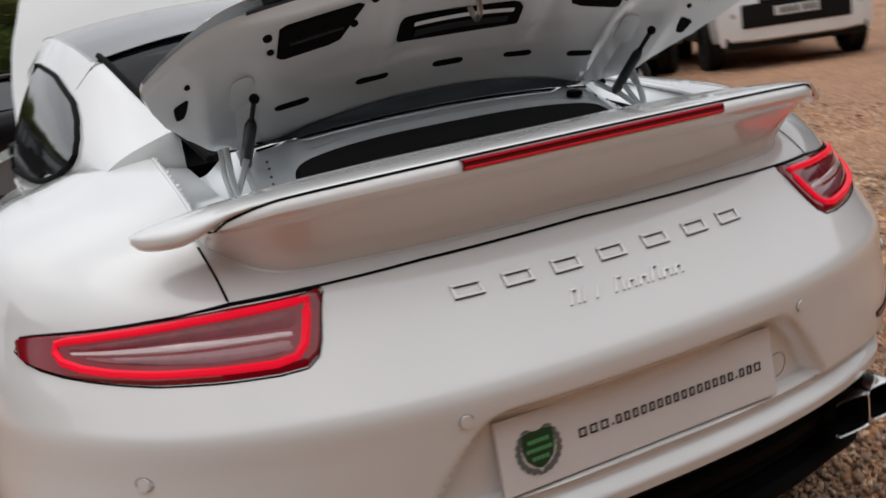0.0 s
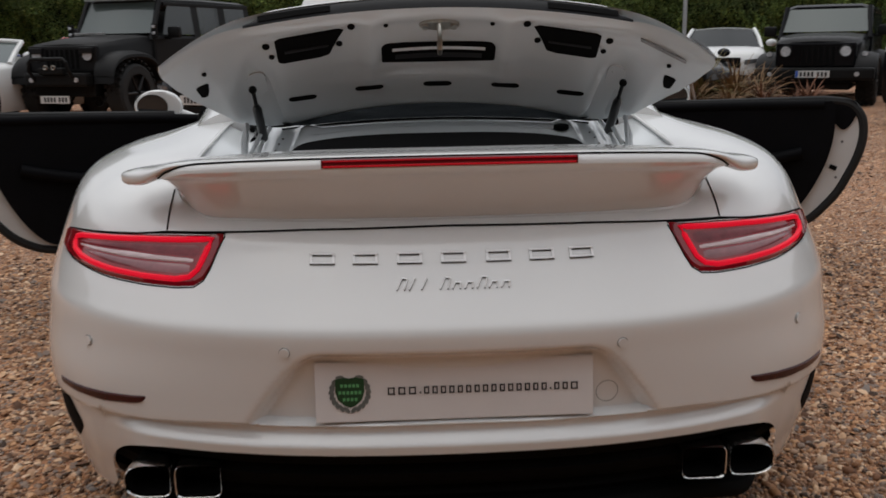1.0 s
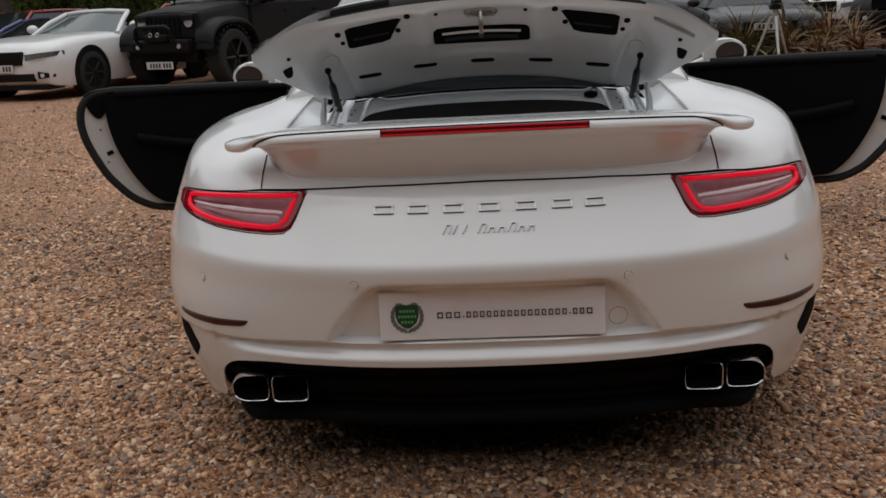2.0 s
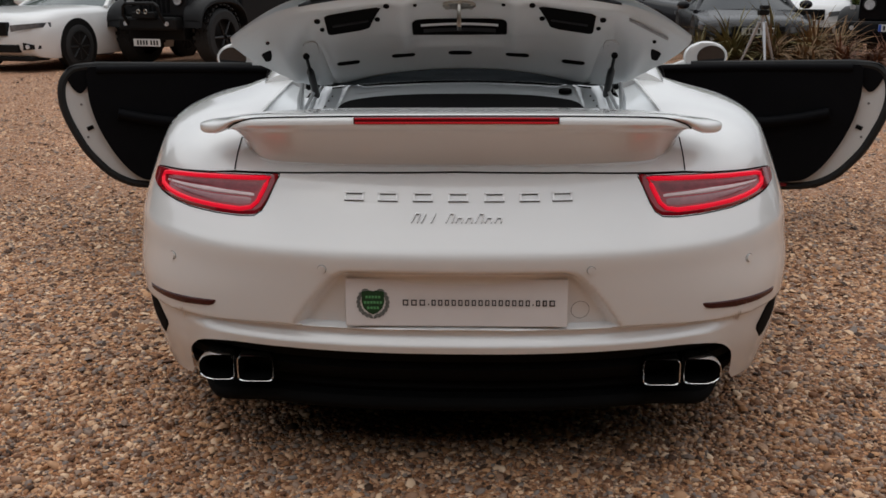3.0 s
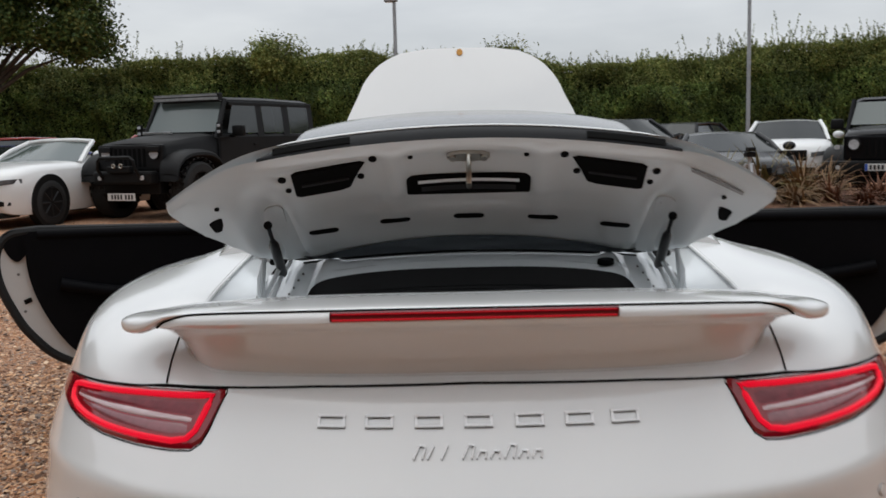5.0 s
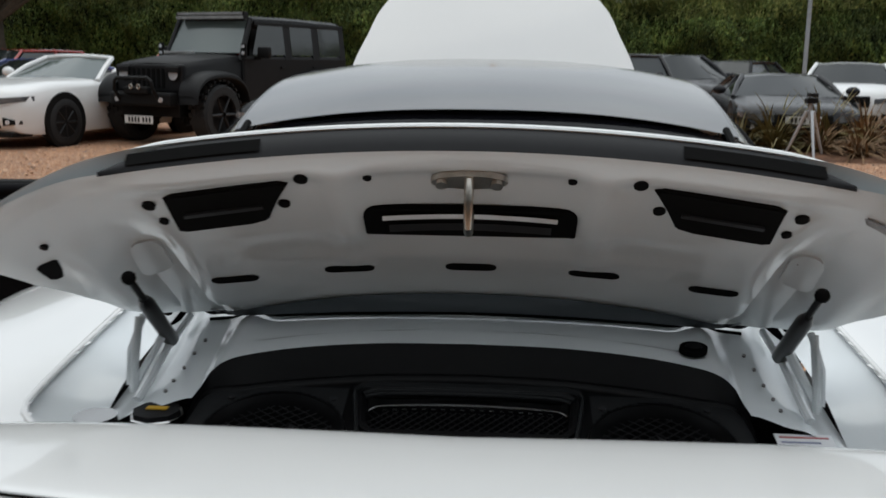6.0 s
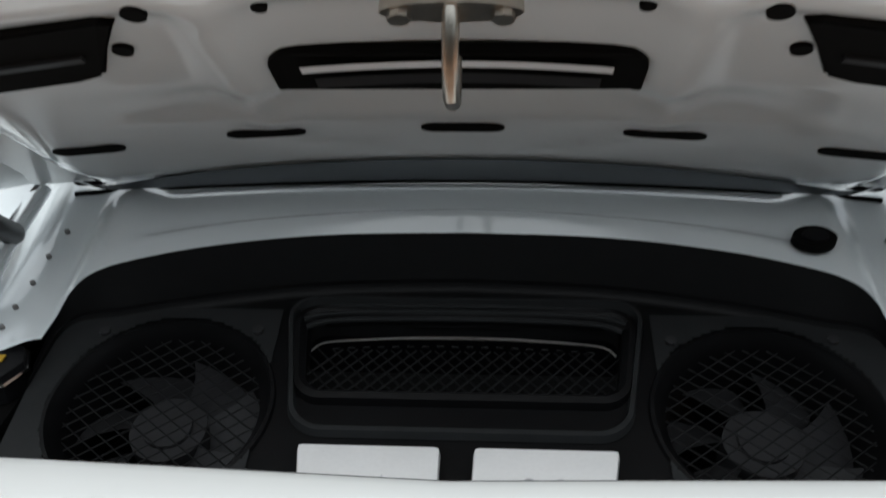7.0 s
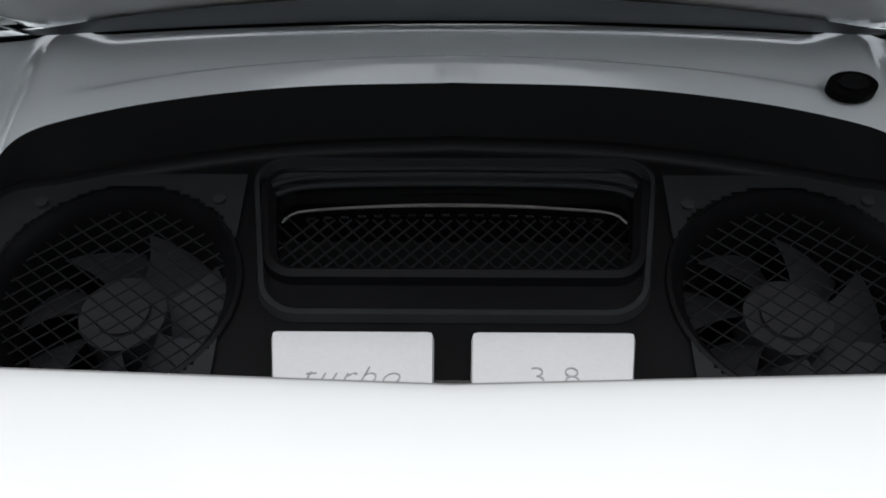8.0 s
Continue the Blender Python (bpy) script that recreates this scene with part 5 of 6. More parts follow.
        disc(bm, hinge + along * (L - 0.085 - 0.10 * (0.66 - z)) + Vector((0, 0, z)) + inward * 0.051, inward, 0.006, 0.004, 12)
        part("door_screw", bm, FINE_GREY, door, smooth=False)
    # mirror on the outer side of the door
    mc = hinge + along * 0.355 + Vector((0, 0, 0.884)) - inward * 0.02
    bm = bmesh.new()
    r_m = bmesh.ops.create_uvsphere(bm, u_segments=24, v_segments=14, radius=1.0)
    bmesh.ops.transform(bm, matrix=Matrix.Translation(mc) @ pose(0, 0, 0, 0, 0, 6 * s) @ Matrix.Diagonal((0.112, 0.088, 0.076, 1)), verts=r_m["verts"])
    for v in list(bm.verts):
        if v.co.y < mc.y - 0.028:
            v.co.y = mc.y - 0.028
    mirror = part("door_mirror", bm, PAINT, door, "white door mirror")
    bm = bmesh.new()
    disc(bm, mc + Vector((s * 0.022, -0.030, 0)), (0, -1, 0), 0.070, 0.006, 28, 0.80)
    part("mirror_glass", bm, MIRROR, mirror)
    bm = bmesh.new()
    tube(bm, [mc + Vector((-s * 0.06, 0.0, -0.02)), mc + Vector((-s * 0.14, 0.01, -0.045)), mc + Vector((-s * 0.17, 0.02, -0.06))], [0.022, 0.016, 0.014], 10)
    part("mirror_foot", bm, PAINT, mirror)

# cabin: dark floor, bulkheads, seats
bm = bmesh.new()
box(bm, -0.74, 0.74, 1.0, 3.35, 0.22, 0.30)
box(bm, -0.50, 0.50, 0.80, 0.86, 0.20, 0.90)
box(bm, -0.72, 0.72, 3.05, 3.30, 0.30, 0.88, 0.04)
box(bm, -0.55, 0.55, 0.86, 1.55, 0.60, 0.88, 0.05)
part("cabin_tub", bm, TRIM, car, "dark cabin lining", smooth=False)
for s in (-1, 1):
    bm = bmesh.new()
    box(bm, s * 0.36 - 0.24, s * 0.36 + 0.24, 1.95, 2.45, 0.32, 0.50, 0.06)
    seat = part("seat", bm, TRIM, car, "black leather seat")
    bm = bmesh.new()
    box(bm, s * 0.36 - 0.23, s * 0.36 + 0.23, 1.72, 1.88, 0.45, 1.00, 0.06)
    part("backrest", bm, TRIM, seat)
    bm = bmesh.new()
    box(bm, s * 0.36 - 0.13, s * 0.36 + 0.13, 1.68, 1.78, 1.00, 1.13, 0.035)
    part("headrest", bm, TRIM, seat)
bm = bmesh.new()
tube(bm, [(-0.36 + 0.17 * math.cos(a), 2.86 - 0.05 * math.sin(a), 0.86 + 0.17 * math.sin(a)) for a in [k * math.tau / 28 for k in range(28)]], 0.015, 8, True)
part("steering_wheel", bm, TRIM, car)


def add_wheel(parent, x, y, r, width, tyre_m, rim_m, spokes=10, label="", drop=0.0):
    """A wheel with tyre, rim and spokes; x is the outer face's side."""
    s = 1 if x > 0 else -1
    bm = bmesh.new()
    prof = [(r * 0.66, -width / 2), (r * 0.90, -width / 2), (r * 0.985, -width * 0.40), (r, -width * 0.2), (r, width * 0.2), (r * 0.985, width * 0.40), (r * 0.90, width / 2), (r * 0.66, width / 2)]
    grid(bm, [[Vector((x - s * width / 2 + h, y + q * math.cos(a), r + q * math.sin(a))) for a in [k * math.tau / 40 for k in range(40)]] for q, h in prof], closed_v=True)
    wheel = part("wheel", bm, tyre_m, parent, label or "dark tyre on a metal rim")
    bm = bmesh.new()
    grid(bm, [[Vector((x - s * d, y + q * math.cos(a), r + q * math.sin(a))) for a in [k * math.tau / 40 for k in range(40)]] for q, d in ((r * 0.68, 0.0), (r * 0.64, 0.0), (r * 0.62, 0.02), (r * 0.60, 0.10), (r * 0.2, 0.12))], closed_v=True)
    for k in range(spokes):
        a = k * math.tau / spokes
        c, sn = math.cos(a), math.sin(a)
        tube(bm, [(x - s * 0.03, y + c * r * 0.1, r + sn * r * 0.1), (x - s * 0.015, y + c * r * 0.63, r + sn * r * 0.63)], [0.026, 0.016], 6)
    part("rim", bm, rim_m, wheel)
    wheel.location.z = -drop
    return wheel


for x in (-0.925, 0.925):
    add_wheel(car, x, WHEEL_R, 0.345, 0.30, RUBBER, ALLOY, drop=0.005)
for x in (-0.86, 0.86):
    add_wheel(car, x, WHEEL_F, 0.335, 0.25, RUBBER, ALLOY, drop=0.018)
bm = bmesh.new()
box(bm, -0.70, 0.70, 0.30, 4.1, 0.135, 0.30, 0.02)
part("underbody", bm, PLASTIC_DK, car, smooth=False)


# ---- parked vehicles: shared builders ----
DARK = mat("black_car_paint", (0.004, 0.004, 0.005), 0.25, spec=0.10, coat=0.06, var=0.1, scale=4)
MATT = mat("matt_black_paint", (0.0075, 0.0075, 0.008), 0.5, spec=0.2, var=0.15, scale=8)
GREYP = mat("dark_grey_car_paint", (0.013, 0.013, 0.015), 0.25, spec=0.2, coat=0.15, var=0.1, scale=4)
WHITEP = mat("white_car_paint", (0.74, 0.74, 0.73), 0.3, coat=0.8, var=0.03, scale=4)
REDP = mat("red_car_paint", (0.30, 0.015, 0.012), 0.25, coat=0.8, var=0.1, scale=4)
BLUEP = mat("blue_car_paint", (0.02, 0.035, 0.16), 0.25, coat=0.8, var=0.1, scale=4)
WINDOW = mat("car_window", (0.03, 0.036, 0.036), 0.05, spec=0.6)
SCREEN = mat("car_windscreen", (0.085, 0.105, 0.10), 0.05, spec=0.7)
SCREEN_DK = mat("dark_windscreen", (0.016, 0.019, 0.019), 0.05, spec=0.28)
LAMP_GLASS = mat("headlamp_glass", (0.55, 0.56, 0.58), 0.12, metal=0.2, coat=0.6, var=0.3, scale=25)
LAMP_DK = mat("smoked_headlamp", (0.020, 0.021, 0.024), 0.1, coat=0.6, var=0.6, scale=14, color2=(0.16, 0.17, 0.18))
BLACK_TRIM = mat("black_trim", (0.006, 0.006, 0.006), 0.55, spec=0.2)
PLATE_F = mat("front_plate", (0.62, 0.62, 0.60), 0.4, var=0.05, scale=20)
PLATE_BLUE = mat("plate_blue", (0.03, 0.10, 0.45), 0.4)
LIGHTBAR = mat("light_bar_glass", (0.30, 0.31, 0.31), 0.25, metal=0.3, var=0.3, scale=60)


def bpart(name, parent, material, *boxes, bevel=0.01, label="", m=None):
    bm = bmesh.new()
    for b in boxes:
        box(bm, *b, bevel, m)
    return part(name, bm, material, parent, label, smooth=False)


def front_plate(v, y, z, blue=False, x=0.0):
    p = bpart("number_plate", v, PLATE_F, (x - 0.26, x + 0.26, y - 0.012, y, z - 0.056, z + 0.056), bevel=0.003, label="white number plate with dark bars")
    if blue:
        bpart("plate_band", p, PLATE_BLUE, (x - 0.257, x - 0.215, y - 0.014, y - 0.011, z - 0.053, z + 0.053), bevel=0)
    for k in range(7):
        xx = x - 0.19 + 0.058 * k + (0.03 if k > 3 else 0)
        bpart("plate_bar", p, INK, (xx, xx + 0.034, y - 0.015, y - 0.011, z - 0.036, z + 0.036), bevel=0)
    return p


def saloon(name, label, category, m, L, Wd, H, paint, hood=0.78, belt=0.92, cabin=(0.30, 0.45, 0.78, 0.95), roof_w=0.66, tyre=0.33,
           group="parked cars", plate_blue=False, open_top=False, grille_h=0.16, boxy=0.0, clear=0.18):
    """A parked car that faces -y: lofted body, glazed cabin, wheels, lamps, grille, plate, mirrors."""
    v = thing(name, label, category, m, group)
    hw = Wd / 2
    f = -L / 2
    stations = [(0.0, 0.60 + 0.2 * boxy, 0.36, hood * (0.62 + 0.25 * boxy)), (0.012, 0.80 + 0.12 * boxy, 0.27, hood * (0.78 + 0.14 * boxy)), (0.04, 0.92 + 0.04 * boxy, clear + 0.03, hood * (0.88 + 0.08 * boxy)), (0.10, 0.98, clear, hood * 0.95),
                (0.18, 1.0, clear, hood), (cabin[0], 1.0, clear, belt - 0.02), (0.5, 1.0, clear, belt), (0.75, 1.0, clear, belt + 0.03), (0.9, 0.97, clear, belt + 0.03), (0.97, 0.90, clear + 0.06, belt), (1.0, 0.74, 0.38, belt - 0.14)]
    rows = []
    for i in range(49):
        t = i / 48
        w, zb, zs = curve_table(stations, t)
        w *= hw
        y = f + L * t
        half = [(0.0, zs + 0.035), (w * 0.5, zs + 0.03), (w * 0.80, zs + 0.012), (w * 0.93, zs - 0.03), (w * 0.99, zs - 0.10), (w, (zs + zb) / 2), (w * 0.985, zb + 0.10), (w * 0.95, zb + 0.02), (w * 0.6, zb), (0.0, zb)]
        rows.append([Vector((x, y, z)) for x, z in half] + [Vector((-x, y, z)) for x, z in half[-2:0:-1]])
    bm = bmesh.new()
    vs = grid(bm, rows, closed_v=True)
    bm.faces.new(vs[0]), bm.faces.new(vs[-1])
    part("body", bm, paint, v)
    y1, y2, y3, y4 = (f + L * c for c in cabin)
    zb, zr, wb, wr = belt - 0.01, H, hw * 0.93, hw * roof_w

    def pane(nm, pts, material, bow=0.0, lab=""):
        bm = bmesh.new()
        a, b, c, d = (Vector(p) for p in pts)
        rr = []
        for i in range(7):
            row = []
            for j in range(9):
                p = a.lerp(b, j / 8).lerp(d.lerp(c, j / 8), i / 6)
                p = p + Vector((0, -bow * math.sin(math.pi * j / 8), 0.3 * abs(bow) * math.sin(math.pi * j / 8)))
                row.append(p)
            rr.append(row)
        grid(bm, rr)
        return part(nm, bm, material, v, lab)

    pane("windscreen", ((-wb * 0.94, y1, zb), (wb * 0.94, y1, zb), (wr * 0.96, y2, zr - 0.05), (-wr * 0.96, y2, zr - 0.05)), SCREEN if open_top or boxy else SCREEN_DK, 0.09)
    for s in (-1, 1):
        bm = bmesh.new()
        tube(bm, [(s * wb * 0.97, y1 + 0.02, zb - 0.02), (s * (wb + wr) / 2, (y1 + y2) / 2 + 0.0, (zb + zr) / 2), (s * wr, y2, zr - 0.035)], 0.04, 8)
        part("windscreen_pillar", bm, paint, v)
    if open_top:
        bm = bmesh.new()
        tube(bm, [(-wr, y2, zr - 0.035), (-wr * 0.5, y2 - 0.06, zr - 0.01), (wr * 0.5, y2 - 0.06, zr - 0.01), (wr, y2, zr - 0.035)], 0.035, 8)
        part("screen_header", bm, paint, v)
        for s in (-1, 1):
            bpart("seat", v, TRIM, (s * 0.38 - 0.24, s * 0.38 + 0.24, y2 + 0.55, y2 + 0.75, 0.5, zr - 0.22), bevel=0.05)
        bpart("folded_hood", v, BLACK_TRIM, (-wb * 0.9, wb * 0.9, y3 - 0.1, y4, zb - 0.05, zb + 0.08), bevel=0.04)
    else:
        bm = bmesh.new()
        rr = []
        for i in range(13):
            t = i / 12
            y = y2 + (y3 - y2) * t
            crown = 0.035 * math.sin(math.pi * t)
            rr.append([Vector((wr * u, y - 0.05 * (1 - u * u) * (1 - t), zr - 0.045 * abs(u) ** 2.5 - 0.02 + crown)) for u in [-1 + j / 6 for j in range(13)]])
        grid(bm, rr)
        grid(bm, [[p - Vector((0, 0, 0.03)) for p in r] for r in rr])
        part("roof", bm, paint, v)
        pane("rear_window", ((wb * 0.88, y4, zb), (-wb * 0.88, y4, zb), (-wr * 0.95, y3, zr - 0.05), (wr * 0.95, y3, zr - 0.05)), WINDOW, -0.05)
        for s in (-1, 1):
            ym = (y2 * 0.45 + y3 * 0.55)
            for ya0, ya1, yt0, yt1 in ((y1 + 0.12, ym - 0.03, y2 + 0.06, ym - 0.03), (ym + 0.03, y4 - 0.25, ym + 0.03, y3 - 0.05)):
                pane("side_window", ((s * wb * 0.985, ya0, zb), (s * wb * 0.985, ya1, zb), (s * wr * 1.0, yt1, zr - 0.075), (s * wr * 1.0, yt0, zr - 0.075)), WINDOW)
            for yb_, yt_, rad in ((ym, ym, 0.035), (y4 - 0.08, y3, 0.06)):
                bm = bmesh.new()
                tube(bm, [(s * wb * 0.96, yb_, zb - 0.03), (s * wr * 0.985, yt_, zr - 0.05)], rad, 8)
                part("side_pillar", bm, paint, v)
            bm = bmesh.new()
            tube(bm, [(s * wr, y2, zr - 0.045), (s * wr * 1.01, (y2 + y3) / 2, zr - 0.025), (s * wr, y3, zr - 0.05)], 0.03, 8)
            part("roof_rail", bm, paint, v)
    for s in (-1, 1):
        for t in (0.19, 0.81):
            y = f + L * t
            bm = bmesh.new()
            disc(bm, (s * (hw - 0.02), y, tyre + 0.02), (1, 0, 0), tyre * 1.17, 0.05, 36)
            part("arch_shade", bm, BLACK_TRIM, v)
            add_wheel(v, s * (hw + 0.015), y, tyre, 0.22, RUBBER, ALLOY_SHADED, 8)
        bm = bmesh.new()
        zt = hood * 0.86 + 0.04 * boxy
        yy = f + L * 0.045
        if boxy:
            grid(bm, [[Vector((s * hw * (0.56 + 0.40 * a), f - 0.022 + 0.21 * max(0.0, (a - 0.35) / 0.65) ** 2, hood * 0.80 + 0.02 * a + 0.11 * b)) for b in (0, 0.33, 0.66, 1.0)] for a in [k / 8 for k in range(9)]])
        else:
            grid(bm, [[Vector((s * hw * (0.52 + 0.44 * a), f - 0.03 + L * lerp_table([(0.5, 0.0), (0.6, 0.002), (0.8, 0.014), (0.92, 0.042), (0.98, 0.10)], 0.52 + 0.44 * a)[0], hood * (0.655 + 0.07 * a) + (0.095 - 0.03 * a) * b)) for b in (0, 0.33, 0.66, 1.0)] for a in [k / 8 for k in range(9)]])
        part("headlamp", bm, LAMP_GLASS if boxy else LAMP_DK, v)
        bm = bmesh.new()
        r0 = bmesh.ops.create_uvsphere(bm, u_segments=14, v_segments=8, radius=1.0)
        bmesh.ops.transform(bm, matrix=Matrix.Translation((s * (hw + 0.10), y1 + 0.25, belt + 0.08)) @ Matrix.Diagonal((0.11, 0.07, 0.075, 1)), verts=r0["verts"])
        part("door_mirror", bm, paint, v)
    gz = hood * (0.70 + 0.08 * boxy)
    gr = bpart("grille", v, BLACK_TRIM, (-hw * 0.44, hw * 0.44, f - 0.03, f + 0.06, gz - grille_h / 2, gz + grille_h / 2), bevel=0.02)
    for k in range(3):
        z = gz - grille_h / 2 + grille_h * (k + 1) / 4
        bpart("grille_bar", gr, CHROME_DK if boxy else BLACK_TRIM, (-hw * 0.42, hw * 0.42, f - 0.037, f - 0.026, z - 0.006, z + 0.006), bevel=0)
    if boxy:
        bpart("lower_intake", v, BLACK_TRIM, (-hw * 0.66, hw * 0.66, f - 0.020, f + 0.10, 0.50, hood * 0.72), bevel=0.03)
        bpart("bumper_skirt", v, BLACK_TRIM, (-hw * 0.86, hw * 0.86, f + 0.03, f + 0.40, 0.27, 0.46), bevel=0.05)
    else:
        bpart("lower_intake", v, BLACK_TRIM, (-hw * 0.62, hw * 0.62, f - 0.012, f + 0.10, 0.30, 0.42), bevel=0.02)
        bpart("front_splitter", v, BLACK_TRIM, (-hw * 0.80, hw * 0.80, f + 0.05, f + 0.45, clear - 0.01, clear + 0.06), bevel=0.02)
    for s in (-1, 1):
        bm = bmesh.new()
        zf = 0.62 if boxy else 0.335
        grid(bm, [[Vector((s * hw * (0.68 + 0.22 * a), f - 0.012 + L * lerp_table([(0.5, 0.0), (0.6, 0.002), (0.8, 0.014), (0.92, 0.042), (0.98, 0.10)], 0.68 + 0.22 * a)[0] * (0.5 if boxy else 1.0), zf + 0.02 * a + (0.115 - 0.07 * a) * b)) for b in (0, 0.33, 0.66, 1.0)] for a in [k / 6 for k in range(7)]])
        recess_ob = part("fog_lamp_recess", bm, BLACK_TRIM, v)
        bm = bmesh.new()
        disc(bm, (s * hw * 0.76, f - 0.02 + L * (0.006 if boxy else 0.010), zf + 0.05), (0, -1, 0), 0.032, 0.02, 16)
        part("fog_lamp", bm, LAMP_GLASS, recess_ob)
    front_plate(v, f - 0.035, 0.50 if not boxy else hood * 0.61, plate_blue)
    if boxy:
        for k in range(11):
            x = -0.36 + 0.066 * k + (0.03 if k > 4 else 0)
            bpart("bonnet_letter_bar", v, BADGE, (x - 0.022, x + 0.022, f - 0.004, f + 0.02, hood * 0.925, hood * 0.925 + 0.026), bevel=0)
    return v


def place(x, y, yaw):
    return pose(x, y, 0, 0, 0, yaw)


def off_roader(name, label, m, paint, H=1.85, tyre=0.42, bar=False, blue=False, raised=0.0):
    """A boxy off-road car facing -y: upright slotted nose, flared wings, flat screen, square cabin."""
    v = thing(name, label, "off-roader", m, "parked cars")
    z0 = tyre * 1.25
    bm = bmesh.new()
    rr = []
    for t, w, zt in ((0.0, 0.60, 1.10), (0.04, 0.63, 1.14), (0.5, 0.70, 1.21), (1.0, 0.74, 1.25)):
        y = -1.95 + 1.25 * t
        rr.append([Vector((x, y, z)) for x, z in ((0, zt + 0.04), (w * 0.6, zt + 0.03), (w * 0.92, zt), (w, zt - 0.08), (w, z0), (0, z0 - 0.05), (-w, z0), (-w, zt - 0.08), (-w * 0.92, zt), (-w * 0.6, zt + 0.03))])
    vs = grid(bm, rr, closed_v=True)
    bm.faces.new(vs[0]), bm.faces.new(vs[-1])
    part("bonnet", bm, paint, v)
    # cabin tub
    bpart("body", v, paint, (-0.78, 0.78, -0.75, 2.42, z0 - 0.05, 1.26), bevel=0.05)
    bm = bmesh.new()
    rr = []
    for y, w, zt in ((-0.40, 0.66, H - 0.04), (-0.30, 0.68, H), (0.8, 0.70, H + 0.01), (2.28, 0.70, H - 0.01), (2.40, 0.69, H - 0.06)):
        rr.append([Vector((x, y, z)) for x, z in ((0, zt), (w * 0.8, zt - 0.005), (w, zt - 0.05), (w + 0.01, zt - 0.10), (0, zt - 0.10), (-w - 0.01, zt - 0.10), (-w, zt - 0.05), (-w * 0.8, zt - 0.005))])
    vs = grid(bm, rr, closed_v=True)
    bm.faces.new(vs[0]), bm.faces.new(vs[-1])
    part("roof", bm, paint, v)
    # windscreen in its frame
    bm = bmesh.new()
    a, b = Vector((0, -0.72, 1.27)), Vector((0, -0.40, H - 0.07))
    grid(bm, [[Vector((x * (0.70 - 0.05 * t), a.lerp(b, t).y - 0.03 * (1 - x * x), a.lerp(b, t).z)) for x in [-1 + k / 5 for k in range(11)]] for t in [0.06, 0.5, 0.97]])
    part("windscreen", bm, SCREEN, v)
    for s in (-1, 1):
        bpart("roof_gutter", v, paint, (s * 0.715 - 0.02, s * 0.715 + 0.02, -0.36, 2.36, H - 0.145, H - 0.085), bevel=0.008)
        bm = bmesh.new()
        tube(bm, [(s * 0.73, -0.74, 1.18), (s * 0.68, -0.40, H - 0.05)], 0.045, 8)
        part("windscreen_pillar", bm, paint, v)
        for y0, y1 in ((-0.34, 0.42), (0.62, 1.28), (1.50, 2.20)):
            bm = bmesh.new()
            lean = 0.20 if y0 < 0 else 0.0
            bm.faces.new([bm.verts.new(p) for p in ((s * 0.781, y0 - lean * 0.8, 1.275), (s * 0.781, y1, 1.275), (s * 0.727, y1, H - 0.14), (s * 0.727, y0 + lean * 0.4, H - 0.14))])
            part("side_window", bm, WINDOW, v)
        for y, half in ((0.52, 0.10), (1.39, 0.11), (2.29, 0.09)):
            bm = bmesh.new()
            grid(bm, [[Vector((s * x, y + dy, z)) for dy, dx in ((-half, -0.05), (-half, 0.0), (half, 0.0), (half, -0.05)) for x in [xx + dx]] for xx, z in ((0.785, 1.20), (0.716, H - 0.07))])
            part("side_pillar", bm, paint, v)
        for y in (0.02, 1.0):
            bpart("door_handle", v, BLACK_TRIM, (s * 0.79 - 0.015, s * 0.79 + 0.015, y + 0.25, y + 0.38, 1.06, 1.09), bevel=0.005)
        # flared wings
        for yc in (-1.45, 1.45):
            bm = bmesh.new()
            arch = []
            for k in range(25):
                a = math.pi * (0.97 - 0.94 * k / 24)
                arch.append((yc + (tyre + 0.17) * math.copysign(abs(math.cos(a)) ** 0.8, math.cos(a)), tyre * 1.25 + tyre * 0.98 * math.sin(a) ** 0.75))
            grid(bm, [[Vector((s * x, y, z + dz)) for x, dz in ((0.60, 0.06), (0.80, 0.055), (0.90, 0.035), (0.94, 0.0), (0.945, -0.04), (0.92, -0.06), (0.60, -0.06))] for y, z in arch])
            part("wheel_flare", bm, MATT, v)
            add_wheel(v, s * 0.93, yc, tyre, 0.30, RUBBER, ALLOY_SHADED, 6, "large off-road tyre")
            bm = bmesh.new()
            disc(bm, (s * 0.80, yc, tyre), (1, 0, 0), tyre * 0.66, 0.06, 28)
            part("brake_drum", bm, BLACK_TRIM, v)
            bm = bmesh.new()
            for k in range(26):
                for j, dx in enumerate((-0.27, -0.20, -0.12, -0.05)):
                    turn = Matrix.Translation((s * (0.93 + 0.0), yc, tyre)) @ Matrix.Rotation((k + 0.5 * (j % 2)) * math.tau / 26, 4, "X")
                    box(bm, s * dx - 0.028, s * dx + 0.028, -0.030, 0.030, tyre - 0.012, tyre + 0.012, 0.0, turn)
            part("tyre_tread", bm, RUBBER, v, "chunky tread blocks")
        # round lamp
        bm = bmesh.new()
        disc(bm, (s * 0.46, -1.985, 0.98), (0, -1, 0), 0.080, 0.05, 24)
        lamp = part("headlamp", bm, LAMP_GLASS, v)
        bm = bmesh.new()
        tube(bm, [(s * 0.46 + 0.095 * math.cos(a), -2.0, 0.98 + 0.095 * math.sin(a)) for a in [k * math.tau / 24 for k in range(24)]], 0.014, 6, True)
        part("lamp_ring", bm, BLACK_TRIM, lamp)
        if bar:
            bpart("lamp_brow", lamp, paint, (s * 0.46 - 0.12, s * 0.46 + 0.12, -2.035, -1.99, 1.005, 1.09), bevel=0.012)
        bm = bmesh.new()
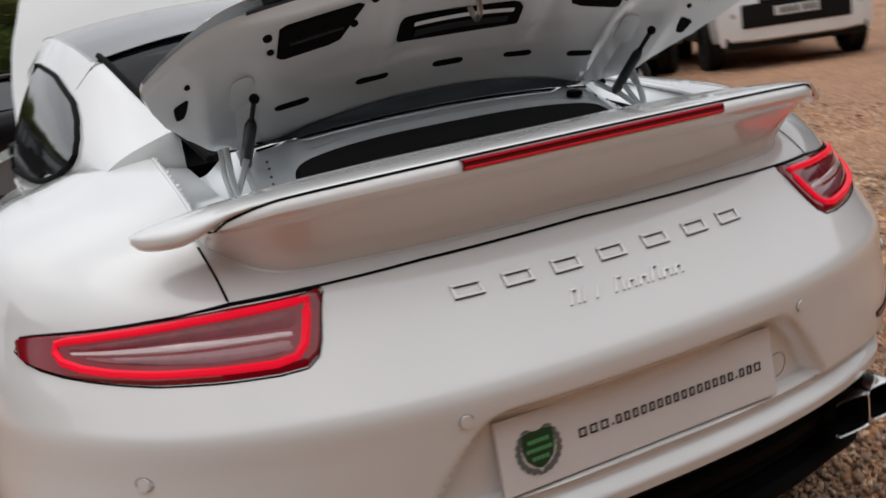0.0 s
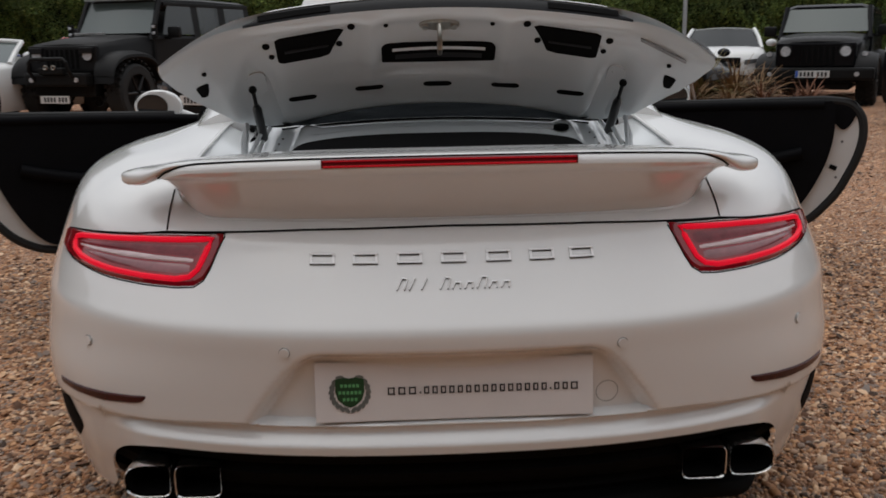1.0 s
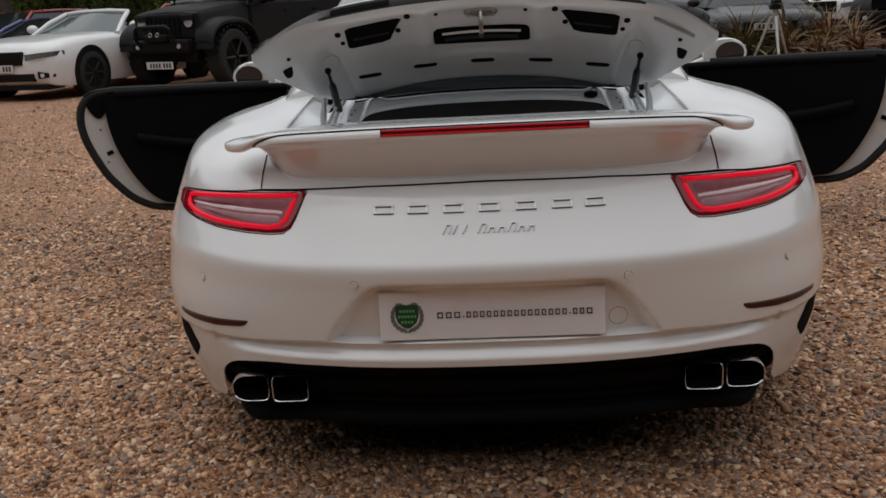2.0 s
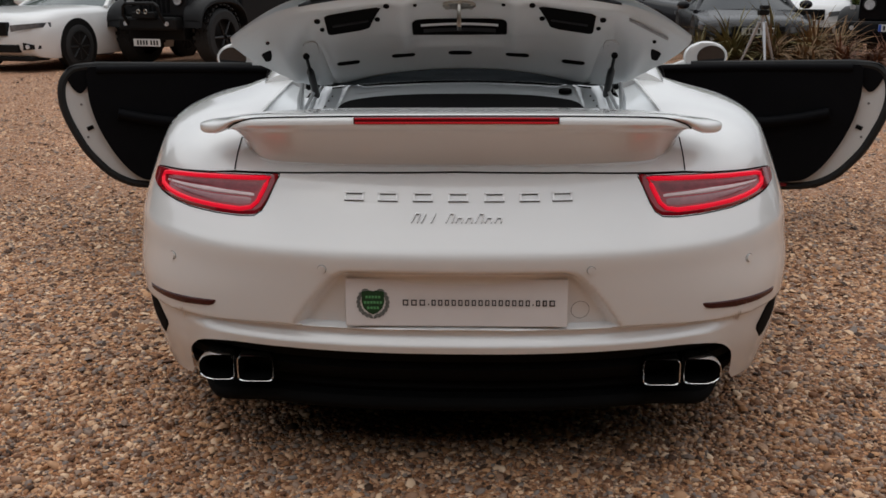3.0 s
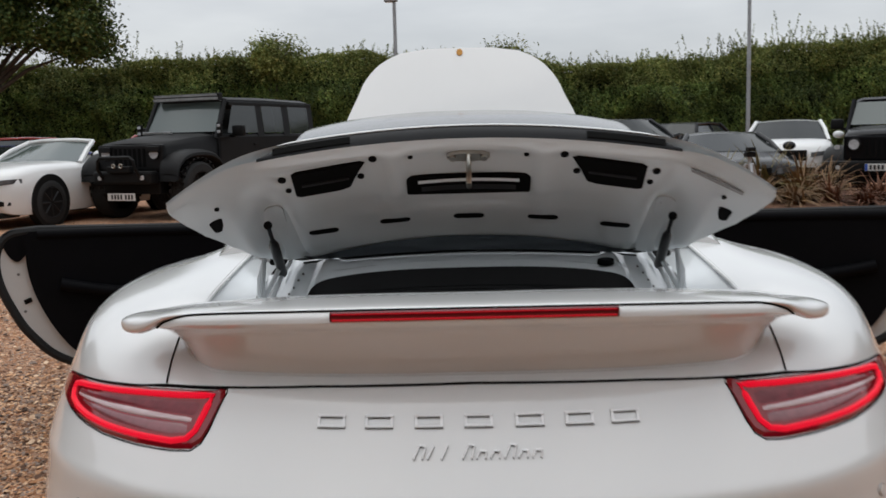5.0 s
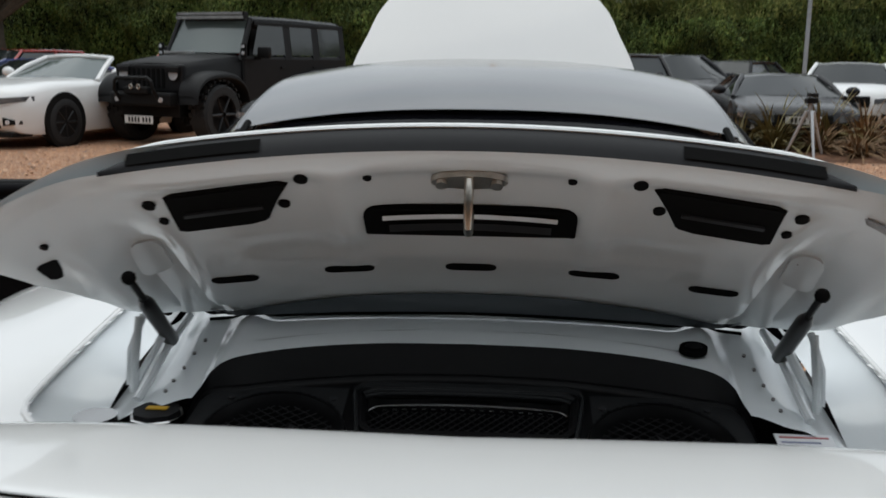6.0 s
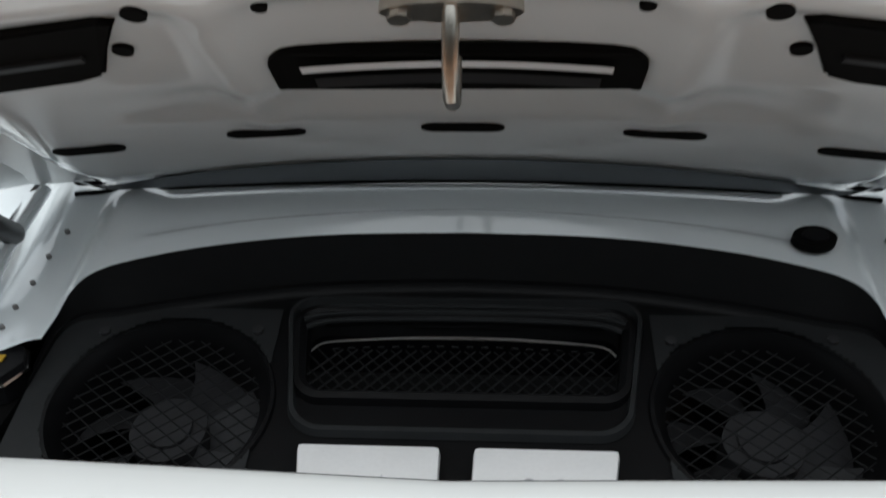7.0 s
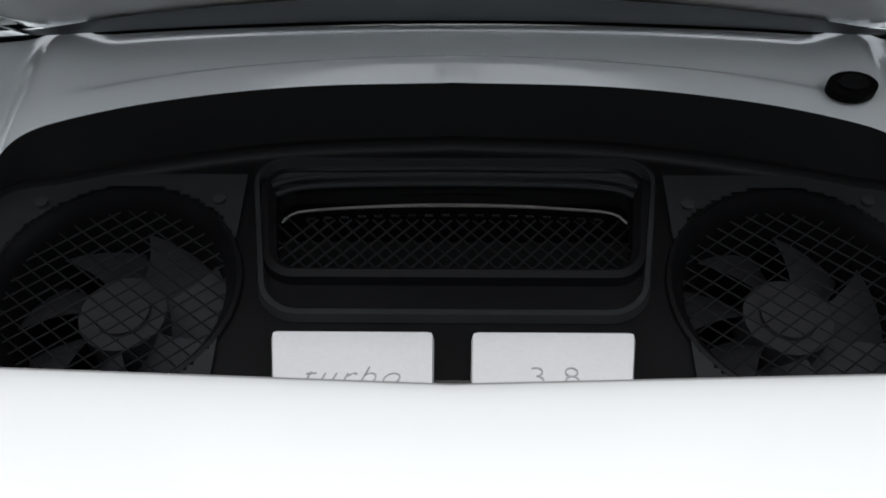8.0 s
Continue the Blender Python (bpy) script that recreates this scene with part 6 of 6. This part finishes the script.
        disc(bm, (s * 0.74, -1.80, 0.93), (0, -1, 0), 0.045, 0.05, 16)
        part("indicator", bm, LAMP_GLASS, v)
        bm = bmesh.new()
        box(bm, s * 0.95 - 0.11, s * 0.95 + 0.11, -0.47, -0.37, 1.22, 1.40, 0.035)
        box(bm, s * 0.83 - 0.06, s * 0.83 + 0.06, -0.44, -0.40, 1.20, 1.25, 0.01)
        part("door_mirror", bm, BLACK_TRIM, v)
    nose = bpart("nose", v, paint, (-0.62, 0.62, -1.99, -1.90, 0.72, 1.12), bevel=0.03)
    for k in range(7):
        x = -0.27 + 0.09 * k
        bpart("nose_slot", nose, SOOT_SLOT_SHADE, (x - 0.026, x + 0.026, -1.998, -1.985, 0.78, 1.06), bevel=0.003)
    bw = 0.56 if bar else 0.92
    bpart("bumper", v, BLACK_TRIM, (-bw, bw, -2.22, -2.02, 0.52, 0.72), bevel=0.04)
    bpart("chassis", v, BLACK_TRIM, (-0.55, 0.55, -2.0, 2.1, 0.36, z0), bevel=0.02)
    for s in (-1, 1):
        bm = bmesh.new()
        disc(bm, (s * bw * 0.72, -2.225, 0.62), (0, -1, 0), 0.036, 0.03, 16)
        part("fog_lamp", bm, LAMP_GLASS, v)
    if bar:
        bm = bmesh.new()
        tube(bm, [(-0.36, -2.20, 0.60), (-0.36, -2.32, 0.76), (-0.34, -2.335, 0.88), (-0.28, -2.34, 0.93), (0.28, -2.34, 0.93), (0.34, -2.335, 0.88), (0.36, -2.32, 0.76), (0.36, -2.20, 0.60)], 0.026, 8)
        part("bull_bar", bm, BLACK_TRIM, v)
        winch = bpart("winch", v, BLACK_TRIM, (-0.22, 0.22, -2.29, -2.19, 0.70, 0.80), bevel=0.02)
        for x in (-0.07, 0.07):
            bm = bmesh.new()
            tube(bm, [(x + 0.028 * math.cos(a), -2.30, 0.805 + 0.030 * math.sin(a)) for a in [k * math.tau / 16 for k in range(16)]], 0.009, 6, True)
            part("shackle", bm, STEEL, winch, "bright steel shackle")
        lb = bpart("light_bar", v, BLACK_TRIM, (-0.64, 0.68, -0.56, -0.44, H - 0.06, H + 0.055), bevel=0.012)
        bpart("light_glass", lb, LIGHTBAR, (-0.61, 0.65, -0.566, -0.556, H + 0.010, H + 0.045), bevel=0.003)
        bpart("light_glass", lb, LIGHTBAR, (-0.63, 0.67, -0.576, -0.556, H - 0.055, H - 0.010), bevel=0.003)
        for s in (-1, 1):
            bpart("spot_lamp", v, LAMP_GLASS, (s * 0.80 - 0.024, s * 0.80 + 0.024, -0.79, -0.76, 1.275, 1.320), (s * 0.80 - 0.024, s * 0.80 + 0.024, -0.79, -0.76, 1.375, 1.420), bevel=0.008)
            bpart("spot_bracket", v, BLACK_TRIM, (s * 0.80 - 0.05, s * 0.80 + 0.05, -0.765, -0.73, 1.22, 1.45), bevel=0.01)
        bpart("low_light_bar", v, LIGHTBAR, (-0.56, 0.02, -0.99, -0.94, 1.275, 1.320), bevel=0.008)
    front_plate(v, -2.235, 0.33 if bar else 0.62, blue)
    for c in v.children:
        if c.name.split(".")[0] != "wheel":
            c.location.z += raised * (0.6 if c.name.startswith("wheel_flare") else 1.0)
    return v


ALLOY_SHADED = mat("shaded_alloy", (0.009, 0.009, 0.010), 0.45, metal=0.3, var=0.1)

off_roader("off_roader", "matt black off-roader with a roof light bar and bull bar", place(-4.38, 15.0, -21), MATT, 1.88, 0.45, True, raised=0.06)
off_roader("off_roader", "black off-roader with round lamps facing the yard", place(7.77, 15.5, -30), DARK, 1.77, 0.39, False, True, raised=-0.09)
saloon("convertible", "white convertible with its roof folded down", "car", place(-6.68, 14.4, -16), 4.78, 1.90, 1.29, WHITEP, hood=0.92, belt=0.95, cabin=(0.36, 0.50, 0.74, 0.86), open_top=True, tyre=0.35, grille_h=0.20)
saloon("hatchback", "white hatchback parked before the hedge", "car", place(7.02, 18.95, -20), 4.35, 1.74, 1.34, WHITEP, hood=0.93, belt=0.94, cabin=(0.26, 0.42, 0.86, 0.98), roof_w=0.72, grille_h=0.20)
saloon("coupe", "low dark grey coupe parked behind the dry plants", "car", place(4.68, 15.6, -6), 4.4, 1.85, 1.13, GREYP, hood=0.72, belt=0.80, cabin=(0.30, 0.48, 0.74, 0.95))
saloon("estate_car", "dark grey estate car with roof rails", "car", place(3.7, 20.5, 35), 4.6, 1.85, 1.47, GREYP, hood=0.88, belt=0.96, cabin=(0.28, 0.42, 0.90, 0.99))
saloon("saloon_car", "black saloon car parked by the hedge", "car", place(5.3, 21.8, -35), 4.6, 1.82, 1.36, DARK, hood=0.85, belt=0.90)
saloon("saloon_car", "black saloon car with slim headlamps", "car", place(-1.15, 11.85, -35), 4.6, 1.85, 1.30, DARK, hood=0.86, belt=0.90, cabin=(0.30, 0.47, 0.76, 0.94))
saloon("large_suv", "black luxury off-roader with bright lettered bonnet edge", "car", place(8.28, 11.1, -45), 4.85, 1.88, 1.72, DARK, hood=1.08, belt=1.14, cabin=(0.27, 0.38, 0.88, 0.98), roof_w=0.72, tyre=0.38, boxy=1.0, clear=0.28, plate_blue=True)
saloon("large_suv", "white boxy off-roader with black lower bumper", "car", place(9.5, 9.55, -32), 4.83, 1.95, 1.80, WHITEP, hood=1.10, belt=1.15, cabin=(0.25, 0.36, 0.92, 0.99), roof_w=0.76, tyre=0.39, boxy=1.0, clear=0.32)
saloon("hatchback", "white hatchback between two off-roaders", "car", place(10.4, 14.8, -35), 4.2, 1.80, 1.42, WHITEP, hood=0.93, belt=0.94, cabin=(0.26, 0.42, 0.86, 0.98))
saloon("hatchback", "red hatchback at the far end of the yard", "car", place(-11.4, 21.5, -20), 4.2, 1.80, 1.42, REDP, hood=0.93, belt=0.94, cabin=(0.26, 0.42, 0.86, 0.98))
saloon("coupe", "blue coupe beside the white convertible", "car", place(-9.3, 18.0, -28), 4.4, 1.82, 1.22, BLUEP, hood=0.80, belt=0.86, cabin=(0.32, 0.48, 0.74, 0.95))
saloon("hatchback", "red hatchback behind the black off-roader", "car", place(-7.2, 21.8, -10), 4.2, 1.80, 1.42, REDP, hood=0.93, belt=0.94, cabin=(0.26, 0.42, 0.86, 0.98))

# ---- lamp posts ----
for x, y, h in ((-1.71, 25.5, 4.96), (8.0, 25.0, 5.19)):
    lp = thing("street_lamp", "grey steel lamp post with a flat head", "lamp post", place(x, y, 0), "yard lamp posts")
    bm = bmesh.new()
    tube(bm, [(0, 0, 0), (0, 0, 0.9), (0, 0, 1.0), (0, 0, h)], [0.085, 0.085, 0.06, 0.048], 12)
    part("post", bm, GALV, lp)
    bm = bmesh.new()
    box(bm, -0.28, 0.10, -0.10, 0.10, h - 0.02, h + 0.08, 0.03)
    part("lamp_head", bm, GALV, lp, smooth=False)
    bm = bmesh.new()
    box(bm, -0.25, -0.02, -0.08, 0.08, h - 0.035, h - 0.021, 0.004)
    part("lamp_glass", bm, LIGHTBAR, lp, smooth=False)

# ---- tripod among the plants ----
tri_pod = thing("tripod", "silver camera tripod standing among the dry plants", "tripod", place(4.26, 12.55, 0) @ Matrix.Diagonal((1.22, 1.22, 1.12, 1)))
for k in range(3):
    a = radians(30 + 120 * k)
    bm = bmesh.new()
    tube(bm, [(0.04 * math.cos(a), 0.04 * math.sin(a), 0.60), (0.14 * math.cos(a), 0.14 * math.sin(a), 0.32), (0.26 * math.cos(a), 0.26 * math.sin(a), 0.0)], [0.022, 0.019, 0.014], 8)
    part("leg", bm, TRIPOD, tri_pod)
bm = bmesh.new()
tube(bm, [(0, 0, 0.50), (0, 0, 0.72)], 0.022, 10)
part("centre_column", bm, TRIPOD, tri_pod)
bm = bmesh.new()
box(bm, -0.06, 0.06, -0.06, 0.06, 0.69, 0.76, 0.015)
box(bm, -0.045, 0.045, -0.10, 0.04, 0.77, 0.82, 0.012)
part("head", bm, BLACK_TRIM, tri_pod, smooth=False)

# ---- dry plants in their bed ----
rng = np.random.default_rng(7)


def blades(verts, faces, cx, cy, count, length, lift, rise=0.0):
    """Long arching leaves from one root."""
    for _ in range(count):
        a, ln = rng.uniform(0, math.tau), length * rng.uniform(0.55, 1.1)
        up = rng.uniform(*lift)
        w = rng.uniform(0.012, 0.028)
        base = np.array([cx + rng.normal(0, 0.05), cy + rng.normal(0, 0.05), rise])
        d, side = np.array([math.cos(a), math.sin(a)]), np.array([-math.sin(a), math.cos(a)])
        start = len(verts)
        n = 6
        for i in range(n + 1):
            t = i / n
            r = ln * (math.cos(up) * t + 0.22 * t * t)
            z = ln * (math.sin(up) * t - 0.62 * math.cos(up) * t ** 2.2 - 0.10 * t * t)
            ww = w * (1 - t) ** 0.6
            p = base[:2] + d * r
            verts.append((*(p - side * ww), max(0.01, base[2] + z)))
            verts.append((*(p + side * ww), max(0.01, base[2] + z + 0.006)))
        for i in range(n):
            q = start + 2 * i
            faces.append((q, q + 1, q + 3, q + 2))


def mesh_of(name, verts, faces, material, parent=None, label=""):
    me = bpy.data.meshes.new(name)
    me.from_pydata([tuple(p) for p in verts], [], faces)
    me.materials.append(material)
    me.update()
    ob = new(name, me)
    if parent is not None:
        ob.parent = parent
    return tagged(ob, label=label)


for i, (x, y, n, ln, mm) in enumerate(((4.05, 13.35, 70, 1.05, DRY_G), (4.75, 13.45, 80, 1.15, DRY_G), (5.25, 13.2, 80, 0.95, DRY_B), (5.75, 13.5, 60, 0.8, DRY_B), (4.55, 12.95, 60, 0.75, DRY_B), (6.35, 13.0, 50, 0.62, DRY_R), (5.55, 12.7, 50, 0.55, DRY_R), (6.0, 12.6, 40, 0.45, DRY_R), (4.95, 12.6, 40, 0.5, DRY_B), (3.55, 13.4, 40, 0.7, DRY_G))):
    pl = thing("dry_plant", ("yellow-green spiky yucca plant with drooping leaves", "dry brown clump of long drooping leaves", "low reddish brown dry grass clump")[0 if mm is DRY_G else 1 if mm is DRY_B else 2], "plant", None, "plants in the bed")
    vv, ff = [], []
    blades(vv, ff, x, y, n * 2, ln, (0.35, 1.5), 0.05)
    mesh_of("leaves", vv, ff, mm, pl)
    bm = bmesh.new()
    tube(bm, [(x, y, 0), (x, y, 0.12)], [0.06, 0.04], 8)
    part("root_stock", bm, DRY_B, pl)


# ---- hedge: a near-black core, painted as inner shade, under a coat of many leaves ----
def hedge_top(x):
    h = lerp_table([(-45, 3.5), (-12.1, 3.6), (-10.8, 3.47), (-9.4, 3.65), (-7.4, 3.7), (-6, 3.7), (-5.2, 3.75), (-3.7, 3.75), (-2.3, 3.58), (1.0, 3.55), (2.3, 3.55), (3.3, 3.2), (4.5, 3.1), (6.25, 3.33), (8, 3.25), (9.7, 3.72), (11.5, 3.58), (13.2, 3.8), (14.2, 3.9), (24, 3.9), (45, 3.6)], x)[0]
    return h + 0.03 + 0.05 * math.sin(1.7 * x) + 0.04 * math.sin(4.3 * x + 1)


def leaf_cloud(pts, size, jitter=0.5):
    """Small bent leaves, two faces each, at the given places."""
    n = len(pts)
    a = rng.normal(size=(n, 3))
    a /= np.linalg.norm(a, axis=1)[:, None]
    b = np.cross(a, rng.normal(size=(n, 3)))
    b /= np.linalg.norm(b, axis=1)[:, None]
    s = size * rng.uniform(1 - jitter, 1 + jitter, (n, 1))
    c = np.cross(a, b)
    P = np.asarray(pts)
    v = np.stack([P - a * s, P + b * s * 0.5 + c * s * 0.15, P + a * s, P - b * s * 0.5 + c * s * 0.15], 1).reshape(-1, 3)
    i = np.arange(n)[:, None] * 4
    f = np.concatenate([i + [0, 1, 2], i + [0, 2, 3]]).tolist()
    return v.tolist(), f


def hedge_face(x):
    return 26.9 + 0.35 * math.sin(0.9 * x) + 0.2 * math.sin(2.7 * x)


waves = [(rng.uniform(-1, 1) * k, rng.uniform(-1, 1) * k, rng.uniform(0, 6.3), 1.1 / k ** 0.75) for k in (1.5, 2, 3, 4, 5, 6, 8, 10, 12, 14)]


def bulge(x, z):
    return sum(a * np.sin(u * x + v * z + p) for u, v, p, a in waves)


N = 210000
hx = np.where(rng.random(N) < 0.86, rng.uniform(-14.5, 15.5, N), rng.uniform(-26, 34, N))
ht = np.array([hedge_top(x) for x in hx])
hf = np.array([hedge_face(x) for x in hx])
hz = ht * (1 - rng.random(N) ** 1.25)
b = bulge(hx, hz)
hy = hf + 0.34 * b + 0.5 * (hz / ht) + 1.1 * (hz / ht) ** 5 + rng.exponential(0.16, N)
crest = rng.random(N) < 0.22
hy = np.where(crest, hf + rng.uniform(0.9, 2.6, N), hy)
hz = np.where(crest, ht + 0.06 * bulge(hx * 1.7, hy) - rng.exponential(0.10, N), hz)
pts = list(np.stack([hx, hy, hz], 1))
# loose shoots that stand up out of the crest
for _ in range(2600):
    x = rng.uniform(-14.5, 15.5)
    y, z, ln = hedge_face(x) + rng.uniform(0.9, 2.2), hedge_top(x) - 0.06, rng.exponential(0.10 if x < 8 else 0.17) + 0.05
    lean = rng.normal(0, 0.25, 2)
    for t in np.arange(0, ln, 0.018):
        pts.append(np.array((x + lean[0] * t + rng.normal(0, 0.02), y + lean[1] * t + rng.normal(0, 0.02), z + t)))
# sprigs that grow up and out of the face, thicker towards the top
for _ in range(6500):
    x = rng.uniform(-14.5, 15.5)
    top = hedge_top(x)
    z = top * (1 - 0.75 * rng.random() ** 1.3)
    y = hedge_face(x) + 0.34 * bulge(x, z) + 0.5 * z / top + 1.1 * (z / top) ** 5 - 0.02
    ln, lean, out = rng.uniform(0.12, 0.42), rng.normal(0, 0.3), rng.uniform(0.1, 0.6)
    for t in np.arange(0, min(ln, top + 0.05 - z), 0.026):
        pts.append(np.array((x + lean * t + rng.normal(0, 0.018), y - out * t * (1 - t / ln * 0.4) + rng.normal(0, 0.018), z + t)))
new_growth = np.concatenate([crest | (rng.random(N) < 0.75 * np.clip((hz / ht - 0.55) / 0.4, 0, 1)), np.array([p[2] > 0.78 * hedge_top(p[0]) for p in pts[N:]])])
pts = np.array(pts)
vv, ff = leaf_cloud(pts[~new_growth], 0.036)
vt, ft = leaf_cloud(pts[new_growth], 0.032)
hedge = thing("hedge", "tall overgrown green hedge behind the yard", "hedge", None, "", "stuff")
mesh_of("leaves", vv, ff, LEAF, hedge)
mesh_of("new_growth", vt, ft, LEAF_TOP, hedge, "paler new growth along the hedge top")
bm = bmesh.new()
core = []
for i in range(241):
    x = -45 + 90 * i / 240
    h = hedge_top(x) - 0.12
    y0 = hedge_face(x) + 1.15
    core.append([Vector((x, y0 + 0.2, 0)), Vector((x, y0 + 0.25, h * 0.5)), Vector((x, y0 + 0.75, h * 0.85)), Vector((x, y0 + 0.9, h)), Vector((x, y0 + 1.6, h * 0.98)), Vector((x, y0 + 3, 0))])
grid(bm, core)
part("core", bm, SHADE_FILL, hedge)


def tree(label, x, y, trunk_h, crown, leaves, size, seed, foliage):
    """A tapered trunk with limbs and a crown of leaf clumps with gaps."""
    r = np.random.default_rng(seed)
    t = thing("tree", label, "tree", None, "trees")
    bm = bmesh.new()
    tube(bm, [(x, y, 0), (x + 0.1, y, trunk_h * 0.5), (x, y + 0.1, trunk_h), (x + 0.2, y, trunk_h * 1.6)], [0.30, 0.24, 0.19, 0.08], 10)
    clumps = []
    for cx, cz, rad in crown:
        for _ in range(int(9 * rad * rad)):
            d = r.normal(size=3)
            d /= np.linalg.norm(d)
            q = np.array([x + cx, y, cz]) + d * rad * r.uniform(0.55, 1.0) * np.array([1, 1, 0.8])
            clumps.append((q, r.uniform(0.28, 0.62)))
    for q, _ in clumps[::5]:
        mid = Vector((x, y, trunk_h)).lerp(Vector(q), 0.55) + Vector((0, 0, 0.2))
        tube(bm, [(x, y, trunk_h * 0.95), mid, q], [0.09, 0.05, 0.02], 6)
    part("trunk", bm, BARK, t)
    P = []
    for q, s in clumps:
        k = int(leaves / len(clumps))
        P.append(q + r.normal(0, s * 0.5, (k, 3)))
    v, f = leaf_cloud(np.concatenate(P), size)
    mesh_of("crown", v, f, foliage, t)


tree("large dark green oak at the edge of the yard", -13.2, 24.0, 2.2, ((0.3, 4.8, 1.8), (2.5, 4.7, 1.15), (3.45, 4.2, 0.75), (-2.0, 4.8, 2.2), (1.2, 6.3, 1.6), (2.9, 5.6, 1.0), (-2.3, 3.3, 1.5), (2.6, 3.6, 0.6), (3.5, 3.8, 0.5)), 130000, 0.056, 3, LEAF_DK)
tree("small young tree rising out of the hedge", -5.7, 27.9, 1.8, ((0.0, 3.55, 0.55), (0.35, 3.6, 0.4), (-0.2, 3.8, 0.3)), 9000, 0.042, 4, LEAF_TOP)
tree("small young tree rising out of the hedge", 1.55, 27.9, 1.8, ((0.0, 3.45, 0.55), (-0.1, 3.75, 0.3)), 9000, 0.042, 5, LEAF_TOP)

# ---- unseen dark walls, added behind and beside the yard to cut low sky light ----
for nm, x0, x1, y0, y1 in (("shade_wall_south", -30, 30, -13.0, -12.0), ("shade_wall_west", -31, -30, -17, 30), ("shade_wall_east", 36, 37, -17, 30)):
    bm = bmesh.new()
    n = 60
    rr = []
    for i in range(n + 1):
        t = i / n
        x, y = (x0 + (x1 - x0) * t, y0) if nm == "shade_wall_south" else (x0, y0 + (y1 - y0) * t)
        h = 11.0 + 0.5 * math.sin(7 * t) + 0.3 * math.sin(23 * t)
        d = Vector((0, -1, 0)) if nm == "shade_wall_south" else Vector((-1 if nm == "shade_wall_west" else 1, 0, 0))
        rr.append([Vector((x, y, 0)), Vector((x, y, h * 0.6)), Vector((x, y, h)) + d * 0.6, Vector((x, y, h)) + d * 2, Vector((x, y, 0)) + d * 2.5])
    grid(bm, rr)
    tagged(part(nm, bm, SHADE_FILL), "unseen dark wall added to hold back low sky light", "hedge", kind="structure")

# ---- ground: gravel sheet and loose stones ----
bm = bmesh.new()
bmesh.ops.create_grid(bm, x_segments=60, y_segments=60, size=600)
tagged(part("ground", bm, GRAVEL), "tan and brown gravel yard", "ground", kind="structure")

bed = thing("planting_bed", "raised reddish bark bed under the dry plants", "planting bed", None)
bm = bmesh.new()
grid(bm, [[Vector((5.1 + 1.75 * r * math.cos(a), 13.1 + 0.85 * r * math.sin(a), 0.10 * (1 - r ** 3))) for a in [k * math.tau / 40 for k in range(40)]] for r in (0.02, 0.3, 0.6, 0.85, 1.0)], closed_v=True)
part("bark", bm, BARK_BED, bed)


def stones(count, area, size, fine):
    """Loose gravel: rounded, squashed stones lying on the ground."""
    x0, x1, y0, y1 = area
    P = np.stack([rng.uniform(x0, x1, count), rng.uniform(y0, y1, count), np.zeros(count)], 1)
    if fine:
        ring = [(math.cos(k * math.tau / 5), math.sin(k * math.tau / 5)) for k in range(5)]
        base = np.array([(c * 0.95, q * 0.95, -0.1) for c, q in ring] + [(c * 0.80, q * 0.80, 0.45) for c, q in ring] + [(0, 0, 0.68)])
        F = [f for k in range(5) for f in ((k, (k + 1) % 5, 5 + (k + 1) % 5), (k, 5 + (k + 1) % 5, 5 + k), (5 + k, 5 + (k + 1) % 5, 10))]
    else:
        base = np.array([[1, 0, 0], [0.3, 0.95, 0], [-0.8, 0.6, 0], [-0.85, -0.5, 0], [0.25, -0.95, 0], [0.35, 0.1, 0.6], [-0.35, 0.05, 0.58]])
        F = [(0, 1, 5), (1, 2, 6), (1, 6, 5), (2, 3, 6), (3, 4, 6), (4, 5, 6), (4, 0, 5)]
    nb = len(base)
    ang = rng.uniform(0, math.tau, count)
    s = size * rng.lognormal(0, 0.32, count)
    sx, sy, sz = s * rng.uniform(0.9, 1.4, count), s * rng.uniform(0.65, 1.0, count), s * rng.uniform(0.55, 1.0, count)
    tilt = rng.normal(0, 0.22, (count, 2))
    b = base[None] * rng.uniform(0.76, 1.22, (count, nb, 1)) * np.stack([sx, sy, sz], 1)[:, None]
    ca, sa = np.cos(ang)[:, None], np.sin(ang)[:, None]
    X = b[..., 0] * ca - b[..., 1] * sa
    Y = b[..., 0] * sa + b[..., 1] * ca
    Z = b[..., 2] + b[..., 0] * tilt[:, :1] + b[..., 1] * tilt[:, 1:] + s[:, None] * rng.uniform(-0.45, 0.55, (count, 1))
    V = (np.stack([X, Y, Z], -1) + P[:, None]).reshape(-1, 3)
    I = (np.arange(count)[:, None, None] * nb + np.array(F)[None]).reshape(-1, 3)
    return V, I


near = [stones(72000, (-1.95, 1.95, -1.30, 0.75), 0.0070, True), stones(40000, (-3.4, -0.9, 0.75, 3.4), 0.0084, False), stones(40000, (0.9, 3.4, 0.75, 3.4), 0.0084, False),
        stones(40000, (-5.5, 5.5, 3.4, 7.5), 0.0098, False), stones(24000, (-6.5, 9.0, 7.5, 13.0), 0.0110, False)]
V, I, k = [], [], 0
for v, f in near:
    V.append(v), I.append(f + k)
    k += len(v)
V, I = np.concatenate(V), np.concatenate(I)
me = bpy.data.meshes.new("gravel_stones")
me.from_pydata(V.tolist(), [], I.tolist())
me.shade_smooth()
me.materials.append(STONE)
tagged(new("gravel_stones", me), "loose brown, tan and grey gravel stones", "gravel", kind="stuff")
